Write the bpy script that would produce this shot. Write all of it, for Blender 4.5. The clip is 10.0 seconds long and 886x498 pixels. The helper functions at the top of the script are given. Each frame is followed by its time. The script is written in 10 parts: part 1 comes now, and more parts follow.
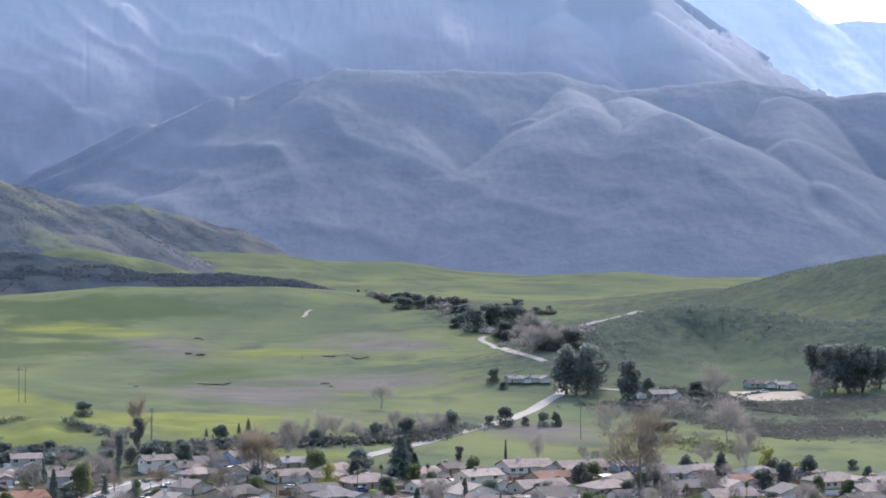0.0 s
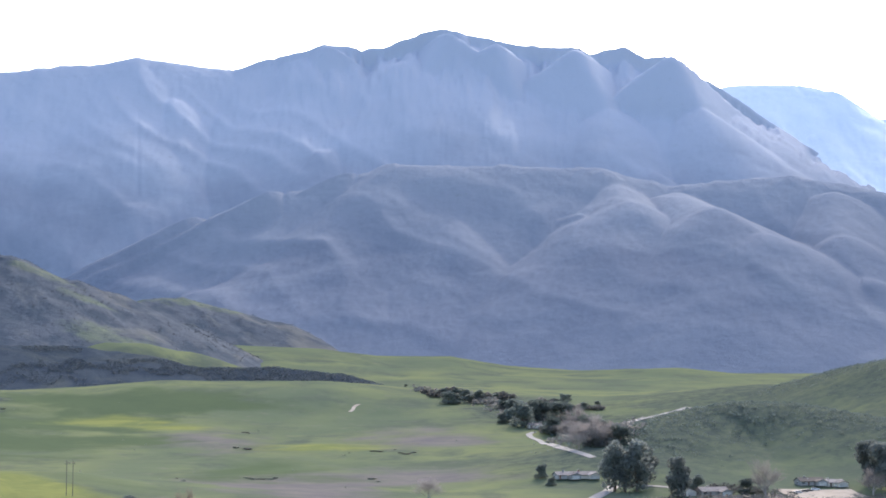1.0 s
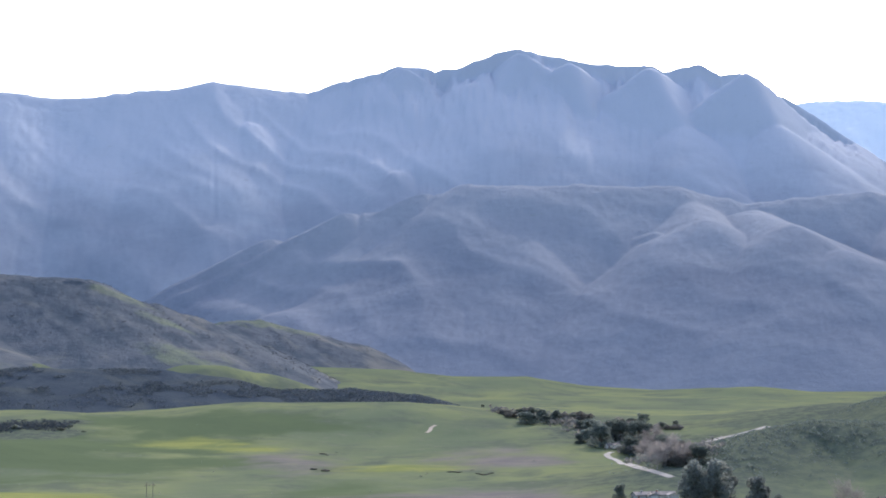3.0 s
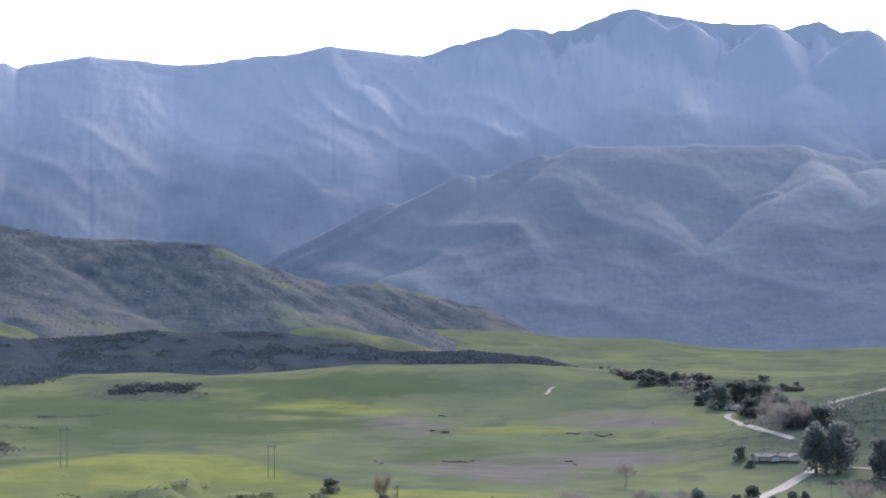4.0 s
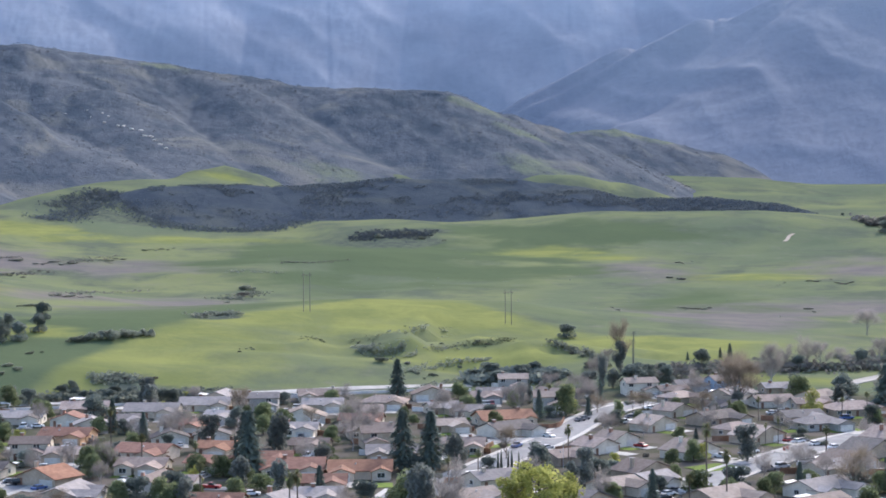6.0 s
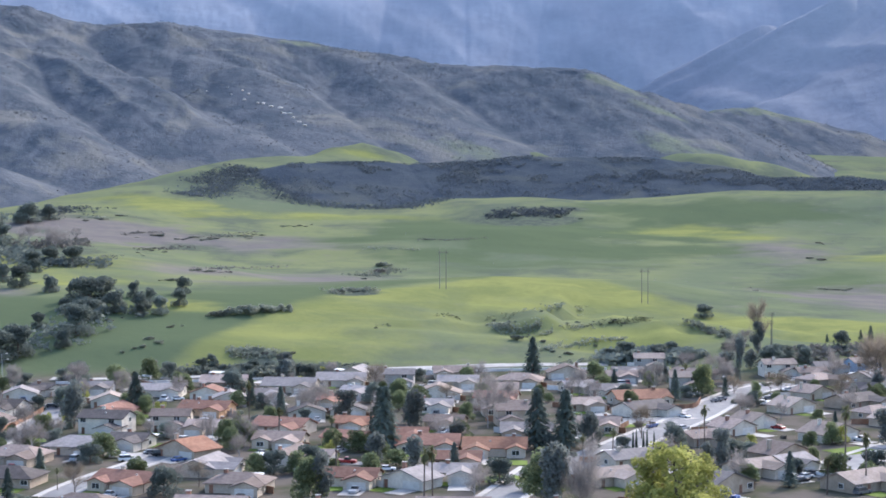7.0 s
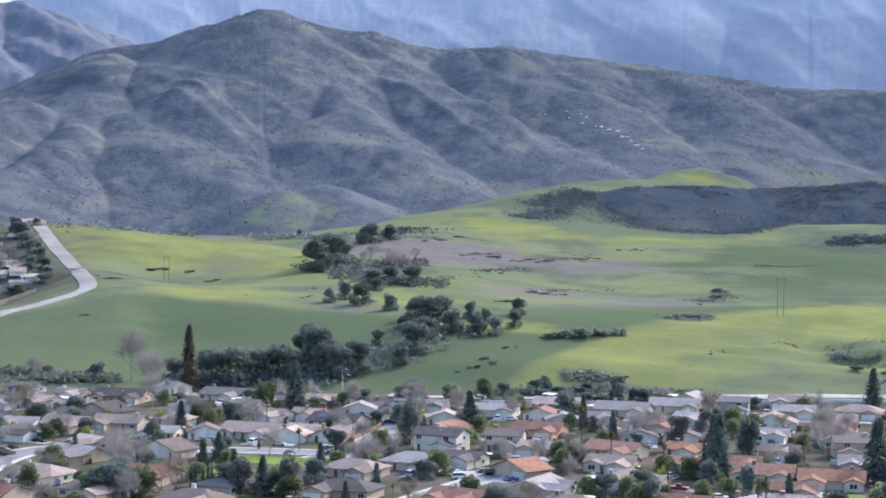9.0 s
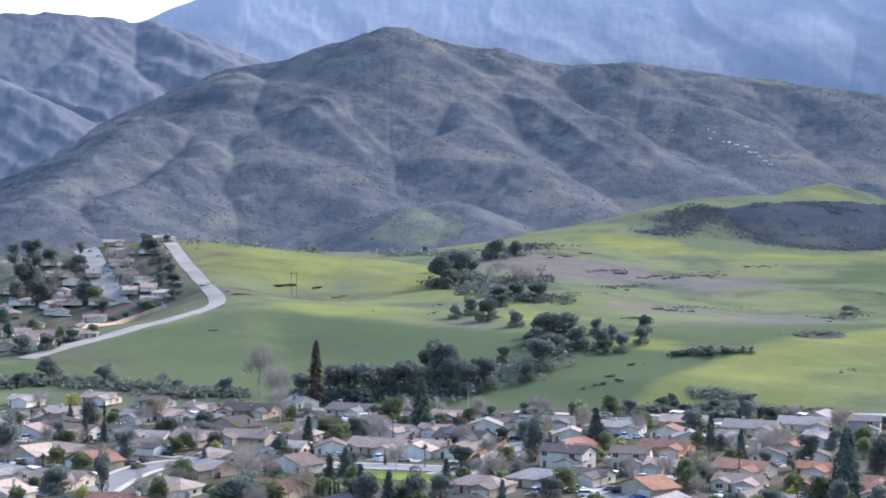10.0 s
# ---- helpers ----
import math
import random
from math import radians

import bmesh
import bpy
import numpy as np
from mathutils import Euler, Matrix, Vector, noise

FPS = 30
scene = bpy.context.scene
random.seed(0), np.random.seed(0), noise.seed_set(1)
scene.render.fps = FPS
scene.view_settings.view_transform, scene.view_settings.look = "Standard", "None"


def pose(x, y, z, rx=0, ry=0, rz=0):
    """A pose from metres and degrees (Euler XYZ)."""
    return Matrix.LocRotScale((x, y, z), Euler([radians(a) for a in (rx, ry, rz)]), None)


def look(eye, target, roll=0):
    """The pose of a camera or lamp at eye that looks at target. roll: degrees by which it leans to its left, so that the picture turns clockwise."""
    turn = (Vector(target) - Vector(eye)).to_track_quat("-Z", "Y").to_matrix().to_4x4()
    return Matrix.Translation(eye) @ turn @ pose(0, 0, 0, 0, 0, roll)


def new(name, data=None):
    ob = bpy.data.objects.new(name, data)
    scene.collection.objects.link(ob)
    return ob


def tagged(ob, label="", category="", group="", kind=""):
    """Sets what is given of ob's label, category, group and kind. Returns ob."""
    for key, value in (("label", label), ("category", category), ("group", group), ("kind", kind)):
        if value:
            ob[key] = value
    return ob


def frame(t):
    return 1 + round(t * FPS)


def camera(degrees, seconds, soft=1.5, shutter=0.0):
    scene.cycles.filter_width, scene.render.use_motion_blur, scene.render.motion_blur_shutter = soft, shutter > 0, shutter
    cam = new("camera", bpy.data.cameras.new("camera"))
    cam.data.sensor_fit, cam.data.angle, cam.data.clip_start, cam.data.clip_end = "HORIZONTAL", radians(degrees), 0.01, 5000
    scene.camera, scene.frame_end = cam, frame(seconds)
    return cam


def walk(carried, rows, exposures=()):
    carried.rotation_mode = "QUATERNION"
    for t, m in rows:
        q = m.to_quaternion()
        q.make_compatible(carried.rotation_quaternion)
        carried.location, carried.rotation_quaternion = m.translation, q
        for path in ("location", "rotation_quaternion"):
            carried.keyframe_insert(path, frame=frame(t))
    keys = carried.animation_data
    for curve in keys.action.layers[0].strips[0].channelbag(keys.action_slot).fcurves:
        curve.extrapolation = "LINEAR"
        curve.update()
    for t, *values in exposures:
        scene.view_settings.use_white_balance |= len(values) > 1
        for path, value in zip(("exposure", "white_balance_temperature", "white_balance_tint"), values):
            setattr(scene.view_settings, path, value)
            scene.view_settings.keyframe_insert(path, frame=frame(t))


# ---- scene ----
# ---- camera and its pan ----
cam = camera(28.1, 10.0, soft=1.75)
EYE = (0.0, 0.0, 74.0)
ROWS = [  # seconds, turn to the left, tilt up, lean
    (0.0, -17.389, 1.163, -0.127),
    (0.5, -16.328, 2.784, -0.103),
    (1.0, -15.838, 4.229, 0.109),
    (1.5, -16.015, 5.415, 0.249),
    (2.0, -16.159, 5.761, 0.008),
    (3.5, -11.346, 4.320, -0.353),
    (4.0, -9.580, 3.688, -0.402),
    (4.5, -7.344, 2.050, -0.477),
    (5.0, -5.402, 0.608, -0.564),
    (5.5, -3.666, -0.458, -0.562),
    (7.0, 2.488, -1.906, -0.105),
    (7.5, 5.424, -2.004, -0.029),
    (8.0, 8.274, -2.009, 0.060),
    (8.5, 11.105, -1.715, 0.427),
    (9.0, 13.316, -1.195, 0.638),
    (9.5, 14.967, -0.792, 0.642),
    (10.0, 17.389, -0.707, 0.589),
]
walk(cam, [(t, pose(*EYE, 90 + tilt, 0, turn) @ pose(0, 0, 0, 0, 0, lean)) for t, turn, tilt, lean in ROWS],
     exposures=[(0.0, 1.46, 6230, 14), (1.0, 1.47, 6230, 14), (3.5, 1.28, 6230, 14), (4.5, 1.2, 6180, 14), (5.5, 1.36, 6170, 14), (7.0, 1.6, 5940, 14), (10.0, 1.62, 5890, 14)])

# ---- world, sun ----
SUN_EL, SUN_AZ = 33.0, 30.0
world = bpy.data.worlds.new("sky")
scene.world = world
world.use_nodes = True
sky = world.node_tree.nodes.new("ShaderNodeTexSky")
sky.sky_type, sky.sun_disc = "NISHITA", False
sky.sun_elevation, sky.sun_rotation = radians(SUN_EL), radians(SUN_AZ)
sky.air_density, sky.dust_density, sky.ozone_density = 1.0, 2.6, 1.0
back = world.node_tree.nodes["Background"]
back.inputs["Strength"].default_value = 0.15
world.node_tree.links.new(sky.outputs["Color"], back.inputs["Color"])
sun = new("sun", bpy.data.lights.new("sun", "SUN"))
sun.data.energy, sun.data.angle, sun.data.color = 1.25, radians(0.6), (1.0, 0.93, 0.82)
sun.matrix_world = look((3000 * math.sin(radians(SUN_AZ)) * math.cos(radians(SUN_EL)),
                         3000 * math.cos(radians(SUN_AZ)) * math.cos(radians(SUN_EL)),
                         3000 * math.sin(radians(SUN_EL))), (0, 0, 0))


# ---- materials ----
def bsdf_material(name, rough=0.9, metal=0.0, shine=0.0):
    m = bpy.data.materials.new(name)
    m.use_nodes = True
    b = m.node_tree.nodes["Principled BSDF"]
    b.inputs["Roughness"].default_value, b.inputs["Metallic"].default_value = rough, metal
    b.inputs["Specular IOR Level"].default_value = shine
    return m, m.node_tree.nodes, m.node_tree.links, b


def noise_node(n, l, scale, detail=4, rough=0.6, stretch=None, warp=0.0):
    tex = n.new("ShaderNodeTexNoise")
    tex.inputs["Scale"].default_value, tex.inputs["Detail"].default_value = scale, detail
    tex.inputs["Roughness"].default_value, tex.inputs["Distortion"].default_value = rough, warp
    co = n.new("ShaderNodeTexCoord")
    if stretch:
        mp = n.new("ShaderNodeMapping")
        mp.inputs["Scale"].default_value = stretch
        l.new(co.outputs["Object"], mp.inputs["Vector"])
        l.new(mp.outputs["Vector"], tex.inputs["Vector"])
    else:
        l.new(co.outputs["Object"], tex.inputs["Vector"])
    return tex.outputs["Fac"]


def step_between(n, l, fac, low, high):
    r = n.new("ShaderNodeMapRange")
    r.interpolation_type = "SMOOTHSTEP"
    r.inputs["From Min"].default_value, r.inputs["From Max"].default_value = low, high
    l.new(fac, r.inputs["Value"])
    return r.outputs["Result"]


def blend_colors(n, l, fac, a, b, how="MIX"):
    mx = n.new("ShaderNodeMix")
    mx.data_type, mx.blend_type = "RGBA", how
    for socket, value in ((mx.inputs[0], fac), (mx.inputs[6], a), (mx.inputs[7], b)):
        if isinstance(value, (int, float)):
            socket.default_value = value
        elif isinstance(value, tuple):
            socket.default_value = (*value, 1)
        else:
            l.new(value, socket)
    return mx.outputs[2]


def add_bump(n, l, b, fac, strength, distance):
    bump = n.new("ShaderNodeBump")
    bump.inputs["Strength"].default_value, bump.inputs["Distance"].default_value = strength, distance
    l.new(fac, bump.inputs["Height"])
    l.new(bump.outputs["Normal"], b.inputs["Normal"])


def value_of(n, name):
    a = n.new("ShaderNodeAttribute")
    a.attribute_name = name
    return a.outputs["Fac"]


def broken(n, l, name, scale, stretch):
    """A cover whose edge frays into patches."""
    mess = n.new("ShaderNodeMath")
    mess.operation = "MULTIPLY_ADD"
    mess.inputs[1].default_value, mess.inputs[2].default_value = 1.5, -0.75
    l.new(noise_node(n, l, scale, 6, 0.7, stretch, 0.5), mess.inputs[0])
    both = n.new("ShaderNodeMath")
    l.new(mess.outputs[0], both.inputs[0])
    l.new(value_of(n, name), both.inputs[1])
    return step_between(n, l, both.outputs[0], 0.15, 0.95)


def pasture_material():
    m, n, l, b = bsdf_material("pasture", 0.95)
    # blue raised in the grass tones as painted distance haze
    grass = blend_colors(n, l, step_between(n, l, noise_node(n, l, 0.005, 5, 0.55, (1, 0.8, 0), 0.6), 0.34, 0.66), (0.112, 0.136, 0.086), (0.168, 0.184, 0.092))
    grass = blend_colors(n, l, step_between(n, l, noise_node(n, l, 0.014, 6, 0.65, (1, 0.9, 0), 0.5), 0.44, 0.66), grass, (0.096, 0.114, 0.082))
    grass = blend_colors(n, l, step_between(n, l, noise_node(n, l, 0.06, 5, 0.7, (1, 1.2, 0)), 0.52, 0.85), grass, (0.170, 0.160, 0.126))
    dry = blend_colors(n, l, step_between(n, l, noise_node(n, l, 0.03, 5, 0.7, (1, 1.2, 0)), 0.35, 0.65), (0.135, 0.124, 0.122), (0.168, 0.154, 0.136))
    col = blend_colors(n, l, broken(n, l, "dry", 0.016, (1, 1.2, 0)), grass, dry)
    # darker green stands in for cloud and hill shade on the grass
    col = blend_colors(n, l, broken(n, l, "shade_green", 0.012, (1, 1.0, 0)), col, blend_colors(n, l, noise_node(n, l, 0.02, 5, 0.6), (0.076, 0.100, 0.060), (0.102, 0.128, 0.068)))
    col = blend_colors(n, l, broken(n, l, "bright", 0.014, (1, 1.0, 0)), col, blend_colors(n, l, step_between(n, l, noise_node(n, l, 0.02, 6, 0.7, (1, 1, 0), 0.5), 0.35, 0.65), (0.150, 0.168, 0.066), (0.212, 0.224, 0.078)))
    brush = blend_colors(n, l, step_between(n, l, noise_node(n, l, 0.12, 5, 0.7), 0.4, 0.6), (0.070, 0.083, 0.070), (0.108, 0.124, 0.086))
    col = blend_colors(n, l, broken(n, l, "scrub", 0.05, (1, 1.6, 0)), col, brush)
    suburb = blend_colors(n, l, step_between(n, l, noise_node(n, l, 0.06, 4, 0.6), 0.4, 0.65), (0.125, 0.11, 0.095), (0.07, 0.074, 0.048))
    col = blend_colors(n, l, value_of(n, "town"), col, suburb)
    l.new(col, b.inputs["Base Color"])
    add_bump(n, l, b, noise_node(n, l, 0.12, 5, 0.6), 0.35, 1.0)
    return m


def slope_material(name, dark, mid, light, scale=0.01, bump=4.0, hazy_rock=None, hazy_from=300.0, hazy_to=800.0):
    """Chaparral and rocky ground on a mountainside; the bare upper cliffs pale with height, haze put into their tone;
    green clearings from the 'clearing' cover.
    """
    m, n, l, b = bsdf_material(name, 0.95)
    col = blend_colors(n, l, step_between(n, l, noise_node(n, l, scale, 6, 0.65, None, 0.4), 0.38, 0.62), dark, mid)
    col = blend_colors(n, l, step_between(n, l, noise_node(n, l, scale * 0.35, 5, 0.6, None, 0.8), 0.52, 0.68), col, light)
    # paler with altitude: haze painted into the tone of the upper cliffs
    if hazy_rock:
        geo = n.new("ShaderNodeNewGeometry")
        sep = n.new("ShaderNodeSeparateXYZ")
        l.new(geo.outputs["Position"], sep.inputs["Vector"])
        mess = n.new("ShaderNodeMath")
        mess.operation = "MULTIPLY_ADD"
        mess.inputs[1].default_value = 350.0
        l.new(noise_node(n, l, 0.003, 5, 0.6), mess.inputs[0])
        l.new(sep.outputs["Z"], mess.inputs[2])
        col = blend_colors(n, l, step_between(n, l, mess.outputs[0], hazy_from, hazy_to), col, hazy_rock)
    col = blend_colors(n, l, broken(n, l, "clearing", 0.03, (1, 1, 1)), col, blend_colors(n, l, noise_node(n, l, 0.02, 4), (0.155, 0.175, 0.125), (0.195, 0.21, 0.135)))
    l.new(col, b.inputs["Base Color"])
    add_bump(n, l, b, noise_node(n, l, scale * 6, 6, 0.7), 0.7, bump)
    return m


M_PASTURE = pasture_material()
# Blue-grey paleness of the two ranges is distance haze put into the base colours.
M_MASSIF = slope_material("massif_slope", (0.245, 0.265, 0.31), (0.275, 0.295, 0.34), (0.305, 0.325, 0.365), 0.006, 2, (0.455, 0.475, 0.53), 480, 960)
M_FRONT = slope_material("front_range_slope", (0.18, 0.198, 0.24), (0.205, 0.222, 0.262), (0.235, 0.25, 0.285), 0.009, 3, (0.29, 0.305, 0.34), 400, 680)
# Near-white tone: thick haze painted as the ridge's own colour.
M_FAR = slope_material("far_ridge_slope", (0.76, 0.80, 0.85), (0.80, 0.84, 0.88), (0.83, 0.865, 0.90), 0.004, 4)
# Bluish cast of these nearer slopes: thinner haze, also put into the colour.
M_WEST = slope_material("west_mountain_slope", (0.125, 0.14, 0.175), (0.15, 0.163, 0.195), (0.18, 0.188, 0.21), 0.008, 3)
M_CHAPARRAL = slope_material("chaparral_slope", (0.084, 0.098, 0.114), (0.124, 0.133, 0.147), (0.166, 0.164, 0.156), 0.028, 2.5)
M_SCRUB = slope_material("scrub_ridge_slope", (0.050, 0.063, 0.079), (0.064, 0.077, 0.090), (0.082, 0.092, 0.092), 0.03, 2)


# ---- the lie of the land ----
def lattice(ix, iy, seed):
    h = np.sin(ix * 127.1 + iy * 311.7 + seed * 74.7) * 43758.5453
    return h - np.floor(h)


def smooth_noise(x, y, seed=0):
    """Value noise from -1 to 1, on arrays."""
    ix, iy = np.floor(x), np.floor(y)
    fx, fy = x - ix, y - iy
    fx, fy = fx * fx * fx * (fx * (fx * 6 - 15) + 10), fy * fy * fy * (fy * (fy * 6 - 15) + 10)
    low = lattice(ix, iy, seed) * (1 - fx) + lattice(ix + 1, iy, seed) * fx
    high = lattice(ix, iy + 1, seed) * (1 - fx) + lattice(ix + 1, iy + 1, seed) * fx
    return 2 * (low * (1 - fy) + high * fy) - 1


def fractal(x, y, octaves=4, seed=0, gain=0.5):
    total, amp = 0.0, 1.0
    for k in range(octaves):
        total = total + amp * smooth_noise(x * 2 ** k + 17.3 * k, y * 2 ** k - 9.1 * k, seed + k)
        amp *= gain
    return total


def ramp_up(d, soft):
    return soft * np.logaddexp(0, d / soft)


def mound(x, y, cx, cy, height, along, across, turn=0.0):
    c, s = math.cos(radians(turn)), math.sin(radians(turn))
    u, v = (x - cx) * c + (y - cy) * s, -(x - cx) * s + (y - cy) * c
    return height * np.exp(-0.5 * ((u / along) ** 2 + (v / across) ** 2))


def aim(bearing, rise, far):
    """A place seen from the lookout: bearing to the right of north, rise above the level, distance over the ground."""
    return far * math.sin(radians(bearing)), far * math.cos(radians(bearing)), EYE[2] + far * math.tan(radians(rise))


def along_line(x, y, line):
    """For each place: distance to a line of (x, y, z) points, the line's height there, and the way gone along it."""
    near, high, gone, start = np.full(np.shape(x), 1e9), np.zeros(np.shape(x)), np.zeros(np.shape(x)), 0.0
    for (ax, ay, az), (bx, by, bz) in zip(line, line[1:]):
        long = math.hypot(bx - ax, by - ay)
        k = np.clip(((x - ax) * (bx - ax) + (y - ay) * (by - ay)) / (long * long), 0, 1)
        d = np.hypot(x - ax - k * (bx - ax), y - ay - k * (by - ay))
        hit = d < near
        near, high, gone = np.where(hit, d, near), np.where(hit, az + k * (bz - az), high), np.where(hit, start + k * long, gone)
        start += long
    return near, high, gone


FOLDS = []


def rolling(x, y):
    q = np.sqrt(np.maximum(y, 0) ** 2 + 0.6 * x * x)
    z = 0.065 * ramp_up(q - 980, 120) - 0.028 * ramp_up(q - 1850, 150)
    flat = np.clip((y - (722 - 0.00085 * x * x - 22)) / 55, 0, 1)
    flat = flat * flat * (3 - 2 * flat)                     # the suburb lies level
    for line, width in FOLDS:
        if np.max(y) < min(p[1] for p in line) - 4 * width or np.max(x) < min(p[0] for p in line) - 4 * width or np.min(x) > max(p[0] for p in line) + 4 * width:
            continue
        d, high, _ = along_line(x, y, line)
        z = z + flat * high * np.exp(-0.5 * (d / width) ** 2)
    return z


def swell(width, *points):
    """A rounded crest on the land through the places named; each lies on what was there before."""
    line = [aim(*p) for p in points]
    FOLDS.append(([(px, py, pz - float(rolling(np.float64(px), np.float64(py)))) for px, py, pz in line], width))


swell(85, (-12.19, -5.62, 700), (-10.76, -5.02, 740), (-9.13, -4.5, 790), (-7.32, -3.84, 840), (-5.49, -3.43, 880), (-2.93, -3.08, 920), (-0.37, -2.84, 950), (2.37, -2.98, 960), (5.08, -3.52, 930), (7.41, -4.13, 880))   # bright knoll behind the suburb
swell(24, (-2.2, -4.36, 800), (0.55, -4.08, 810), (2.92, -4.11, 815), (5.63, -4.45, 800), (6.88, -4.8, 780))   # its eroded front bank
swell(110, (-25.82, -0.59, 1280), (-23.47, -0.87, 1250), (-20.75, -1.18, 1220), (-18.55, -1.52, 1180), (-16.54, -1.87, 1120), (-15.62, -2.04, 1080))   # long green hill beside the road
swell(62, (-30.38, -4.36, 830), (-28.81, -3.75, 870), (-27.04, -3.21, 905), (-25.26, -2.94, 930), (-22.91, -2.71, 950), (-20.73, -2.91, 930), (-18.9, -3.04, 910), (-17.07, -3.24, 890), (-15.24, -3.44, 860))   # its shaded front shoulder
swell(120, (-3.23, -0.66, 1700), (-1.45, -0.34, 1720), (0.88, -0.27, 1740), (2.51, -0.39, 1750), (4.33, -0.3, 1760), (6.89, -0.12, 1770), (11.27, -0.1, 1770), (13.98, -0.36, 1740), (16.66, -0.78, 1680), (18.43, -1.07, 1620))   # crest of the wide pasture
swell(95, (-15.81, -0.98, 1500), (-14.36, -0.66, 1600), (-13.08, -0.3, 1700), (-11.64, 0.17, 1800), (-9.84, 0.74, 1900), (-8.77, 0.98, 1960), (-7.7, 1.08, 2000), (-5.93, 0.98, 2030))   # green tongue running up to the chaparral
swell(200, (6.87, 1.02, 2700), (9.19, 1.06, 2720), (11.9, 0.94, 2740), (13.72, 0.73, 2750), (16.09, 0.71, 2750), (17.91, 0.4, 2750), (20.09, 0.27, 2750), (23.33, 0.38, 2700), (25.12, 0.23, 2700), (27.58, 0.2, 2650))   # far pasture under the mountains
swell(58, (21.5, -2.26, 1190), (22.41, -1.78, 1220), (23.32, -1.33, 1260), (24.22, -0.97, 1290), (25.12, -0.78, 1300), (26.73, -0.84, 1300), (28.5, -1.11, 1280), (29.9, -1.34, 1260), (31.29, -1.1, 1250))   # scrub hill by the ranch
swell(100, (26.56, -0.23, 1700), (28.51, 0.29, 1680), (29.91, 0.59, 1650), (31.44, 0.85, 1600), (33.69, 1.27, 1550))   # higher scrub hill behind it
swell(38, (-5.84, 1.33, 2110), (-5.11, 1.44, 2120), (-4.2, 1.18, 2110))   # green bench
swell(55, (-3.29, 1.33, 2230), (-2.19, 1.47, 2240), (-1.09, 1.45, 2240), (0, 1.25, 2230))   # green bench under the chaparral
swell(60, (4.17, 0.8, 2180), (5.25, 1.23, 2230), (6.32, 1.19, 2260), (7.39, 0.93, 2280))   # small green knoll
swell(55, (-8.04, -2.63, 1240), (-5.85, -1.99, 1340), (-3.29, -1.59, 1420), (-1.1, -1.23, 1470))   # fold of the middle pasture
swell(32, (-26.17, -0.66, 1275), (-25.87, -0.99, 1230), (-25.56, -1.34, 1180), (-25.23, -1.7, 1130), (-24.92, -2.01, 1080), (-24.71, -2.23, 1040), (-24.62, -2.43, 1005), (-24.7, -2.61, 978), (-24.97, -2.75, 958), (-25.44, -2.9, 940), (-26.15, -3.06, 925), (-27.93, -3.53, 890), (-29.68, -4.01, 855), (-30.64, -4.31, 835))   # shelf that carries the hillside road


def land(x, y):
    """Height of the ground: a flat suburb, rolling pasture behind it, then a slow rise to the mountains."""
    x, y = np.asarray(x, float), np.asarray(y, float)
    z = rolling(x, y)
    q = np.sqrt(np.maximum(y, 0) ** 2 + 0.6 * x * x)
    scar = mound(x, y, 52, 806, 1, 70, 30)
    z = z + scar * 3.8 * (0.45 - 1.7 * np.abs(fractal(x / 46 + 0.3 * y / 46, y / 24, 3, 14)))   # eroded bank
    wide = np.clip((q - 700) / 300, 0, 1)
    return z + wide * (2.0 * fractal(x / 240, y / 170, 3, 3) + 1.0 * (0.5 - np.abs(smooth_noise(x / 75 + 0.4 * y / 75, y / 130, 7))) + 0.5 * fractal(x / 55, y / 40, 3, 8))


# ---- shapes of the land: oval patches (x, y, along, across, turn) and crest lines (x, y, z) ----
MASSIF_WEST = [(-2500, 3700, 420), (-2037, 4013, 591), (-1800, 4120, 700), (-1329, 4299, 760), (-900, 4410, 800), (-527, 4469, 823), (-446, 4478, 833), (-350, 4486, 825), (-301, 4490, 808),
               (-280, 4491, 826), (-140, 4498, 850), (70, 4499, 830), (168, 4497, 837), (239, 4494, 852), (339, 4487, 860)]
MASSIF_EAST = [(467, 4476, 888), (568, 4464, 871), (704, 4445, 860), (797, 4429, 889), (933, 4402, 928), (996, 4388, 922), (1025, 4382, 910), (1131, 4356, 946), (1180, 4343, 963), (1236, 4327, 971),
               (1346, 4294, 944), (1468, 4254, 924), (1551, 4224, 926), (1559, 4221, 907), (1668, 4180, 921), (1700, 4167, 895), (1764, 4140, 895), (1814, 4118, 845), (1846, 4104, 838),
               (1908, 4075, 757), (1952, 4054, 712), (2008, 4027, 639), (2070, 3996, 588), (2248, 3899, 440), (2500, 3750, 300)]
FRONT_RANGE = [(-700, 3730, 60), (-200, 3720, 90), (60, 3700, 170), (294, 3688, 284), (452, 3672, 368), (590, 3653, 429), (775, 3618, 478), (913, 3586, 527), (1320, 3457, 515), (1451, 3404, 477), (1681, 3296, 495), (1848, 3205, 458), (2100, 3050, 470), (2400, 2900, 420)]
FAR_RIDGE = [(1700, 4490, 700), (1981, 4372, 861), (2063, 4334, 868), (2184, 4274, 867), (2289, 4219, 840), (2314, 4205, 801), (2345, 4188, 767), (2508, 4093, 771), (2800, 3890, 700)]
WEST_MOUNTAIN = [(-2100, 2300, 380), (-1700, 2480, 410), (-1567, 2558, 417), (-1505, 2595, 422), (-1409, 2649, 417), (-1301, 2703, 394), (-1220, 2741, 361), (-1000, 2830, 280), (-700, 2900, 200)]
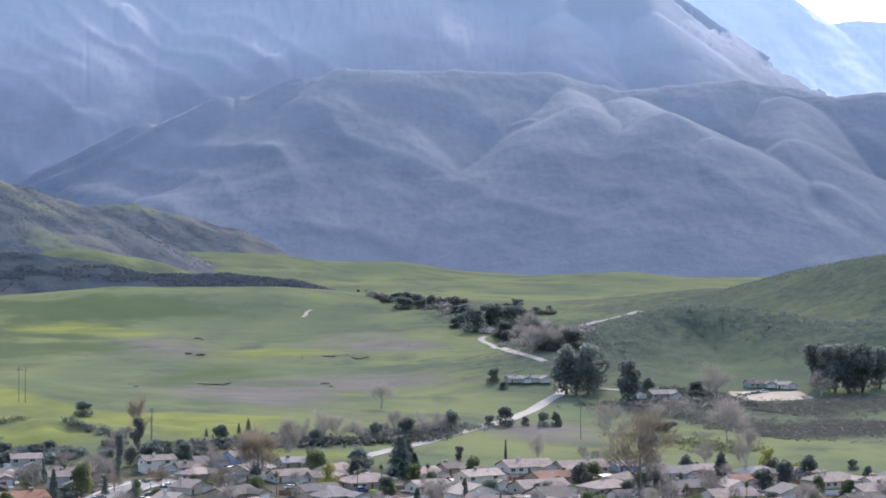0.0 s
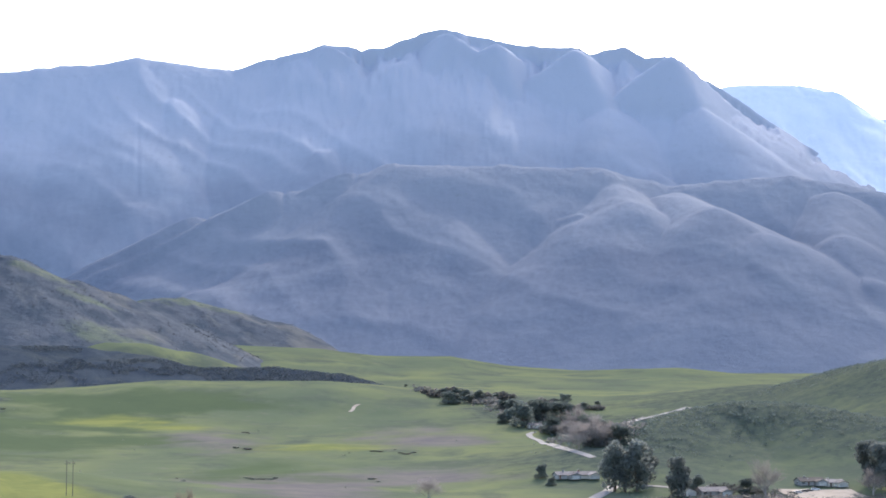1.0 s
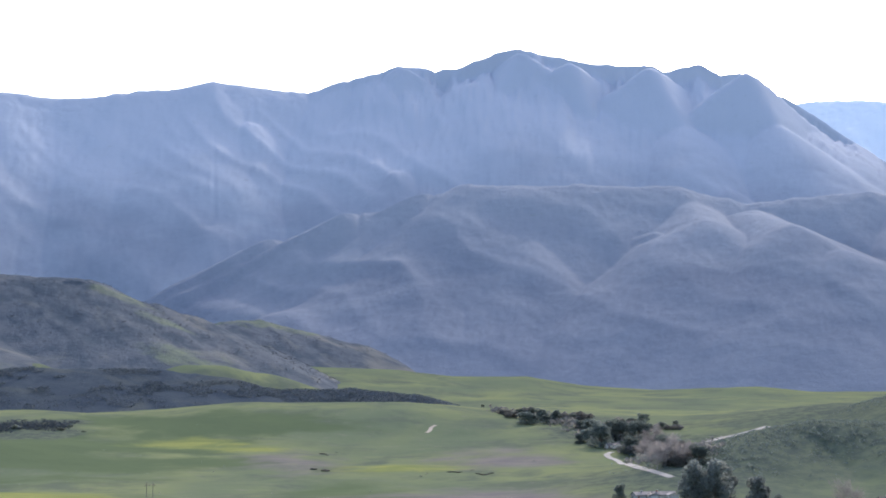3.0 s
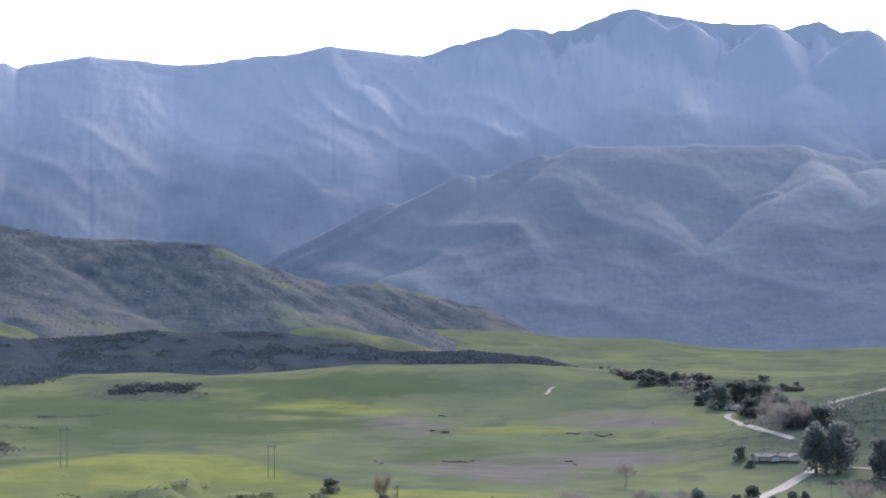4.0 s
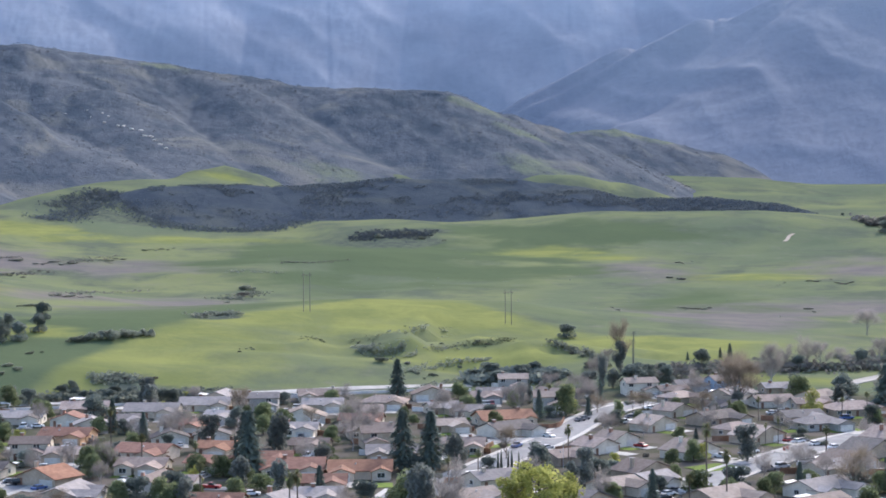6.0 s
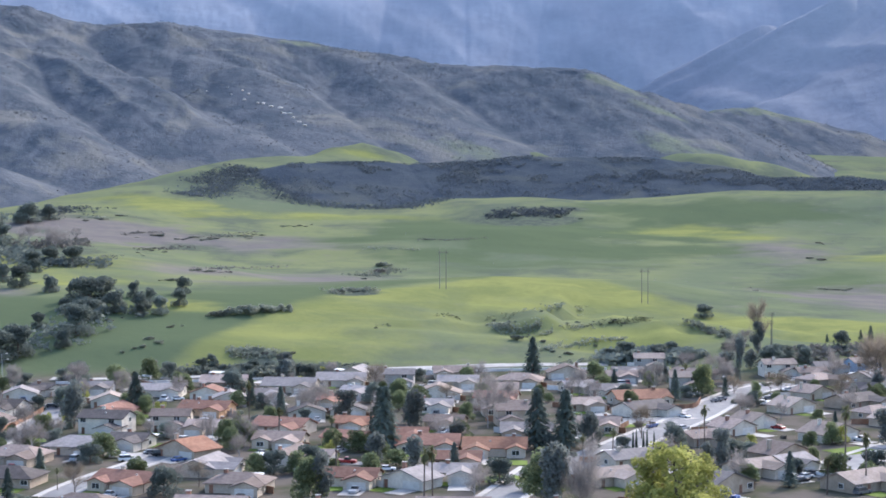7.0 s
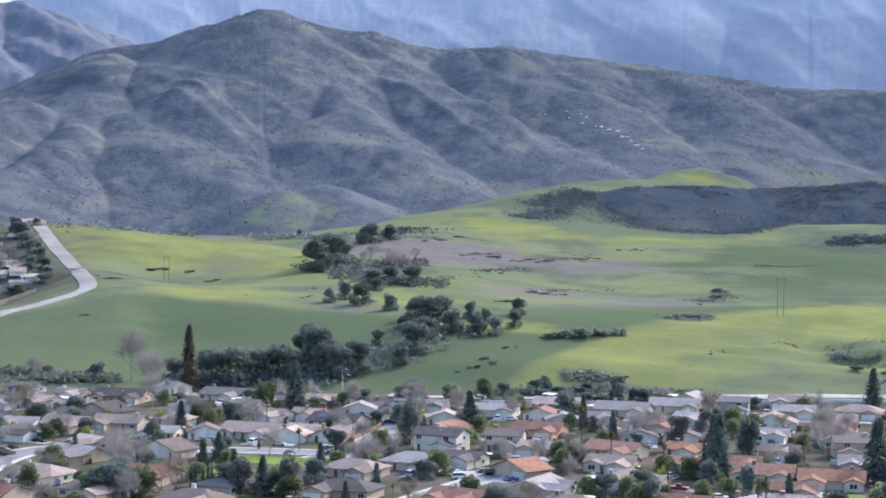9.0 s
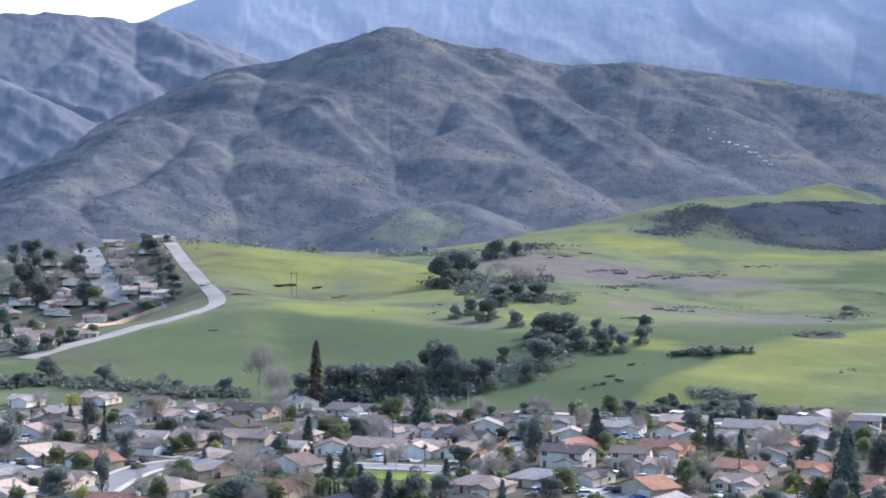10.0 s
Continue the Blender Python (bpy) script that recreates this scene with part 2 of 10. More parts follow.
CHAPARRAL_EDGE = [(-1700, 1900, 110), (-1305, 2132, 155), (-1207, 2189, 196), (-1104, 2243, 245), (-1020, 2283, 295), (-929, 2321, 312), (-888, 2337, 333), (-821, 2361, 356), (-783, 2374, 339), (-684, 2405, 324),
                  (-584, 2431, 300), (-491, 2451, 307), (-337, 2477, 285), (-223, 2490, 270), (-97, 2498, 250), (85, 2499, 241), (171, 2494, 208), (230, 2489, 190), (330, 2520, 150), (450, 2600, 105), (520, 2650, 85)]
CLEARINGS = [(-62, 2165, 55, 30, 0), (218, 2290, 55, 40, -5), (198, 2408, 34, 13, -5), (316, 2932, 55, 20, -6), (382, 2949, 55, 22, -7), (440, 2960, 45, 20, -8), (117, 2463, 30, 13, -3), (148, 2461, 32, 15, -3), (-313, 2455, 42, 12, 7), (-552, 1702, 30, 45, 18), (-552, 1668, 42, 26, 18)]
MASSIF_SPURS = [   # bearing, rise, distance
    [(6.18, 10.19, 4480), (7.1, 8.96, 4330), (7.84, 7.89, 4200), (8.94, 6.55, 4050)],
    [(12.01, 10.73, 4460), (11.47, 9.22, 4330), (10.75, 7.76, 4180), (9.85, 6.29, 4050)],
    [(15.9, 11.21, 4440), (14.97, 9.61, 4300), (13.5, 8.33, 4150), (12.04, 7.41, 4000)],
    [(17.57, 10.88, 4400), (18.3, 9.06, 4250), (18.85, 7.78, 4100), (19.4, 6.87, 3950)],
    [(20.16, 10.68, 4380), (21.25, 8.85, 4200), (22.15, 7.39, 4050), (22.69, 6.65, 3900)],
]
MASSIF_SPURS += [
    [(23.28, 10.32, 4330), (24.16, 8.62, 4200), (25.4, 6.97, 4050), (26.28, 6.23, 3900)],
    [(2.99, 9.74, 4490), (3.9, 8.15, 4330), (5, 6.39, 4150), (6.09, 5.33, 4000)],
    [(-1.42, 9.72, 4490), (-0.89, 8.25, 4330), (0.01, 6.64, 4150), (0.91, 5.2, 3950)],
    [(-4.98, 9.37, 4490), (-5.68, 7.81, 4300), (-6.2, 6.03, 4050)],
]
FRONT_SPURS = [   # bearing, rise, distance
    [(12.78, 6.65, 3690), (13.15, 5.5, 3550), (14.25, 4.77, 3450), (15.35, 3.59, 3320), (15.72, 2.49, 3200)],
    [(16.45, 6.57, 3690), (16.27, 5.23, 3480), (17.19, 3.95, 3350), (18.28, 2.95, 3230), (18.82, 2.12, 3150)],
    [(17.55, 2.85, 3250), (17.91, 1.94, 3150), (18.82, 0.49, 3020)],
    [(21.23, 6.52, 3690), (21.77, 5.75, 3450), (22.3, 4.84, 3370), (23.55, 3.19, 3220), (24.25, 1.75, 3080)],
    [(20.3, 5.4, 3450), (19.93, 3.58, 3270), (19.19, 2.67, 3180), (18.27, 1.22, 3060)],
]
FRONT_SPURS += [
    [(23.4, 6.06, 3600), (24.66, 5.54, 3380), (26.08, 4.79, 3280), (27.29, 3.16, 3120)],
    [(10.4, 6.04, 3690), (11.33, 4.66, 3540), (12.25, 3.3, 3400), (13.17, 1.94, 3270)],
    [(7.88, 5.18, 3690), (8.8, 3.83, 3540), (9.9, 2.48, 3400)],
    [(28.23, 6.01, 3600), (28.72, 4.57, 3350), (29.39, 3.14, 3150), (29.01, 1.72, 2980)],
]
WEST_SPURS = [   # bearing, rise, distance
    [(-29.58, 6.35, 2990), (-28.53, 5.64, 2860), (-27.29, 4.79, 2720), (-26.39, 4.09, 2620)],
    [(-32.51, 4.81, 2700), (-31.48, 4.37, 2620), (-30.44, 3.91, 2540), (-29.39, 3.22, 2450), (-28.33, 2.62, 2370)],
    [(-26.77, 6.44, 2990), (-25.69, 5.9, 2880), (-24.43, 5.21, 2760)],
]
CHAPARRAL_SPURS = [   # bearing, rise, distance
    [(-19.18, 6.39, 2500), (-20.08, 5.11, 2380), (-21.52, 3.82, 2200), (-22.24, 2.54, 2080), (-21.14, 2.01, 2020), (-20.04, 1.29, 1950), (-19.12, 0.21, 1880)],
    [(-17.9, 5.86, 2480), (-17.15, 4.6, 2330), (-16.59, 3.34, 2150), (-16.76, 2.15, 2080), (-15.85, 2.29, 2050), (-14.57, 1.9, 2000), (-13.65, 1.18, 1940), (-13.82, 0.26, 1880)],
    [(-15.88, 5.52, 2440), (-15.14, 4.62, 2380), (-14.23, 4.26, 2320), (-12.95, 3.73, 2250), (-11.67, 3.19, 2180), (-10.04, 2.33, 2100), (-8.96, 1.76, 2050)],
    [(-12.6, 5.17, 2460), (-11.87, 4.64, 2420), (-10.6, 4.28, 2380), (-8.98, 3.92, 2330), (-8.08, 3.02, 2280), (-7.36, 2.57, 2240), (-6.47, 1.86, 2200)],
    [(-5.83, 4.49, 2470), (-4.92, 4.13, 2440), (-3.65, 3.31, 2400), (-2.73, 2.77, 2390), (-1.91, 2.26, 2355)],
]
CHAPARRAL_SPURS += [
    [(1.46, 3.89, 2480), (1.46, 3.02, 2430), (0.73, 2.21, 2400)],
    [(-23.89, 4.95, 2420), (-24.42, 3.77, 2260), (-24.95, 2.5, 2100), (-26.19, 1.58, 1980), (-27.96, 0.92, 1880)],
    [(-27.1, 3.33, 2180), (-28.85, 1.89, 2000), (-30.41, 0.8, 1850)],
    [(-19.11, -0.07, 1800), (-18.21, 0.66, 1830), (-17.11, 0.89, 1850), (-16.38, 0.35, 1800)],
    [(1.64, 1.97, 2420), (2.91, 2.35, 2600), (4.17, 2.54, 2800), (5.96, 2.56, 2950), (7.39, 2.64, 3000), (8.97, 2.28, 3000), (10.37, 1.84, 3000), (11.55, 1.37, 3000)],
]
SCRUB_CRESTS = [   # bearing, rise, distance
    [(-10.73, -0.22, 1830), (-10.01, 0.17, 1850), (-8.92, 0.59, 1880), (-7.29, 0.86, 1910), (-5.84, 0.89, 1930), (-4.2, 0.89, 1960), (-2.92, 0.67, 1980)],
    [(-6.2, -0.05, 1900), (-4.98, 0.57, 1930), (-3.22, 0.84, 1960), (-1.45, 0.94, 1980), (0.35, 1.08, 1990), (4.34, 0.99, 1990), (6.16, 0.78, 1980), (7.99, 0.33, 1960), (10.54, 0.34, 1950), (12.18, 0.2, 1940), (13.62, -0.18, 1920), (14.88, -0.46, 1900)],
]
FAR_TOWN = [(-548, 1015, 75, 230, 24), (-972, 1755, 110, 160, 20)]


DRY = [(-110, 1109, 36, 60, 6), (-313, 1410, 51, 86, 13), (-224, 1396, 72, 87, 9), (-112, 970, 41, 60, 7), (-194, 1056, 51, 60, 10), (-356, 1381, 41, 129, 14), (204, 1399, 41, 86, -8), (192, 1045, 37, 60, -10), (258, 1090, 61, 60, -13), (357, 1356, 54, 59, -15), (206, 985, 39, 60, -12), (304, 809, 22, 37, -21), (-370, 1080, 51, 26, 19), (-252, 868, 26, 19, 16), (-573, 1671, 79, 96, 19)]
# Darker green ovals: cloud shade painted into the pasture.
SHADE_GREEN = [(58, 1399, 116, 122, -2), (-29, 1282, 65, 67, 1), (220, 1613, 104, 42, -8), (201, 1136, 41, 63, -10), (-141, 741, 26, 32, 11), (-179, 770, 33, 35, 13), (-117, 727, 12, 15, 9), (126, 1581, 81, 104, -5), (218, 1190, 46, 79, -10), (187, 1649, 85, 42, -6), (-282, 759, 67, 46, 20), (-237, 1052, 31, 60, 13), (-205, 755, 37, 29, 15), (-105, 1468, 94, 92, 4), (-10, 1544, 99, 83, 0), (81, 1436, 83, 78, -3)]
BRIGHT = [(9, 954, 46, 60, -1), (52, 782, 33, 18, -4), (137, 1536, 44, 37, -5), (-236, 914, 36, 36, 14), (-163, 818, 27, 15, 11), (-197, 1622, 78, 34, 7), (-183, 2050, 33, 24, 5), (-483, 1085, 42, 45, 24), (-337, 890, 46, 24, 21), (-325, 1632, 80, 48, 11), (-145, 809, 21, 15, 10), (142, 850, 33, 37, -10), (191, 1478, 29, 34, -7), (297, 1333, 44, 42, -13), (172, 728, 36, 15, -13)]
BRUSH = [(-303, 1766, 29, 50, 10), (-250, 1732, 56, 33, 8), (-321, 1694, 20, 28, 11), (-168, 1750, 34, 37, 5), (-123, 1746, 22, 47, 4), (10, 1626, 31, 34, 0), (-173, 1739, 39, 29, 6), (-313, 1169, 27, 144, 15), (-250, 1343, 31, 35, 11), (-251, 1448, 38, 22, 10), (-367, 1500, 25, 16, 14)]
BRUSH += [(8, 1607, 38, 47, 0), (-97, 1261, 15, 22, 0), (-83, 876, 12, 16, 0), (-260, 1254, 20, 14, 0), (-95, 1184, 17, 18, 0), (-83, 875, 10, 12, 0), (-105, 722, 11, 12, 0), (-93, 707, 28, 12, 0), (461, 819, 39, 130, 0), (508, 1497, 51, 74, 0), (521, 1713, 53, 77, 0), (8, 1614, 39, 48, 0), (-362, 657, 40, 23, 0)]


# ---- ground sheet and mountains ----
def mesh_object(name, verts, faces, material, smooth=True):
    me = bpy.data.meshes.new(name)
    me.from_pydata(verts, [], faces)
    me.materials.append(material)
    if smooth:
        me.polygons.foreach_set("use_smooth", [True] * len(me.polygons))
    me.update()
    return new(name, me)


def grid_faces(rows, cols):
    i = np.arange(rows * cols).reshape(rows, cols)
    return np.stack([i[:-1, :-1], i[:-1, 1:], i[1:, 1:], i[1:, :-1]], -1).reshape(-1, 4).tolist()


def spaced(*stretches):
    """Places along an axis: (from, to, step) stretch after stretch."""
    return np.concatenate([np.arange(a, b, s) for a, b, s in stretches])


def patch(x, y, cx, cy, along, across, turn=0.0, edge=0.55, seed=5):
    """0 to 1 inside an uneven oval on the ground."""
    c, s = math.cos(radians(turn)), math.sin(radians(turn))
    u, v = (x - cx) * c + (y - cy) * s, -(x - cx) * s + (y - cy) * c
    d = np.sqrt((u / along) ** 2 + (v / across) ** 2) + 0.5 * fractal(x / 80, y / 60, 5, seed, 0.6)
    return np.clip((1 + edge - d) / (2 * edge), 0, 1)


gx = spaced((-4400, -1200, 100), (-1200, -900, 20), (-900, 1100, 8), (1100, 1400, 20), (1400, 4500, 100))
gy = spaced((-900, 200, 60), (200, 640, 15), (640, 1500, 6), (1500, 2300, 10), (2300, 3500, 25), (3500, 4951, 50))
GX, GY = np.meshgrid(gx, gy)
GZ = land(GX, GY)
GZ = np.where(GY < 150, GZ + 71 * np.exp(-(GX / 160) ** 2 - (np.minimum(GY, 150) / 110) ** 2), GZ)   # the knoll underfoot
ground = mesh_object("ground", np.stack([GX, GY, GZ], -1).reshape(-1, 3).tolist(), grid_faces(*GX.shape), M_PASTURE)
tagged(ground, "rolling green winter pasture with dry patches behind a suburb", "ground", kind="structure")


def cover(name, values):
    a = ground.data.attributes.new(name, "FLOAT", "POINT")
    a.data.foreach_set("value", np.clip(values, 0, 1).ravel().astype(np.float32))


town_edge = 722 - 0.00085 * GX ** 2 - np.where(GX < -150, 0.0002 * (GX + 150) ** 2, 0)
cover("town", np.clip((town_edge - GY) / 14, 0, 1) + sum(patch(GX, GY, *p) for p in FAR_TOWN))
cover("dry", 0.9 * sum(patch(GX, GY, *p, edge=0.8) for p in DRY))


def nearer(line):
    """1 on the lookout's side of a crest, 0 behind it."""
    ways = sorted((math.atan2(px, py), math.hypot(px, py)) for px, py, _ in line)
    crest = np.interp(np.arctan2(GX, np.maximum(GY, 1)), *zip(*ways))
    return np.clip((crest - np.hypot(GX, GY) + 15) / 30, 0, 1)


knoll, _, _ = along_line(GX, GY, FOLDS[0][0])
# Knoll brighter on its near side only: sunlight put into the grass colour.
cover("bright", 0.8 * sum(patch(GX, GY, *p) for p in BRIGHT) + 0.85 * np.exp(-(knoll / 110) ** 2) * nearer(FOLDS[0][0]) + 0.8 * np.exp(-(along_line(GX, GY, FOLDS[2][0])[0] / 95) ** 2))
# Shade behind the knoll and on the front shoulder, painted as darker green.
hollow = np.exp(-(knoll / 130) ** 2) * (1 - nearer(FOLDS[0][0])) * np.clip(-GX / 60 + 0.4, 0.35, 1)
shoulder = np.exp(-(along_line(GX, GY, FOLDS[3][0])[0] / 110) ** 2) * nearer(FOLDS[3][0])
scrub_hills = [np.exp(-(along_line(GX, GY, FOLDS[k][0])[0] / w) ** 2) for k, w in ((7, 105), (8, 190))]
cover("shade_green", 0.55 * sum(patch(GX, GY, *p, edge=0.9) for p in SHADE_GREEN) + 0.9 * shoulder + 0.9 * hollow)
cover("scrub", sum(patch(GX, GY, *p) for p in BRUSH) + 0.95 * sum(scrub_hills))


SLOPES = {}


def mountain(name, crest, spurs, bearings, reach, material, label, slope=0.5, side=0.6, soft=10.0, round_top=14.0, jag=3.0, rill=12.0, rill_width=90.0, fine=3.0, cliff=0.0, clearings=(), seed=1, step=0.05, deep=9.0):
    """A mountain as a web of crests: its main crest and the spurs that run down from it, each falling away to both sides, cut by rills."""
    b = np.radians(np.arange(bearings[0], bearings[1], step))
    top_at = float(np.mean(np.hypot([p[0] for p in crest], [p[1] for p in crest])))
    r = spaced((reach[0], top_at - 70, deep), (top_at - 70, top_at + 40, deep / 3), (top_at + 40, reach[1], deep))   # finer at the crest
    B, D = np.meshgrid(b, r)
    X, Y = D * np.sin(B), D * np.cos(B)
    base = land(X, Y)
    far = 0.5 * (reach[0] + reach[1])
    u = B * far + 0.6 * D                                  # gullies run down to the right
    Z, top = None, np.full(X.shape, 1e9)
    for k, line in enumerate([crest] + [[aim(*p) for p in s] for s in spurs]):
        h = np.full(X.shape, -1e4)
        for pair in zip(line, line[1:]):
            d, high, _ = along_line(X, Y, pair)
            fall = (slope if k == 0 else side) * (np.sqrt(d * d + round_top ** 2) - round_top) * (1 - 0.12 * np.clip(d / 500, 0, 1))
            h = np.maximum(h, high - fall)
            if k == 0:
                top = np.minimum(top, d)
        if k == 0:
            h = h + jag * fractal(B * far / 55, 0 * B + seed, 4, seed, 0.6) * np.exp(-top / 25)
            if cliff:   # a wall of rock under the crest, eastward
                col = np.clip(0.6 + 0.7 * fractal(B * far / 60, D / 300, 4, seed + 40, 0.6), 0, 1.2)
                h = h - cliff * col * np.clip((top - 12) / 20, 0, 1) * np.exp(-top / 220) * np.clip((np.degrees(B) - 8) / 5, 0, 1)
            Z = h
        else:
            Z = np.maximum(Z, h) + soft * (np.log1p(np.exp(-np.abs(Z - h) / soft)) - 0.69 * np.exp(-np.abs(Z - h) / soft))
    warp = 0.35 * fractal(X / 300, Y / 300, 3, seed + 3)
    cut = np.abs(smooth_noise(u / rill_width + 0.7 * warp, D / (5 * rill_width), seed)) + 0.5 * np.abs(smooth_noise(u / (0.45 * rill_width) + 1.4 * warp, D / (3 * rill_width), seed + 20))
    Z = Z + rill * np.clip((Z - base) / 110, 0, 1) * np.clip((top - 15) / 150, 0, 1) * (0.6 - 1.6 * cut)   # gullies running down
    Z = Z + fine * np.clip((Z - base) / 60, 0, 1) * (fractal(X / 60, Y / 60, 4, seed + 2) + 0.4 * fractal(X / 15, Y / 15, 2, seed + 6))
    above = Z - base
    Z = np.where(above < 0, base + np.maximum(above, -14), Z)
    faces = np.array(grid_faces(*X.shape))
    faces = faces[np.max(above.ravel()[faces], axis=1) > -6]
    ob = mesh_object(name, np.stack([X, Y, Z], -1).reshape(-1, 3).tolist(), faces.tolist(), material)
    a = ob.data.attributes.new("clearing", "FLOAT", "POINT")
    green = sum(patch(X, Y, *p) for p in clearings) if clearings else 0 * X
    a.data.foreach_set("value", (0.58 * np.clip(green, 0, 1)).ravel().astype(np.float32))
    SLOPES[name] = np.stack([X, Y, np.where(above > 0.3, Z, -99)], -1)
    return tagged(ob, label, "hill" if np.max(Z) < 150 else "mountain", kind="structure")


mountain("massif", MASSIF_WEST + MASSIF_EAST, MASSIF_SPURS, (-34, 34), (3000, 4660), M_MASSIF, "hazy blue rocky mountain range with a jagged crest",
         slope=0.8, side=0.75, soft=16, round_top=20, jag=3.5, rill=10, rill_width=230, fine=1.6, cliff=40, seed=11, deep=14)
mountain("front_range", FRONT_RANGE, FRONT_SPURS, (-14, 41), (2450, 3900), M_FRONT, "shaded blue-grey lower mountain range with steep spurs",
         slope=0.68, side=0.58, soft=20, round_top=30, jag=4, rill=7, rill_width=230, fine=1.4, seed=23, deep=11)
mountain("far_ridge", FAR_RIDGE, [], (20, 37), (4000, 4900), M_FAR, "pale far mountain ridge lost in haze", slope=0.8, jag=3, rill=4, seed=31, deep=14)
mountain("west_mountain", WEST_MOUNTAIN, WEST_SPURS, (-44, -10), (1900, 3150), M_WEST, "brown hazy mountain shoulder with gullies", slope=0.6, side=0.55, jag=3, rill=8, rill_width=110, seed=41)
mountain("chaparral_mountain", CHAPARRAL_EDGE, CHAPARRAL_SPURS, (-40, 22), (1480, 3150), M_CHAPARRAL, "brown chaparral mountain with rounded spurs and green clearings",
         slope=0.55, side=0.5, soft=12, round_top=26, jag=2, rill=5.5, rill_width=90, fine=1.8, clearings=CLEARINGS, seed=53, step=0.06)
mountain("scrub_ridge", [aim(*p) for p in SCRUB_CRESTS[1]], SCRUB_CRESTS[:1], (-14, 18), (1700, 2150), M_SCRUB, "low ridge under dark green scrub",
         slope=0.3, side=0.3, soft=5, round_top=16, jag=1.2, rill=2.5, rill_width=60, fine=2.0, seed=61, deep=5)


# ---- materials of the town and its trees ----
def speckled(name, base, other, scale=1.2, rough=0.85, vary=0.25, metal=0.0, bump=0.0):
    """Two tones at two scales, and each object a little lighter or darker than the next."""
    m, n, l, b = bsdf_material(name, rough, metal, 0.4 if rough < 0.7 else 0.12)
    col = blend_colors(n, l, step_between(n, l, noise_node(n, l, scale, 5, 0.65), 0.36, 0.64), base, other)
    col = blend_colors(n, l, step_between(n, l, noise_node(n, l, scale * 0.17, 4, 0.6), 0.45, 0.75), col, tuple(0.78 * c for c in base))
    info = n.new("ShaderNodeObjectInfo")
    hsv = n.new("ShaderNodeHueSaturation")
    r = n.new("ShaderNodeMapRange")
    r.inputs["To Min"].default_value, r.inputs["To Max"].default_value = 1 - vary, 1 + vary
    l.new(info.outputs["Random"], r.inputs["Value"])
    l.new(r.outputs["Result"], hsv.inputs["Value"])
    l.new(col, hsv.inputs["Color"])
    l.new(hsv.outputs["Color"], b.inputs["Base Color"])
    if bump:
        add_bump(n, l, b, noise_node(n, l, scale * 5, 3, 0.6), 0.5, bump)
    return m


def leaf_material(name, dark, light, vary=0.3):
    """Foliage: a tone for each clump of leaves and a little light let through."""
    m, n, l, b = bsdf_material(name, 0.75)
    geo = n.new("ShaderNodeNewGeometry")
    col = blend_colors(n, l, geo.outputs["Random Per Island"], dark, light)
    info = n.new("ShaderNodeObjectInfo")
    hsv = n.new("ShaderNodeHueSaturation")
    r = n.new("ShaderNodeMapRange")
    r.inputs["To Min"].default_value, r.inputs["To Max"].default_value = 1 - vary, 1 + vary
    l.new(info.outputs["Random"], r.inputs["Value"])
    l.new(r.outputs["Result"], hsv.inputs["Value"])
    l.new(col, hsv.inputs["Color"])
    l.new(hsv.outputs["Color"], b.inputs["Base Color"])
    thin = n.new("ShaderNodeBsdfTranslucent")
    l.new(hsv.outputs["Color"], thin.inputs["Color"])
    mix = n.new("ShaderNodeMixShader")
    mix.inputs[0].default_value = 0.5
    l.new(b.outputs["BSDF"], mix.inputs[1])
    l.new(thin.outputs["BSDF"], mix.inputs[2])
    l.new(mix.outputs["Shader"], n["Material Output"].inputs["Surface"])
    return m


ROOFS = {
    "grey": speckled("grey_shingle", (0.205, 0.185, 0.178), (0.265, 0.24, 0.228), 0.9, 0.9, 0.4),
    "brown": speckled("brown_shingle", (0.22, 0.172, 0.15), (0.29, 0.235, 0.205), 0.9, 0.9, 0.4),
    "dark": speckled("dark_shingle", (0.085, 0.075, 0.072), (0.12, 0.105, 0.10), 0.9, 0.85),
    "tan": speckled("tan_shingle", (0.28, 0.225, 0.19), (0.35, 0.29, 0.25), 0.9, 0.9, 0.35),
    "red": speckled("red_tile", (0.19, 0.10, 0.075), (0.25, 0.14, 0.105), 0.9, 0.85),
    "terracotta": speckled("terracotta_tile", (0.23, 0.115, 0.075), (0.29, 0.155, 0.10), 0.9, 0.85),
}
WALLS = {
    "white": speckled("white_stucco", (0.60, 0.545, 0.465), (0.68, 0.62, 0.535), 1.5, 0.9, 0.1),
    "cream": speckled("cream_stucco", (0.48, 0.41, 0.325), (0.55, 0.475, 0.385), 1.5, 0.9, 0.15),
    "tan": speckled("tan_stucco", (0.38, 0.305, 0.23), (0.44, 0.36, 0.28), 1.5, 0.9, 0.15),
    "grey": speckled("grey_siding", (0.33, 0.315, 0.295), (0.39, 0.375, 0.35), 1.5, 0.9, 0.15),
    "blue": speckled("blue_siding", (0.24, 0.34, 0.46), (0.28, 0.38, 0.50), 1.5, 0.9, 0.05),
    "orange": speckled("orange_stucco", (0.50, 0.30, 0.17), (0.55, 0.35, 0.21), 1.5, 0.9, 0.1),
}
M_DOOR = speckled("white_garage_door", (0.54, 0.52, 0.48), (0.60, 0.58, 0.54), 2.0, 0.6, 0.12)
M_TRIM = speckled("white_trim", (0.70, 0.69, 0.66), (0.76, 0.75, 0.72), 2.0, 0.6, 0.05)
M_WOODDOOR = speckled("painted_wood_door", (0.16, 0.08, 0.05), (0.22, 0.12, 0.08), 2.0, 0.6, 0.4)
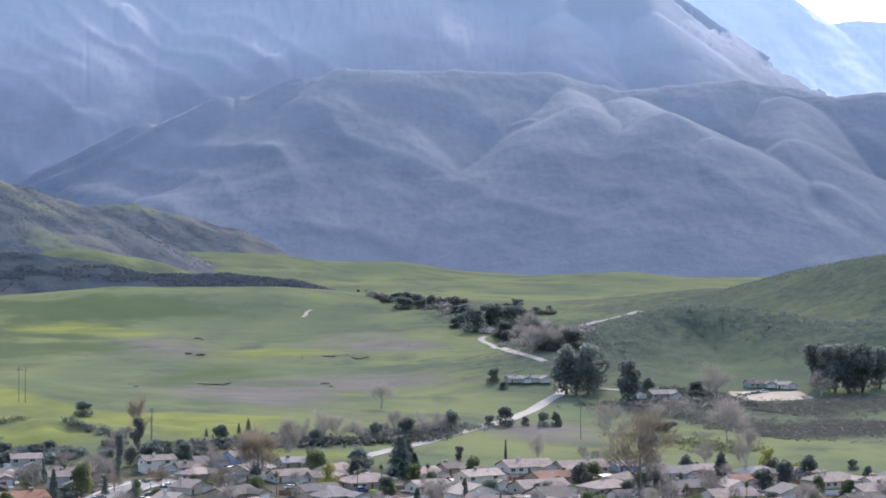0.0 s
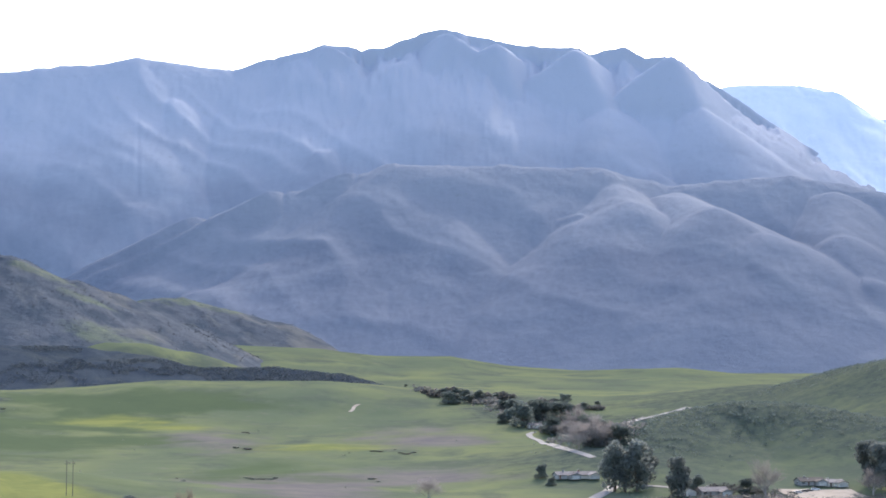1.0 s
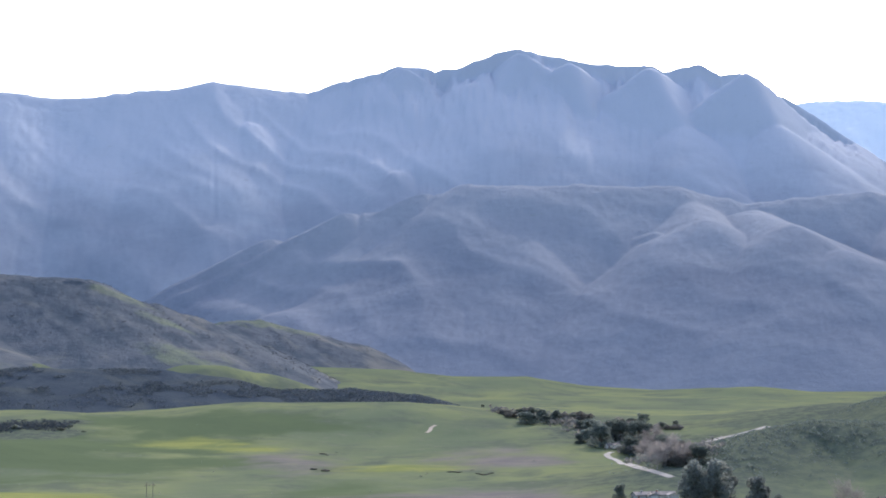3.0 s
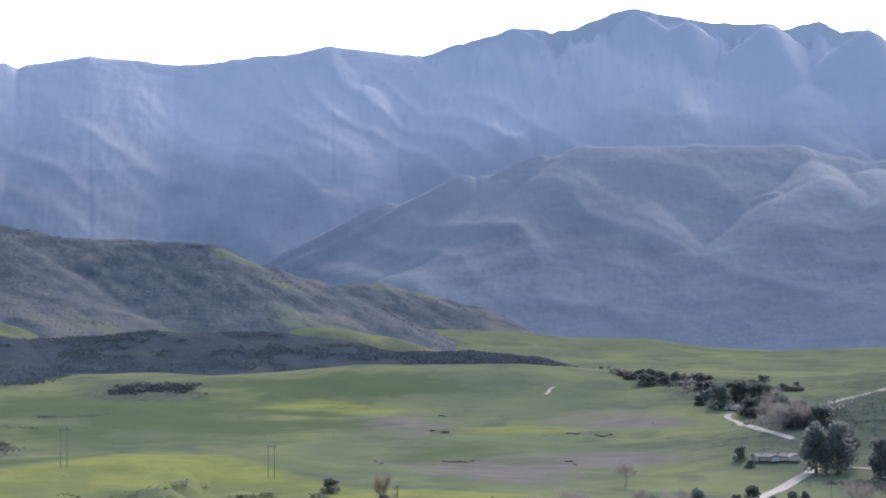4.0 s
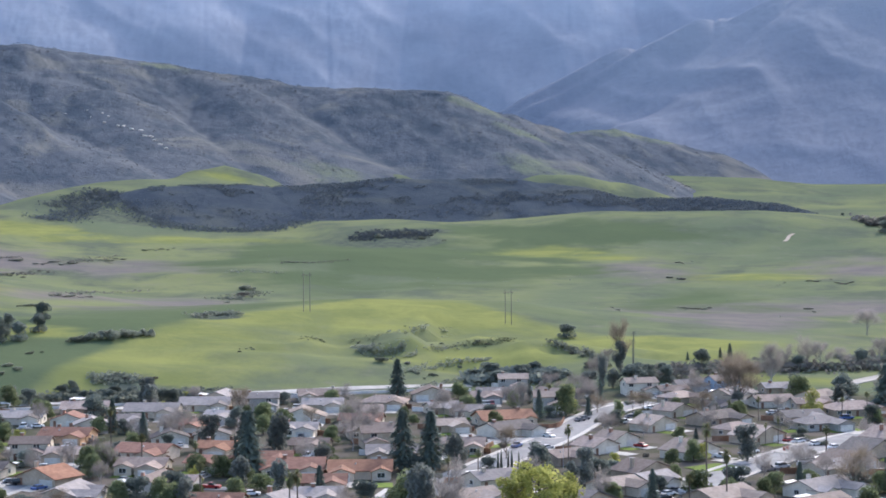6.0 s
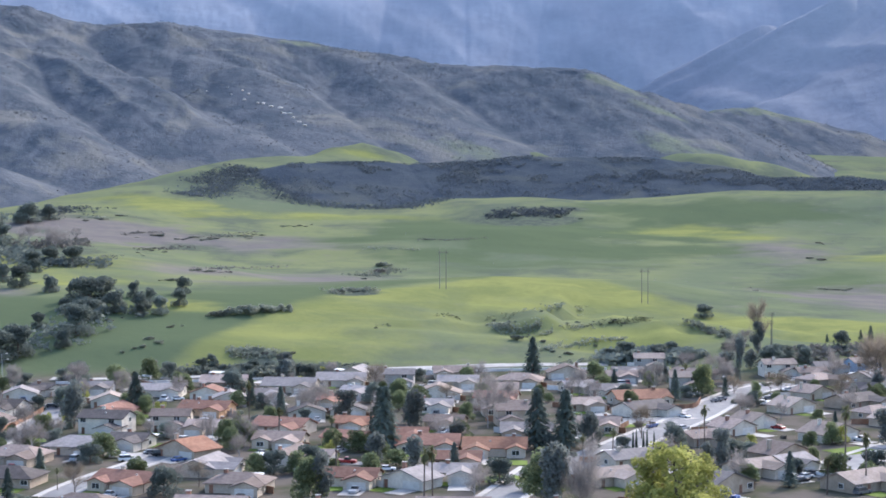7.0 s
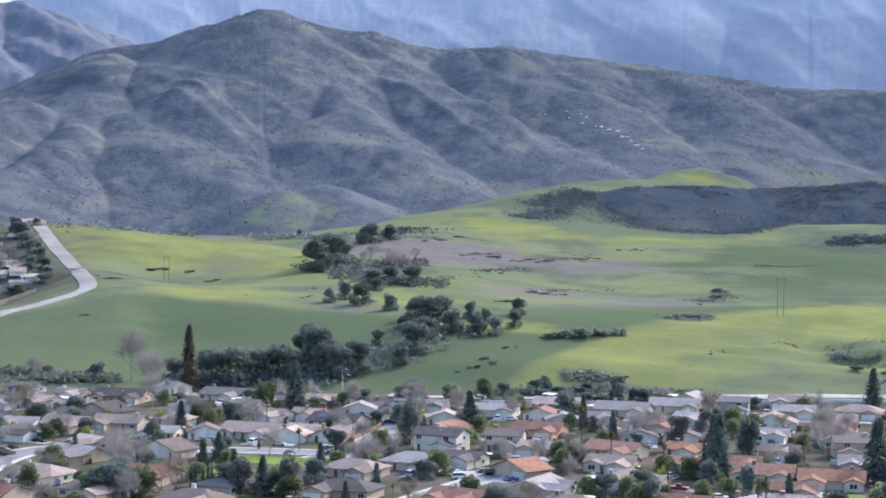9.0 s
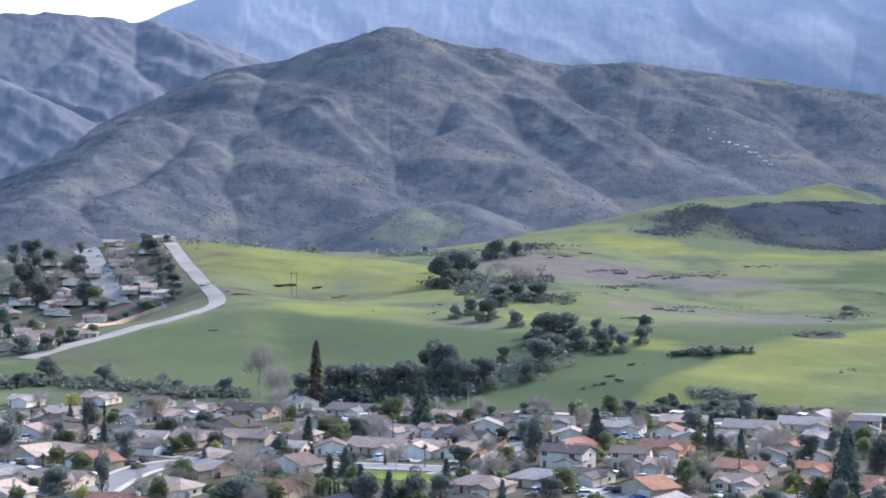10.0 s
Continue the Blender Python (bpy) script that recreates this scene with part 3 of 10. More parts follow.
M_BRICK = speckled("chimney_brick", (0.26, 0.13, 0.09), (0.33, 0.20, 0.15), 3.0, 0.9, 0.3)
M_GLASS = speckled("window_glass", (0.03, 0.035, 0.04), (0.05, 0.055, 0.06), 0.5, 0.12, 0.2)
M_SOLAR = speckled("solar_glass", (0.02, 0.025, 0.05), (0.03, 0.035, 0.06), 0.5, 0.15, 0.1)
M_ASPHALT = speckled("worn_asphalt", (0.20, 0.20, 0.205), (0.24, 0.24, 0.24), 0.25, 0.9, 0.03)
M_CONCRETE = speckled("concrete", (0.36, 0.345, 0.32), (0.43, 0.41, 0.38), 0.6, 0.9, 0.1)
M_TANROAD = speckled("pale_road", (0.26, 0.245, 0.225), (0.32, 0.30, 0.275), 0.08, 0.9, 0.02)
M_DIRT = speckled("pale_dirt", (0.30, 0.255, 0.205), (0.36, 0.315, 0.255), 0.15, 0.95, 0.05)
M_BLOCKWALL = speckled("block_wall", (0.58, 0.55, 0.52), (0.66, 0.63, 0.60), 0.7, 0.9, 0.1)
M_TANWALL = speckled("tan_retaining_wall", (0.48, 0.34, 0.24), (0.55, 0.41, 0.30), 0.4, 0.9, 0.1)
M_FENCE = speckled("wood_fence", (0.22, 0.12, 0.075), (0.30, 0.18, 0.12), 0.8, 0.9, 0.3)
M_LAWN = speckled("lawn", (0.10, 0.15, 0.025), (0.14, 0.19, 0.035), 0.5, 0.95, 0.2)
M_BARK = speckled("bark", (0.10, 0.08, 0.065), (0.16, 0.13, 0.11), 2.0, 0.95, 0.3)
M_PALEBARK = speckled("pale_bark", (0.26, 0.24, 0.23), (0.34, 0.31, 0.29), 2.0, 0.95, 0.25)
M_POLE = speckled("weathered_pole", (0.15, 0.135, 0.125), (0.20, 0.18, 0.165), 2.0, 0.9, 0.2)
M_STEEL = speckled("galvanised_steel", (0.45, 0.46, 0.47), (0.55, 0.56, 0.57), 2.0, 0.45, 0.1, 0.7)
M_TYRE = speckled("tyre_rubber", (0.018, 0.018, 0.018), (0.03, 0.03, 0.03), 5.0, 0.85, 0.1)
M_ROCK = speckled("pale_sandstone", (0.52, 0.47, 0.41), (0.62, 0.57, 0.50), 0.3, 0.9, 0.15)
M_BIN = speckled("red_plastic", (0.30, 0.10, 0.08), (0.34, 0.12, 0.10), 2.0, 0.5, 0.1)
M_LAMP = speckled("lamp_lens", (0.70, 0.66, 0.58), (0.78, 0.74, 0.66), 5.0, 0.2, 0.1)
PAINTS = [speckled(f"car_paint_{c}", a, tuple(v * 1.08 for v in a), 0.6, 0.28, 0.1) for c, a in
          (("white", (0.72, 0.72, 0.72)), ("silver", (0.42, 0.43, 0.45)), ("black", (0.02, 0.02, 0.022)), ("red", (0.28, 0.03, 0.03)), ("blue", (0.04, 0.09, 0.25)), ("grey", (0.13, 0.13, 0.14)))]
# Leaf tones lifted and greyed beyond real foliage: haze put into the colour.
LEAVES = {
    "oak": leaf_material("oak_leaves", (0.132, 0.157, 0.145), (0.178, 0.203, 0.178)),
    "round": leaf_material("broad_leaves", (0.12, 0.148, 0.085), (0.21, 0.24, 0.125)),
    "yellow": leaf_material("spring_leaves", (0.25, 0.27, 0.08), (0.38, 0.38, 0.13), 0.12),
    "conifer": leaf_material("conifer_needles", (0.112, 0.145, 0.134), (0.185, 0.222, 0.182)),
    "rust": leaf_material("redwood_needles", (0.09, 0.08, 0.065), (0.15, 0.125, 0.10)),
    "bare": leaf_material("winter_twigs", (0.205, 0.188, 0.18), (0.29, 0.268, 0.255), 0.2),
    "brown": leaf_material("brown_winter_twigs", (0.15, 0.125, 0.10), (0.24, 0.205, 0.16), 0.2),
    "gum": leaf_material("eucalyptus_leaves", (0.145, 0.162, 0.155), (0.205, 0.222, 0.20)),
    "palm": leaf_material("palm_fronds", (0.12, 0.13, 0.07), (0.20, 0.20, 0.11)),
    "cypress": leaf_material("cypress_foliage", (0.07, 0.092, 0.08), (0.115, 0.137, 0.11)),
    "shrub": leaf_material("shrub_leaves", (0.175, 0.195, 0.165), (0.255, 0.27, 0.21)),
    "ridgebrush": leaf_material("ridge_brush_leaves", (0.076, 0.093, 0.110), (0.108, 0.125, 0.132)),
    "greenbrush": leaf_material("green_brush_leaves", (0.145, 0.178, 0.165), (0.205, 0.235, 0.20)),
    "hillbrush": leaf_material("hill_brush_leaves", (0.085, 0.099, 0.108), (0.124, 0.136, 0.14)),
    "tuft": leaf_material("olive_tufts", (0.15, 0.165, 0.10), (0.22, 0.23, 0.135)),
    "greyshrub": leaf_material("grey_shrub_leaves", (0.135, 0.132, 0.122), (0.18, 0.175, 0.16)),
}


# ---- building blocks ----
class Shape:
    """Points and faces gathered for one mesh."""

    def __init__(self):
        self.v, self.f = [], []

    def add(self, verts, faces):
        k = len(self.v)
        self.v.extend(tuple(p) for p in verts)
        self.f.extend(tuple(i + k for i in face) for face in faces)
        return self

    def box(self, x0, y0, z0, x1, y1, z1):
        v = [(x, y, z) for z in (z0, z1) for x, y in ((x0, y0), (x1, y0), (x1, y1), (x0, y1))]
        return self.add(v, [(3, 2, 1, 0), (4, 5, 6, 7), (0, 1, 5, 4), (1, 2, 6, 5), (2, 3, 7, 6), (3, 0, 4, 7)])

    def tube(self, a, b, ra, rb, sides=6):
        a, b = Vector(a), Vector(b)
        q = (b - a).to_track_quat("Z", "Y")
        ring = [q @ Vector((math.cos(2 * math.pi * i / sides), math.sin(2 * math.pi * i / sides), 0)) for i in range(sides)]
        v = [a + ra * r for r in ring] + [b + rb * r for r in ring]
        f = [(i, (i + 1) % sides, sides + (i + 1) % sides, sides + i) for i in range(sides)]
        return self.add(v, f + [tuple(range(sides - 1, -1, -1)), tuple(range(sides, 2 * sides))])


def part(name, shape, material, parent, label="", smooth=False):
    me = bpy.data.meshes.new(name)
    me.from_pydata(shape.v, [], shape.f)
    me.materials.append(material)
    if smooth:
        me.polygons.foreach_set("use_smooth", [True] * len(me.polygons))
    ob = new(name, me)
    ob.parent = parent
    if label:
        ob["label"] = label
    return ob


def reuse(name, me, parent, label=""):
    ob = new(name, me)
    ob.parent = parent
    if label:
        ob["label"] = label
    return ob


def thing(name, x, y, turn, label, category, group="", lift=0.0, size=1.0):
    ob = new(name)
    ob.matrix_world = pose(x, y, float(land(x, y)) + lift, 0, 0, turn) @ Matrix.Scale(size, 4)
    return tagged(ob, label, category, group)


# ---- houses ----
def gable_walls(s, x0, x1, y0, y1, h, rise, along="x"):
    """Walls with a gable at both ends of the ridge."""
    if along == "x":
        ym = (y0 + y1) / 2
        v = [(x0, y0, 0), (x1, y0, 0), (x1, y1, 0), (x0, y1, 0), (x0, y0, h), (x1, y0, h), (x1, y1, h), (x0, y1, h), (x0, ym, h + rise), (x1, ym, h + rise)]
        f = [(0, 1, 5, 4), (2, 3, 7, 6), (1, 2, 6, 9, 5), (3, 0, 4, 8, 7)]
    else:
        xm = (x0 + x1) / 2
        v = [(x0, y0, 0), (x1, y0, 0), (x1, y1, 0), (x0, y1, 0), (x0, y0, h), (x1, y0, h), (x1, y1, h), (x0, y1, h), (xm, y0, h + rise), (xm, y1, h + rise)]
        f = [(1, 2, 6, 5), (3, 0, 4, 7), (0, 1, 5, 8, 4), (2, 3, 7, 9, 6)]
    return s.add(v, f)


def roof_slabs(s, x0, x1, y0, y1, h, rise, along="x", eave=0.6, thick=0.22, hip=0.0):
    """Two sloping slabs (hip: how far the ridge is drawn in at its ends), with eaves."""
    if along != "x":
        t = Shape()
        roof_slabs(t, y0, y1, -x1, -x0, h, rise, "x", eave, thick, hip)
        return s.add([(-b, a, c) for a, b, c in t.v], t.f)
    ym, half = (y0 + y1) / 2, (y1 - y0) / 2
    drop = rise * eave / half
    x0, x1, y0, y1 = x0 - eave, x1 + eave, y0 - eave, y1 + eave
    lo, hi = h - drop + 0.05, h + rise + 0.05
    a = [(x0, y0, lo), (x1, y0, lo), (x1, y1, lo), (x0, y1, lo), (x0 + hip, ym, hi), (x1 - hip, ym, hi)]
    v = a + [(p, q, r + thick) for p, q, r in a]
    f = [(6, 7, 11, 10), (8, 9, 10, 11), (7, 8, 11), (9, 6, 10), (0, 4, 5, 1), (2, 5, 4, 3), (1, 5, 2), (3, 4, 0),
         (0, 1, 7, 6), (1, 2, 8, 7), (2, 3, 9, 8), (3, 0, 6, 9)]
    if hip == 0:
        f = [(6, 7, 11, 10), (8, 9, 10, 11), (0, 4, 5, 1), (2, 5, 4, 3), (0, 1, 7, 6), (2, 3, 9, 8),
             (1, 5, 11, 7), (5, 2, 8, 11), (3, 4, 10, 9), (4, 0, 6, 10)]
    return s.add(v, f)


def window(home, x, y, z, w, h, face):
    """A framed window on a wall: face 'front' looks to -y, 'east' to +x, 'west' to -x."""
    fr, pane = Shape(), Shape()
    if face == "front":
        fr.box(x - w / 2 - 0.1, y - 0.08, z - 0.1, x + w / 2 + 0.1, y + 0.02, z + h + 0.1)
        pane.box(x - w / 2, y - 0.10, z, x - 0.04, y - 0.05, z + h).box(x + 0.04, y - 0.10, z, x + w / 2, y - 0.05, z + h)
    else:
        d = 1 if face == "east" else -1
        xa, xb = sorted((x - 0.02 * d, x + 0.08 * d))
        fr.box(xa, y - w / 2 - 0.1, z - 0.1, xb, y + w / 2 + 0.1, z + h + 0.1)
        xa, xb = sorted((x + 0.05 * d, x + 0.10 * d))
        pane.box(xa, y - w / 2, z, xb, y - 0.04, z + h).box(xa, y + 0.04, z, xb, y + w / 2, z + h)
    frame_ob = part("window", fr, M_TRIM, home)
    part("pane", pane, M_GLASS, frame_ob)


ROOF_WORDS = {"grey": "grey shingle", "brown": "brown shingle", "dark": "dark shingle", "tan": "tan shingle", "red": "red-brown tile", "terracotta": "terracotta tile"}


def house(x, y, turn, w, roof="brown", wall="cream", kind="ranch", flip=1, solar=False, far=False):
    """A tract house with its ridge along x and its front to -y. kind: ranch, hip, twin, two_storey, gable."""
    rnd = random.Random(int(x * 7 + y * 13))
    storeys = {"two_storey": 2}.get(kind, 1)
    d, h, rise = min(13.0, max(9.0, w * 0.7)), 2.5 * storeys, 0.3 * 5.2
    words = {"ranch": "low ranch house", "hip": "low hip-roofed house", "twin": "ranch house with twin front gables", "two_storey": "two-storey house", "gable": "house with a broad front gable"}[kind]
    home = thing("house", x, y, turn, f"{wall} {words} with a {ROOF_WORDS[roof]} roof", "house", "houses of the suburb", -0.05)
    body, top = Shape(), Shape()
    if kind == "gable":
        rise = 0.36 * w / 2
        gable_walls(body, -w / 2, w / 2, -d / 2, d / 2, h, rise, "y")
        roof_slabs(top, -w / 2, w / 2, -d / 2, d / 2, h, rise, "y")
    else:
        rise = 0.36 * d / 2
        hip = {"hip": d * 0.5}.get(kind, 0)
        if hip:
            body.box(-w / 2, -d / 2, 0, w / 2, d / 2, h)
        else:
            gable_walls(body, -w / 2, w / 2, -d / 2, d / 2, h, rise)
        roof_slabs(top, -w / 2, w / 2, -d / 2, d / 2, h, rise, hip=hip)
    part("house_body", body, WALLS[wall], home)
    part("roof", top, ROOFS[roof], home)
    # garage wing with its own gable to the front
    gw, gd = 6.6, 5.0
    gx0 = flip * (w / 2 - gw / 2 - 0.2)
    front = -d / 2
    wing_rise = 0.36 * gw / 2
    if kind in ("ranch", "hip", "twin", "two_storey"):
        wing, wtop = Shape(), Shape()
        gable_walls(wing, gx0 - gw / 2, gx0 + gw / 2, front - gd, front + 3.2, 2.5, wing_rise, "y")
        roof_slabs(wtop, gx0 - gw / 2, gx0 + gw / 2, front - gd, front + 3.2, 2.5, wing_rise, "y", 0.5)
        part("garage_wing", wing, WALLS[wall], home)
        part("garage_roof", wtop, ROOFS[roof], home)
        gy = front - gd
    else:
        gy = front
    leaf = Shape()
    for k in range(4):
        leaf.box(gx0 - 2.4, gy - 0.08, 0.03 + 0.54 * k, gx0 + 2.4, gy + 0.03, 0.53 + 0.54 * k)
    part("garage_door", leaf, M_DOOR, home, "white garage door")
    if kind == "twin":
        tw = 5.0
        tx = -flip * (w / 2 - tw / 2 - 0.3)
        wing, wtop = Shape(), Shape()
        gable_walls(wing, tx - tw / 2, tx + tw / 2, front - 2.4, front + 3, 2.5, 0.36 * tw / 2, "y")
        roof_slabs(wtop, tx - tw / 2, tx + tw / 2, front - 2.4, front + 3, 2.5, 0.36 * tw / 2, "y", 0.5)
        part("front_bay", wing, WALLS[wall], home)
        part("bay_roof", wtop, ROOFS[roof], home)
        window(home, tx, front - 2.4, 0.9, 2.0, 1.3, "front")
    rest = w - gw - 1.5
    spots = [-flip * (w / 2 - 1.6 - k * 3.4) for k in range(max(1, int(rest / 3.6)))]
    for s in range(storeys):
        for k, wx in enumerate(spots):
            if s == 0 and k == len(spots) - 1:
                part("front_door", Shape().box(wx - 0.5, front - 0.09, 0.05, wx + 0.5, front + 0.02, 2.1), M_WOODDOOR, home)
            elif not (kind == "twin" and k == 0):
                window(home, wx, front, 0.95 + 2.7 * s, 1.7, 1.15, "front")
    if storeys == 2:
        window(home, gx0, front, 3.75, 1.8, 1.1, "front")
    if kind != "gable" and not far:
        for face, ex in ((("east", w / 2),) if x < 0 else (("west", -w / 2),)):
            window(home, ex, 0.6 * rnd.uniform(-2, 2), 0.95 + 2.7 * (storeys - 1), 1.4, 1.1, face)
    if rnd.random() < 0.6:
        cx, cy = -flip * w * rnd.uniform(0.1, 0.38), rnd.uniform(-1.0, 2.0)
        stack = part("chimney", Shape().box(cx - 0.5, cy - 0.4, h * 0.6, cx + 0.5, cy + 0.4, h + rise + 0.9), M_BRICK if rnd.random() < 0.5 else WALLS[wall], home)
        part("chimney_cap", Shape().box(cx - 0.62, cy - 0.52, h + rise + 0.9, cx + 0.62, cy + 0.52, h + rise + 1.05), M_CONCRETE, stack)
    if rnd.random() < 0.5:
        vx = rnd.uniform(-0.3, 0.3) * w
        part("roof_vent", Shape().box(vx - 0.2, -d * 0.22 - 0.2, h + rise * 0.4, vx + 0.2, -d * 0.22 + 0.2, h + rise * 0.56 + 0.6), M_STEEL, home)
    if solar:
        for k in range(6):
            px = -flip * w * 0.12 + (k - 2.5) * 1.25
            z0, z1, ya, yb = h + rise * 0.25 + 0.42, h + rise * 0.78 + 0.42, -d / 2 * 0.75, -d / 2 * 0.22
            part("solar_panel", Shape().add([(px - 0.58, ya, z0), (px + 0.58, ya, z0), (px + 0.58, yb, z1), (px - 0.58, yb, z1),
                                             (px - 0.58, ya, z0 - 0.06), (px + 0.58, ya, z0 - 0.06), (px + 0.58, yb, z1 - 0.06), (px - 0.58, yb, z1 - 0.06)],
                                            [(0, 1, 2, 3), (7, 6, 5, 4), (0, 4, 5, 1), (1, 5, 6, 2), (2, 6, 7, 3), (3, 7, 4, 0)]), M_SOLAR, home)
    return home


# ---- trees ----
def leaf_cloud(rnd, lobes, count, size, flat=1.0):
    """Many small bent leaf clumps spread through overlapping lobes (x, y, z, rx, rz)."""
    s = Shape()
    weight = [l[3] * l[3] * l[4] for l in lobes]
    for _ in range(count):
        lx, ly, lz, rx, rz = rnd.choices(lobes, weight)[0]
        d = Vector((rnd.gauss(0, 1), rnd.gauss(0, 1), rnd.gauss(0, 1))).normalized() * rnd.uniform(0.45, 1.0) ** 0.5
        p = Vector((lx + d.x * rx, ly + d.y * rx, lz + d.z * rz))
        a = Vector((rnd.gauss(0, 1), rnd.gauss(0, 1), rnd.gauss(0, flat))).normalized()
        b = a.cross(Vector((rnd.gauss(0, 1), rnd.gauss(0, 1), rnd.gauss(0, 1)))).normalized()
        k = size * rnd.uniform(0.6, 1.4)
        n = a.cross(b) * k * 0.35
        s.add([p - a * k, p - b * k * 0.8 + n, p + a * k, p + b * k * 0.8 + n], [(0, 1, 2), (0, 2, 3)])
    return s


def twig_cloud(rnd, tips, count, length, thick=0.03):
    """Thin bare twigs fanning out from branch tips."""
    s = Shape()
    for _ in range(count):
        p, way = rnd.choice(tips)
        start = p + Vector((rnd.gauss(0, 1), rnd.gauss(0, 1), rnd.gauss(0, 1))) * length * 0.25
        d = (way + Vector((rnd.gauss(0, 0.6), rnd.gauss(0, 0.6), rnd.gauss(0.3, 0.5)))).normalized() * length * rnd.uniform(0.5, 1.2)
        side = d.cross(Vector((rnd.gauss(0, 1), rnd.gauss(0, 1), rnd.gauss(0, 1)))).normalized() * thick
        s.add([start - side, start + side, start + d], [(0, 1, 2)])
    return s


def limbs(rnd, height, radius, spread, first=0.25, count=9, up=0.8):
    """A tapered trunk with limbs. Returns the shape and the limb tips."""
    s, tips = Shape(), []
    # one trunk of stacked rings
    last, r = Vector((0, 0, -0.4)), radius
    for k in range(7):
        c = Vector((0, 0, -0.4)) if k == 0 else Vector((rnd.gauss(0, 0.02) * height, rnd.gauss(0, 0.02) * height, height * k / 7))
        s.v.extend((c.x + r * math.cos(math.pi * i / 4), c.y + r * math.sin(math.pi * i / 4), c.z) for i in range(8))
        if k:
            s.f.extend((8 * k - 8 + i, 8 * k - 8 + (i + 1) % 8, 8 * k + (i + 1) % 8, 8 * k + i) for i in range(8))
        last, r = c, r * 0.8
    for k in range(count):
        z = height * rnd.uniform(first, 0.8)
        a = 2 * math.pi * (k + rnd.random() * 0.6) / count
        way = Vector((math.cos(a), math.sin(a), rnd.uniform(0.5, 1.5) * up)).normalized()
        reach = spread * rnd.uniform(0.65, 1.05) * (1.15 - 0.5 * z / height)
        p0, rr = Vector((0, 0, z)), radius * 0.42 * (1.2 - z / height)
        p1 = p0 + way * reach * 0.55
        s.tube(p0, p1, rr, rr * 0.6, 5)
        for _ in range(2):
            w2 = (way + Vector((rnd.gauss(0, 0.4), rnd.gauss(0, 0.4), rnd.gauss(0.2, 0.3)))).normalized()
            p2 = p1 + w2 * reach * 0.5
            s.tube(p1, p2, rr * 0.55, rr * 0.18, 4)
            tips.append((p2, w2))
            tips.append((p1.lerp(p2, 0.5), w2))
    tips.append((last, Vector((0, 0, 1))))
    return s, tips


def grow(kind, seed):
    """Trunk and crown shapes of a tree about 10 m high."""
    rnd = random.Random(kind + str(seed))
    g = rnd.gauss
    if kind in ("oak", "round", "yellow"):
        lo = {"oak": 0.22, "round": 0.32, "yellow": 0.3}[kind]
        wood, tips = limbs(rnd, 8, 0.42 if kind == "oak" else 0.28, 4.2 if kind == "oak" else 3.4, lo, 8)
        lobes = [(p.x * 0.85, p.y * 0.85, p.z, rnd.uniform(1.3, 2.1), rnd.uniform(1.1, 1.8)) for p, _ in rnd.sample(tips, 12)] + [(0, 0, 6.2, 2.8, 2.6), (0.4, -0.3, 8.0, 1.7, 1.5)]
        if kind == "yellow":   # loose sprays, no solid heart
            lobes = [(p.x * 1.15, p.y * 1.15, p.z + rnd.uniform(-0.6, 1.2), rnd.uniform(0.6, 1.3), rnd.uniform(0.7, 1.5)) for p, _ in rnd.sample(tips, 22)] + [(0, 0, 6.5, 1.6, 2.2)]
        skirt = 1.1 if kind == "oak" else 1.9
        for k in range(7):
            a = 2 * math.pi * (k + rnd.random()) / 7
            lobes.append((math.cos(a) * 2.6, math.sin(a) * 2.6, skirt + rnd.uniform(0, 1.6), rnd.uniform(1.3, 1.9), rnd.uniform(1.2, 1.7)))
        return wood, leaf_cloud(rnd, lobes, {"oak": 3000, "round": 2600, "yellow": 3000}[kind], 0.2 if kind == "yellow" else 0.27), M_BARK
    if kind in ("bare", "brown"):
        wood, tips = limbs(rnd, 9.0, 0.2, 4.8, 0.12, 18, 1.15)
        return wood, twig_cloud(rnd, tips, 1500, 2.1, 0.03), M_PALEBARK if kind == "bare" else M_BARK
    if kind in ("conifer", "rust"):
        wood = Shape().tube((0, 0, -0.4), (0, 0, 9.8), 0.26, 0.04, 7)
        s = Shape()
        for k in range(46):
            z = 0.9 + 9.0 * (k / 46)
            reach = (10.2 - z) * (0.29 if kind == "conifer" else 0.2) * rnd.uniform(0.7, 1.15) + 0.15
            for j in range(6):
                a = 2 * math.pi * (j + rnd.random()) / 6
                tip = Vector((math.cos(a) * reach, math.sin(a) * reach, z - 0.22 * reach))
                wood.tube((0, 0, z), tip, 0.03, 0.008, 3) if k % 3 == 0 else None
                for m in range(5):
                    f = rnd.uniform(0.25, 1.05)
                    p = Vector((0, 0, z)).lerp(tip, f)
                    w = 0.16 + 0.3 * (1 - f) * reach * 0.5
                    side = Vector((-math.sin(a), math.cos(a), g(0, 0.3))) * w
                    out = Vector((math.cos(a), math.sin(a), -0.5 + g(0, 0.3))) * 0.42
                    s.add([p - side, p + out, p + side, p - out * 0.4 + Vector((0, 0, 0.1))], [(0, 1, 2), (0, 2, 3)])
        return wood, s, M_BARK
    if kind == "gum":
        wood, tips = limbs(rnd, 9, 0.3, 3.0, 0.14, 6, 1.3)
        lobes = [(p.x, p.y, p.z + 0.2, rnd.uniform(0.9, 1.6), rnd.uniform(1.0, 1.9)) for p, _ in rnd.sample(tips, 19)] + [(0, 0, 8.2, 1.4, 1.6), (0, 0, 4.5, 1.6, 2.4), (0.9, 0.4, 2.2, 1.3, 1.6), (-0.8, -0.6, 1.8, 1.3, 1.5), (0.2, -0.9, 2.6, 1.2, 1.6)]
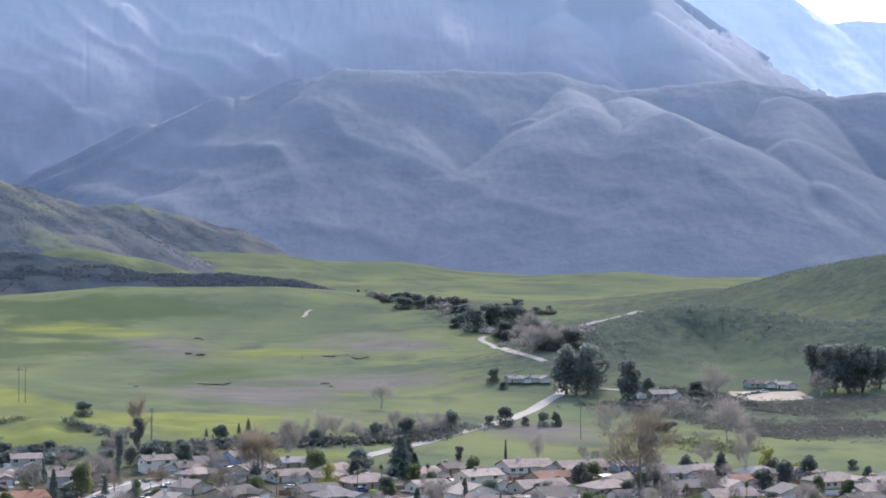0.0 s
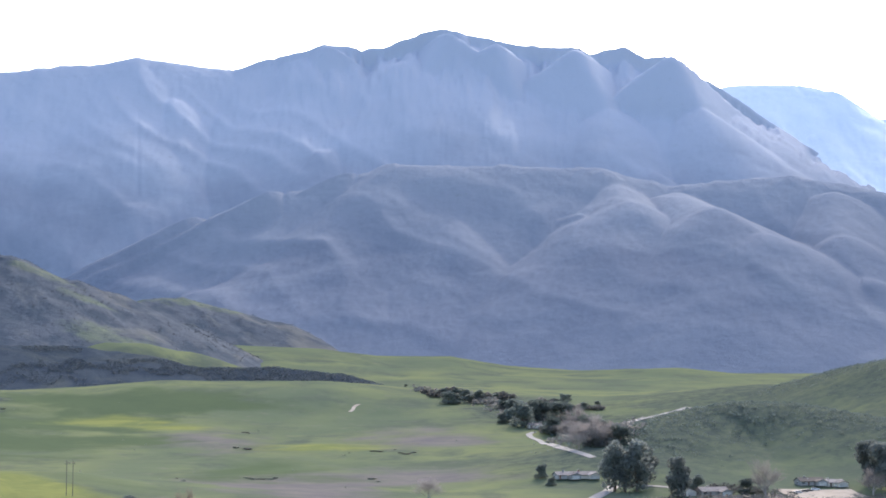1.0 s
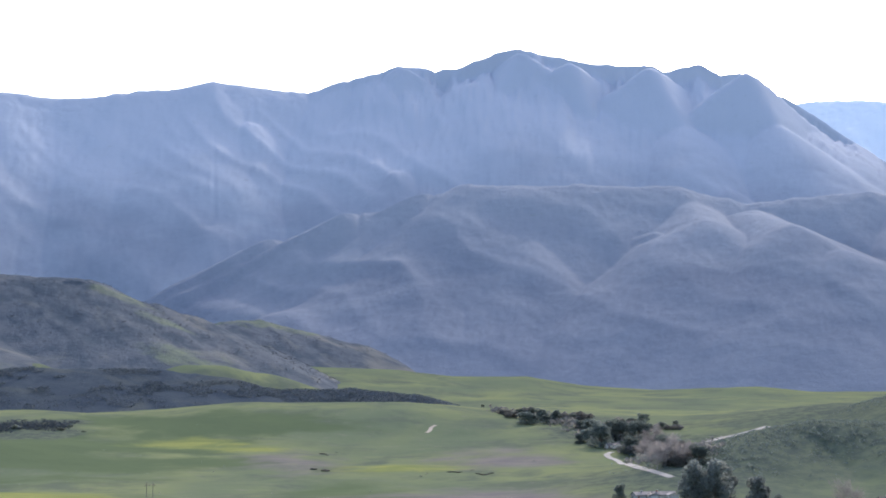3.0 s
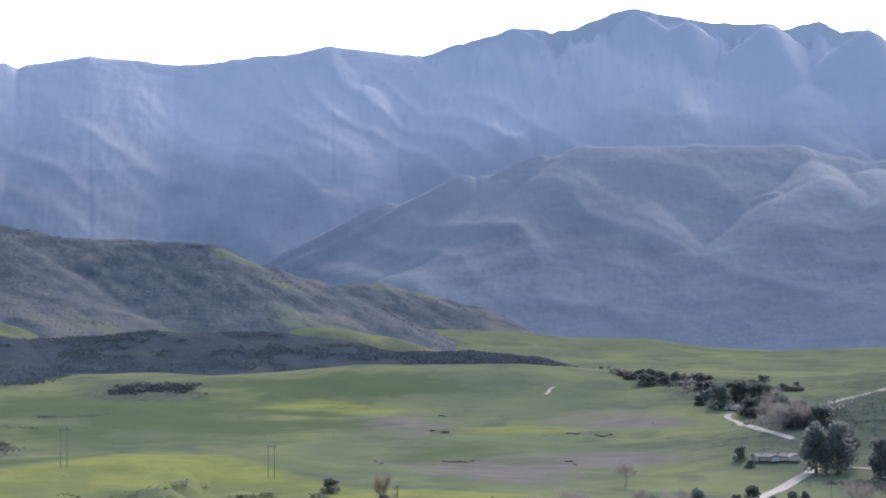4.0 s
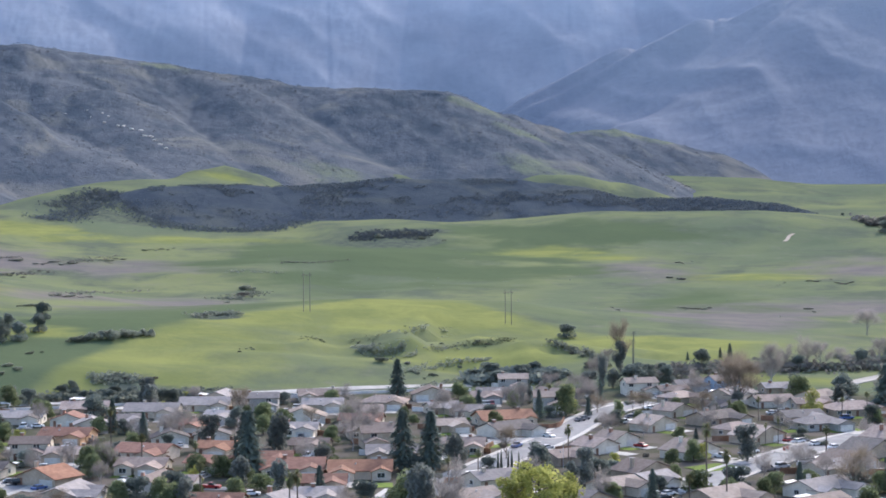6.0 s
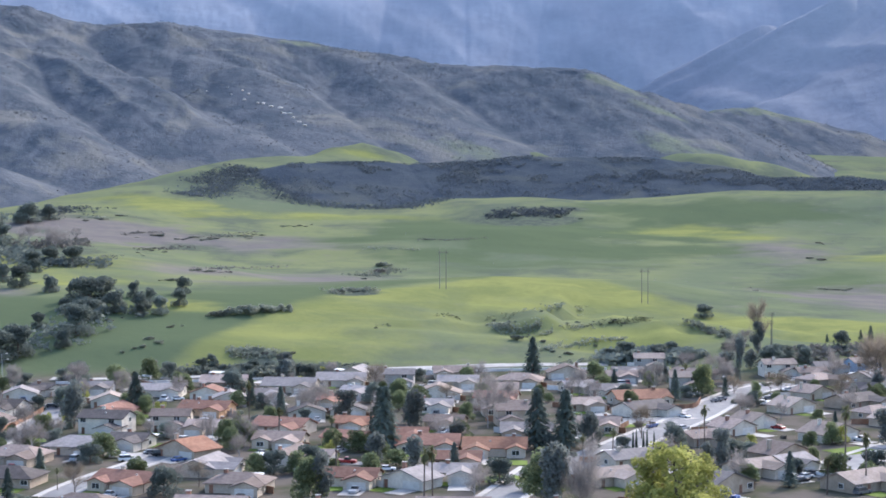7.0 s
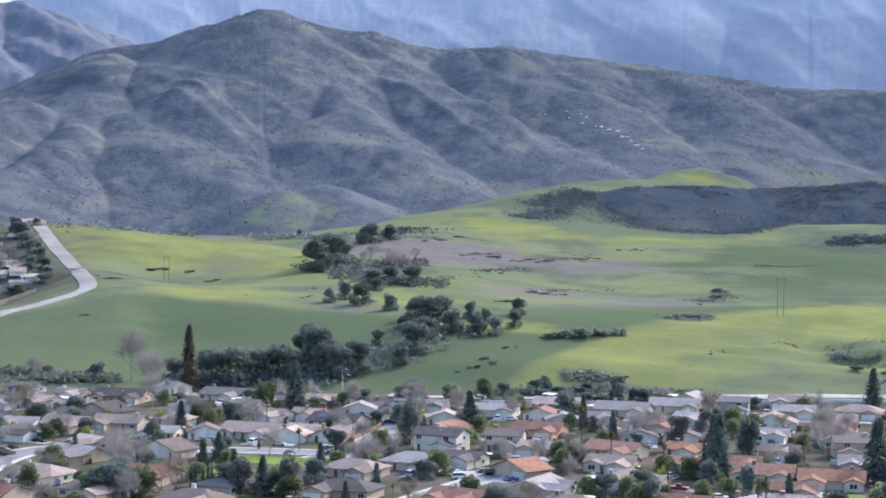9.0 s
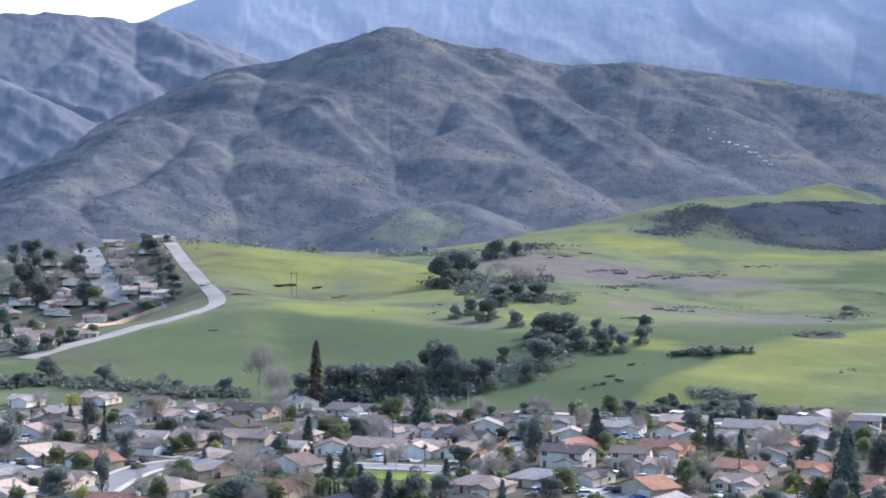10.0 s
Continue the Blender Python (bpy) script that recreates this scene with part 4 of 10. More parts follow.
        return wood, leaf_cloud(rnd, lobes, 1900, 0.3), M_BARK
    if kind == "cypress":
        lobes = [(0, 0, 1.2 + 0.85 * k, 0.95 * (1 - 0.075 * k) * (0.75 if k == 0 else 1), 0.9) for k in range(10)]
        return Shape().tube((0, 0, -0.3), (0, 0, 8), 0.16, 0.05, 6), leaf_cloud(rnd, lobes, 1000, 0.2), M_BARK
    if kind == "palm":
        wood = Shape()
        for k in range(8):
            wood.tube((0.02 * k, 0, k * 1.1 - 0.4), (0.02 * (k + 1), 0, k * 1.1 + 0.7), 0.22 - 0.008 * k, 0.19 - 0.008 * k, 7)
        s = Shape()
        for k in range(46):
            a, lift = rnd.uniform(0, 2 * math.pi), rnd.uniform(-1.0, 1.1)
            out = Vector((math.cos(a), math.sin(a), 0))
            side = Vector((-math.sin(a), math.cos(a), 0)) * 0.2
            p = Vector((0.16, 0, 9.0 + 0.3 * lift))
            for j in range(4):
                nxt = p + (out * math.cos(lift) + Vector((0, 0, math.sin(lift)))) * 0.42
                w0, w1 = (0.3, 1.0, 1.1, 0.7)[j], (1.0, 1.1, 0.7, 0.1)[j]
                s.add([p - side * w0, p + side * w0, nxt + side * w1, nxt - side * w1], [(0, 1, 2, 3)])
                p, lift = nxt, lift - 0.38
        return wood, s, M_BARK
    # shrub: several low stems
    wood = Shape()
    for k in range(6):
        wood.tube((0, 0, -0.5), (g(0, 2.2), g(0, 2.2), 4.5), 0.16, 0.05, 4)
    lobes = [(g(0, 2.0), g(0, 2.0), rnd.uniform(0.3, 3.2), rnd.uniform(1.2, 2.4), rnd.uniform(1.2, 2.4)) for _ in range(10)]
    return wood, leaf_cloud(rnd, lobes, 900, 0.5), M_BARK


TREE_MESHES = {}
TREE_WORDS = {
    "oak": "dense dark green live oak", "round": "rounded leafy green tree", "yellow": "yellow-green tree in spring leaf",
    "bare": "leafless grey winter tree", "brown": "tall brown leafless tree", "conifer": "dark green pointed conifer",
    "rust": "tall narrow rusty redwood", "gum": "tall grey-green eucalyptus", "cypress": "slim dark columnar cypress",
    "palm": "tall fan palm with bare trunk", "shrub": "dark green rounded shrub", "greyshrub": "grey-brown dry shrub"}
TREE_NAMES = {"oak": "oak_tree", "round": "garden_tree", "yellow": "spring_tree", "bare": "bare_tree", "brown": "bare_tree", "conifer": "conifer", "rust": "redwood", "gum": "eucalyptus",
              "cypress": "cypress", "palm": "palm_tree", "shrub": "shrub", "greyshrub": "dry_shrub"}
TREE_KIND = {"palm": "palm", "shrub": "bush", "greyshrub": "bush"}


def tree(kind, x, y, height, wide=1.0, where="among suburban houses"):
    rnd = random.Random(int(x * 31 + y * 17))
    variant = rnd.randrange(3)
    if (kind, variant) not in TREE_MESHES:
        shapes = []
        wood, crown, bark = grow("shrub" if kind == "greyshrub" else kind, variant)
        for nm, s, mat in (("trunk", wood, bark), ("crown", crown, LEAVES[kind])):
            me = bpy.data.meshes.new(kind + "_" + nm)
            me.from_pydata(s.v, [], s.f)
            me.materials.append(mat)
            shapes.append(me)
        TREE_MESHES[kind, variant] = shapes
    trunk, crown = TREE_MESHES[kind, variant]
    low = kind in ("shrub", "greyshrub")
    k = height / (7.0 if low else 9.6)
    wide *= 1.25 if kind in ("oak", "round") else 1.0
    ob = new(TREE_NAMES.get(kind, "tree"), crown if low else None)
    z = float(land(x, y))
    ob.matrix_world = pose(x, y, z, 0, 0, rnd.uniform(0, 360)) @ Matrix.Diagonal((k * wide, k * wide, k, 1))
    tagged(ob, TREE_WORDS[kind] + " " + where, TREE_KIND.get(kind, "tree"), "shrubs" if low else f"{kind} trees")
    if low:
        return ob
    reuse("trunk", trunk, ob)
    reuse("crown", crown, ob)
    return ob


# ---- cars ----
CAR_MESHES = {}


def car(x, y, turn, paint=0, kind="saloon"):
    long, high, hood = {"saloon": (4.6, 1.45, 0.95), "van": (5.0, 1.85, 1.05), "pickup": (5.4, 1.8, 1.1)}[kind]
    key = (paint, kind)
    words = ("white", "silver", "black", "red", "blue", "grey")[paint]
    ob = thing("car", x, y, turn, f"{words} {kind} parked beside a suburban street", "car", "parked cars", 0.06)
    if key not in CAR_MESHES:
        w = 0.9
        body = Shape()
        prof = [(-long / 2, 0.35), (long / 2, 0.35), (long / 2, 0.72), (long * 0.46, hood - 0.08), (long * 0.2, hood), (-long * 0.44, hood), (-long / 2, hood - 0.1)]
        n = len(prof)
        body.add([(a, -w, b) for a, b in prof] + [(a, w, b) for a, b in prof],
                 [tuple(range(n)), tuple(range(2 * n - 1, n - 1, -1))] + [(i, n + i, n + (i + 1) % n, (i + 1) % n) for i in range(n)])
        back_top = {"saloon": -long * 0.27, "van": -long * 0.44, "pickup": -long * 0.08}[kind]
        back_low = {"saloon": -long * 0.4, "van": -long * 0.47, "pickup": -long * 0.11}[kind]
        cab = [(back_low, hood), (long * 0.22, hood), (long * 0.08, high - 0.06), (back_top, high - 0.06)]
        glass = Shape().add([(a, -w * (0.97 if i < 2 else 0.8), b) for i, (a, b) in enumerate(cab)] + [(a, w * (0.97 if i < 2 else 0.8), b) for i, (a, b) in enumerate(cab)],
                            [(0, 1, 2, 3), (7, 6, 5, 4), (1, 5, 6, 2), (3, 7, 4, 0), (2, 6, 7, 3), (0, 4, 5, 1)])
        top = Shape().box(back_top - 0.02, -w * 0.82, high - 0.06, long * 0.08 + 0.02, w * 0.82, high)
        made = []
        for nm, s, mat in (("body", body, PAINTS[paint]), ("glasshouse", glass, M_GLASS), ("roof", top, PAINTS[paint])):
            made.append((nm, s, mat, (0, 0, 0)))
        for sx in (-0.31, 0.31):
            for sy in (-0.8, 0.8):
                made.append(("wheel", Shape().tube((0, -0.11, 0), (0, 0.11, 0), 0.34, 0.34, 12), M_TYRE, (sx * long, sy, 0.33)))
        for sy in (-0.6, 0.6):
            made.append(("headlight", Shape().box(-0.03, -0.2, -0.07, 0.03, 0.2, 0.07), M_LAMP, (long / 2, sy, 0.68)))
        out = []
        for nm, s, mat, at in made:
            me = bpy.data.meshes.new(nm)
            me.from_pydata(s.v, [], s.f)
            me.materials.append(mat)
            out.append((nm, me, at))
        CAR_MESHES[key] = out
    for nm, me, at in CAR_MESHES[key]:
        reuse(nm, me, ob).location = at
    return ob


# ---- roads, walls, fences ----
def path_points(points, step=4.0):
    p = np.array(points, float)
    d = np.concatenate([[0], np.cumsum(np.hypot(*np.diff(p, axis=0).T))])
    s = np.append(np.arange(0, d[-1], step), d[-1])
    q = np.stack([np.interp(s, d, p[:, 0]), np.interp(s, d, p[:, 1])], -1)
    for _ in range(10):
        q[1:-1] = 0.25 * q[:-2] + 0.5 * q[1:-1] + 0.25 * q[2:]
    t = np.gradient(q, axis=0)
    t /= np.linalg.norm(t, axis=1)[:, None]
    return q, np.stack([-t[:, 1], t[:, 0]], -1)


def strip(name, points, width, material, label, category, lift=0.12, kind="structure", thick=0.35):
    """A paved strip laid over the ground."""
    q, nrm = path_points(points)
    cols = np.linspace(-0.5, 0.5, 5)
    X = q[:, None, 0] + nrm[:, None, 0] * cols * width
    Y = q[:, None, 1] + nrm[:, None, 1] * cols * width
    Z = land(X, Y) + lift
    n, m = X.shape
    X, Y, Z = (np.concatenate([a[:, :1], a, a[:, -1:]], 1) for a in (X, Y, Z))
    Z[:, 0] -= thick
    Z[:, -1] -= thick
    ob = mesh_object(name, np.stack([X, Y, Z], -1).reshape(-1, 3).tolist(), grid_faces(*X.shape), material, False)
    return tagged(ob, label, category, kind=kind)


def street(points, width=9.0):
    strip("road", points, width, M_ASPHALT, "pale worn asphalt suburban street", "road", 0.10)
    q, nrm = path_points(points)
    for side in (-1, 1):
        edge = (q + side * nrm * (width / 2 + 1.0)).tolist()
        strip("pavement", edge, 1.8, M_CONCRETE, "pale concrete pavement with a raised kerb", "pavement", 0.24)


def barrier(name, points, height, thick, material, label, category, cap=True, panel=6.0):
    """A wall or fence in panels with posts, following the ground."""
    q, _ = path_points(points, panel)
    ob = new(name)
    ob.matrix_world = pose(q[0][0], q[0][1], float(land(*q[0])))
    tagged(ob, label, category)
    for (ax, ay), (bx, by) in zip(q[:-1], q[1:]):
        L = math.hypot(bx - ax, by - ay)
        za, zb = float(land(ax, ay)) - ob.matrix_world.translation.z, float(land(bx, by)) - ob.matrix_world.translation.z
        nx, ny = -(by - ay) / L * thick / 2, (bx - ax) / L * thick / 2
        ax, ay, bx, by = ax - q[0][0], ay - q[0][1], bx - q[0][0], by - q[0][1]
        v = [(ax - nx, ay - ny, za - 0.4), (bx - nx, by - ny, zb - 0.4), (bx + nx, by + ny, zb - 0.4), (ax + nx, ay + ny, za - 0.4)]
        v += [(a, b, c + 0.4 + height) for a, b, c in v]
        part("panel", Shape().add(v, [(3, 2, 1, 0), (4, 5, 6, 7), (0, 1, 5, 4), (1, 2, 6, 5), (2, 3, 7, 6), (3, 0, 4, 7)]), material, ob)
        if cap:
            part("post", Shape().box(ax - thick * 0.8, ay - thick * 0.8, za - 0.4, ax + thick * 0.8, ay + thick * 0.8, za + height + 0.12), material, ob)
    return ob


def flat_patch(name, x, y, turn, w, d, material, label, category, lift=0.16):
    c, s = math.cos(radians(turn)), math.sin(radians(turn))
    us, vs = np.linspace(-w / 2, w / 2, max(2, int(w / 4) + 1)), np.linspace(-d / 2, d / 2, max(2, int(d / 4) + 1))
    U, V = np.meshgrid(us, vs)
    X, Y = x + U * c - V * s, y + U * s + V * c
    ob = mesh_object(name, np.stack([X, Y, land(X, Y) + lift], -1).reshape(-1, 3).tolist(), grid_faces(*X.shape), material, False)
    return tagged(ob, label, category, kind="structure")


def h_frame(x, y, turn, height):
    """A pair of timber transmission poles with a crossarm."""
    ob = thing("power_pole", x, y, turn, "twin timber power poles with a crossarm on a green hillside", "power pole", "power poles")
    for sx in (-1.6, 1.6):
        part("pole", Shape().tube((sx, 0, -1), (sx, 0, height), 0.2, 0.13, 8), M_POLE, ob)
    part("crossarm", Shape().box(-2.6, -0.09, height - 1.5, 2.6, 0.09, height - 1.28), M_POLE, ob)
    for sx in (-2.3, 0.0, 2.3):
        part("insulator", Shape().tube((sx, 0, height - 2.2), (sx, 0, height - 1.5), 0.07, 0.07, 6), M_GLASS, ob)
    return ob


def utility_pole(x, y, height, turn=0.0):
    ob = thing("utility_pole", x, y, turn, "single timber utility pole with crossarms", "power pole", "utility poles")
    part("pole", Shape().tube((0, 0, -1), (0, 0, height), 0.2, 0.13, 8), M_POLE, ob)
    for z in (0.5, 1.5):
        part("crossarm", Shape().box(-1.3, -0.08, height - z - 0.14, 1.3, 0.08, height - z), M_POLE, ob)
    return ob


def street_light(x, y, height, turn=0.0):
    ob = thing("street_lamp", x, y, turn, "slim grey street lamp with a single arm", "street lamp", "street lamps")
    part("post", Shape().tube((0, 0, -0.3), (0, 0, height), 0.1, 0.06, 6), M_STEEL, ob)
    part("arm", Shape().tube((0, 0, height - 0.1), (1.8, 0, height + 0.3), 0.05, 0.04, 5), M_STEEL, ob)
    part("lamp_head", Shape().box(1.6, -0.18, height + 0.2, 2.5, 0.18, height + 0.42), M_LAMP, ob)
    return ob


def thicket(name, spots, size, material, label, category, seed=1, leaves=9):
    """Low clumps of brush over many places, joined: too many to count."""
    rnd = random.Random(seed)
    v, f = [], []
    for x, y, z in spots:
        k = size * rnd.uniform(0.5, 1.5)
        for _ in range(leaves):
            p = Vector((x + rnd.gauss(0, 0.5) * k, y + rnd.gauss(0, 0.5) * k, z + rnd.uniform(0.0, 0.8) * k))
            a = Vector((rnd.gauss(0, 1), rnd.gauss(0, 1), rnd.gauss(0, 0.35))).normalized() * k * 0.33
            b = a.cross(Vector((rnd.gauss(0, 0.5), rnd.gauss(-0.5, 0.5), rnd.gauss(1, 0.4)))).normalized() * k * 0.3
            i = len(v)
            v.extend(((p - a)[:], (p - b)[:], (p + a)[:], (p + b)[:]))
            f.extend(((i, i + 1, i + 2), (i, i + 2, i + 3)))
    ob = mesh_object(name, v, f, material, False)
    return tagged(ob, label, category, kind="stuff")


def slope_spots(name, count, seed, low=0.0, high=0.95):
    rnd = np.random.RandomState(seed)
    g = SLOPES[name]
    rows = rnd.randint(int(g.shape[0] * (1 - high)), int(g.shape[0] * (1 - low)), count)
    cols = rnd.randint(0, g.shape[1], count)
    p = g[rows, cols]
    for axis, at, most in ((0, rows, g.shape[0]), (1, cols, g.shape[1])):   # anywhere between the mesh's points
        nxt = np.clip(at + rnd.choice((-1, 1), count), 0, most - 1)
        p = p + 0.5 * rnd.random_sample(count)[:, None] * ((g[nxt, cols] if axis == 0 else g[rows, nxt]) - g[rows, cols])
    x, y = p[:, 0], p[:, 1]
    keep = (smooth_noise(x / 60, y / 60, seed) + 0.6 * smooth_noise(x / 20, y / 20, seed + 1) > -0.25) & (p[:, 2] > land(x, y) + 0.4)
    return p[keep].tolist()


def land_spots(count, seed, cx, cy, along, across, turn=0.0):
    rnd = np.random.RandomState(seed)
    c, s = math.cos(radians(turn)), math.sin(radians(turn))
    u, v = rnd.normal(0, along, count), rnd.normal(0, across, count)
    x, y = cx + u * c - v * s, cy + u * s + v * c
    keep = (smooth_noise(x / 30, y / 22, seed) > -0.2) & (np.abs(u) < 1.5 * along) & (np.abs(v) < 1.5 * across)
    x, y = x[keep], y[keep]
    return np.stack([x, y, land(x, y)], -1).tolist()


def boulder(x, y, z, size, seed):
    rnd = random.Random(seed)
    bm = bmesh.new()
    bmesh.ops.create_icosphere(bm, subdivisions=2, radius=size)
    for w in bm.verts:
        w.co = w.co * (1 + 0.35 * noise.noise(w.co * (0.9 / size) + Vector((seed, 0, 0)))) 
        w.co.x *= 1.7
        w.co.z *= 0.7
    me = bpy.data.meshes.new("boulder")
    bm.to_mesh(me)
    bm.free()
    me.materials.append(M_ROCK)
    ob = new("boulder", me)
    ob.matrix_world = pose(x, y, z, 0, 0, rnd.uniform(0, 360))
    return tagged(ob, "pale weathered sandstone boulder on a chaparral slope", "boulder", "pale boulders")


def bin_box(x, y, turn, material):
    ob = thing("rubbish_bin", x, y, turn, "small reddish rubbish bin on the pavement", "bin", "rubbish bins", 0.25)
    part("bin_body", Shape().add([(-0.26, -0.3, 0), (0.26, -0.3, 0), (0.26, 0.3, 0), (-0.26, 0.3, 0), (-0.33, -0.38, 1.0), (0.33, -0.38, 1.0), (0.33, 0.38, 1.0), (-0.33, 0.38, 1.0)],
                                 [(3, 2, 1, 0), (4, 5, 6, 7), (0, 1, 5, 4), (1, 2, 6, 5), (2, 3, 7, 6), (3, 0, 4, 7)]), material, ob)
    part("lid", Shape().box(-0.36, -0.42, 1.0, 0.36, 0.42, 1.08), material, ob)


def drive(x, y, turn):
    flat_patch("driveway", x, y, turn, 5.6, 8, M_CONCRETE, "pale concrete driveway before a garage", "driveway", 0.2)


def front_lawn(x, y, turn, w):
    flat_patch("lawn", x, y, turn, w, 6, M_LAWN, "small green front lawn", "lawn", 0.14)


def yard_fence(*points, wood=True):
    barrier("garden_fence" if wood else "garden_wall", points, 1.7, 0.12, M_FENCE if wood else M_BLOCKWALL,
            "brown timber garden fence behind a house" if wood else "pale block garden wall behind a house", "fence", False, 40.0)


def far_tree(kind, x, y, height):
    tree(kind, x, y, height, 1.2, "in a far hillside subdivision")


def field_tree(kind, x, y, height, wide=1.0):
    if height < 2.6 and y > 900:   # low sprawling scrub
        wide, height = wide * 2.3, 0.8 * height
    tree(kind, x, y, height, wide, "on the green pasture")


def patio_cover(x, y, turn):
    """A white slatted cover on posts behind a house."""
    ob = thing("patio_cover", x, y, turn, "white flat patio cover on slim posts", "patio cover", "patio covers")
    part("cover", Shape().add([(-2.6, -1.8, 2.5), (2.6, -1.8, 2.5), (2.6, 1.8, 2.75), (-2.6, 1.8, 2.75), (-2.6, -1.8, 2.62), (2.6, -1.8, 2.62), (2.6, 1.8, 2.87), (-2.6, 1.8, 2.87)],
                              [(3, 2, 1, 0), (4, 5, 6, 7), (0, 1, 5, 4), (1, 2, 6, 5), (2, 3, 7, 6), (3, 0, 4, 7)]), M_TRIM, ob)
    for sx in (-2.4, 2.4):
        part("post", Shape().box(sx - 0.07, -1.72, -0.1, sx + 0.07, -1.58, 2.5), M_TRIM, ob)


def belt(points, width, count, seed):
    """Places strewn along a line."""
    rnd = np.random.RandomState(seed)
    q, nrm = path_points(points, 2.0)
    i = rnd.randint(0, len(q), count)
    p = q[i] + nrm[i] * rnd.normal(0, width / 2.5, count)[:, None]
    return np.stack([p[:, 0], p[:, 1], land(p[:, 0], p[:, 1])], -1).tolist()


# ---- streets, walls, poles and cars ----
street([(101, 673), (87, 656), (73, 627), (58, 579), (44, 545), (32, 517), (21, 489), (7, 448)], 11)
flat_patch("road", 90, 660, 30, 26, 22, M_ASPHALT, "pale asphalt turning circle of a cul-de-sac", "road", 0.17)
street([(158, 571), (148, 562), (129, 537), (109, 511), (93, 487), (75, 457)], 11)
street([(158, 571), (178, 587), (198, 600)])
street([(-157, 603), (-154, 582), (-152, 550), (-152, 522), (-156, 501)])
street([(-92, 528), (-96, 509), (-100, 483), (-105, 463), (-111, 441), (-113, 420)], 6)
street([(6, 469), (2, 453), (-1, 438), (-6, 417)])
street([(-227, 509), (-240, 507), (-247, 492), (-244, 467), (-236, 436)])
street([(50, 566), (42, 568), (34, 566), (22, 557)])
street([(-160, 515), (-177, 514), (-189, 510), (-202, 511), (-211, 507)])
strip("road", [p[:2] for p in FOLDS[-1][0]], 9.5, M_TANROAD, "pale concrete road climbing the edge of a green hill", "road", 0.3)
barrier("retaining_wall", [(-432, 753), (-432, 779), (-484, 911), (-477, 934), (-461, 935)], 2.6, 0.5, M_TANWALL, "tan retaining wall along a hillside road", "wall", True, 9.0)
strip("road", [(186, 713), (203, 733), (229, 761), (252, 792), (276, 821), (299, 847), (331, 898), (359, 948), (389, 997)], 7, M_TANROAD, "pale ranch road curving through green fields", "road", 0.3)
strip("road", [(389, 997), (407, 996), (425, 985), (443, 969)], 5, M_TANROAD, "pale ranch lane", "road", 0.3)
strip("road", [(471, 1384), (458, 1365), (453, 1318), (418, 1180), (406, 1108), (408, 1081)], 5, M_TANROAD, "pale ranch road by a wooded creek", "road", 0.3)
strip("road", [(550, 1406), (574, 1429), (594, 1440), (620, 1452), (643, 1463)], 6.5, M_TANROAD, "pale road crossing a far green field", "road", 0.3)
strip("dirt_track", [(357, 1567), (366, 1578), (363, 1588), (373, 1598)], 3.5, M_DIRT, "bare dirt track over the pasture", "track", 0.2)
flat_patch("dirt_yard", 497, 940, -12, 46, 42, M_DIRT, "pale bare dirt ranch yard", "yard", 0.3)
barrier("perimeter_wall", [(-176, 664), (-158, 665), (-138, 667), (-119, 674), (-98, 680), (-83, 685)], 1.0, 0.3, M_BLOCKWALL, "long pale block wall between suburb and pasture", "wall")
barrier("perimeter_wall", [(-68, 694), (-48, 702), (-26, 708), (-4, 713)], 1.0, 0.3, M_BLOCKWALL, "long pale block wall between suburb and pasture", "wall")
barrier("perimeter_wall", [(-37, 700), (-19, 708), (-1, 713), (17, 717), (35, 716)], 1.0, 0.3, M_BLOCKWALL, "long pale block wall between suburb and pasture", "wall")
strip("road", [(-182, 679), (-161, 679), (-142, 685), (-122, 689), (-101, 697), (-86, 701)], 6, M_CONCRETE, "pale concrete lane along the back of the suburb", "road", 0.25)
strip("road", [(-70, 707), (-49, 712), (-27, 718), (-5, 724)], 6, M_CONCRETE, "pale concrete lane along the back of the suburb", "road", 0.25)
strip("road", [(-38, 711), (-20, 719), (-1, 725), (17, 728), (36, 730)], 6, M_CONCRETE, "pale concrete lane along the back of the suburb", "road", 0.25)
barrier("garden_fence", [(-158, 528), (-158, 545), (-158, 570), (-159, 583)], 1.7, 0.12, M_FENCE, "red-brown timber garden fence", "fence", True, 3.0)
barrier("garden_fence", [(47, 597), (52, 591), (59, 594), (63, 619)], 1.7, 0.12, M_FENCE, "brown timber garden fence", "fence", True, 3.0)
barrier("garden_fence", [(22, 532), (27, 531), (34, 554)], 1.7, 0.12, M_FENCE, "brown timber garden fence", "fence", True, 3.0)
flat_patch("lawn", -178, 471, -5, 26, 10, M_LAWN, "bright green front lawn", "lawn")
flat_patch("lawn", -165, 494, -8, 40, 14, M_LAWN, "bright green front lawn", "lawn")
flat_patch("lawn", -154, 496, 0, 20, 16, M_LAWN, "bright green front lawn", "lawn")
flat_patch("lawn", 36, 554, 25, 14, 8, M_LAWN, "bright green front lawn", "lawn")
flat_patch("lawn", -4, 477, 0, 12, 8, M_LAWN, "bright green front lawn", "lawn")
flat_patch("lawn", -5, 451, 30, 12, 8, M_LAWN, "bright green front lawn", "lawn")
flat_patch("lawn", 94, 501, 30, 14, 10, M_LAWN, "bright green front lawn", "lawn")
flat_patch("lawn", 93, 503, 35, 14, 8, M_LAWN, "bright green front lawn", "lawn")
flat_patch("lawn", -104, 506, 0, 12, 8, M_LAWN, "bright green front lawn", "lawn")
flat_patch("lawn", 133, 580, 20, 12, 7, M_LAWN, "bright green front lawn", "lawn")
flat_patch("lawn", 152, 581, 20, 14, 8, M_LAWN, "bright green front lawn", "lawn")
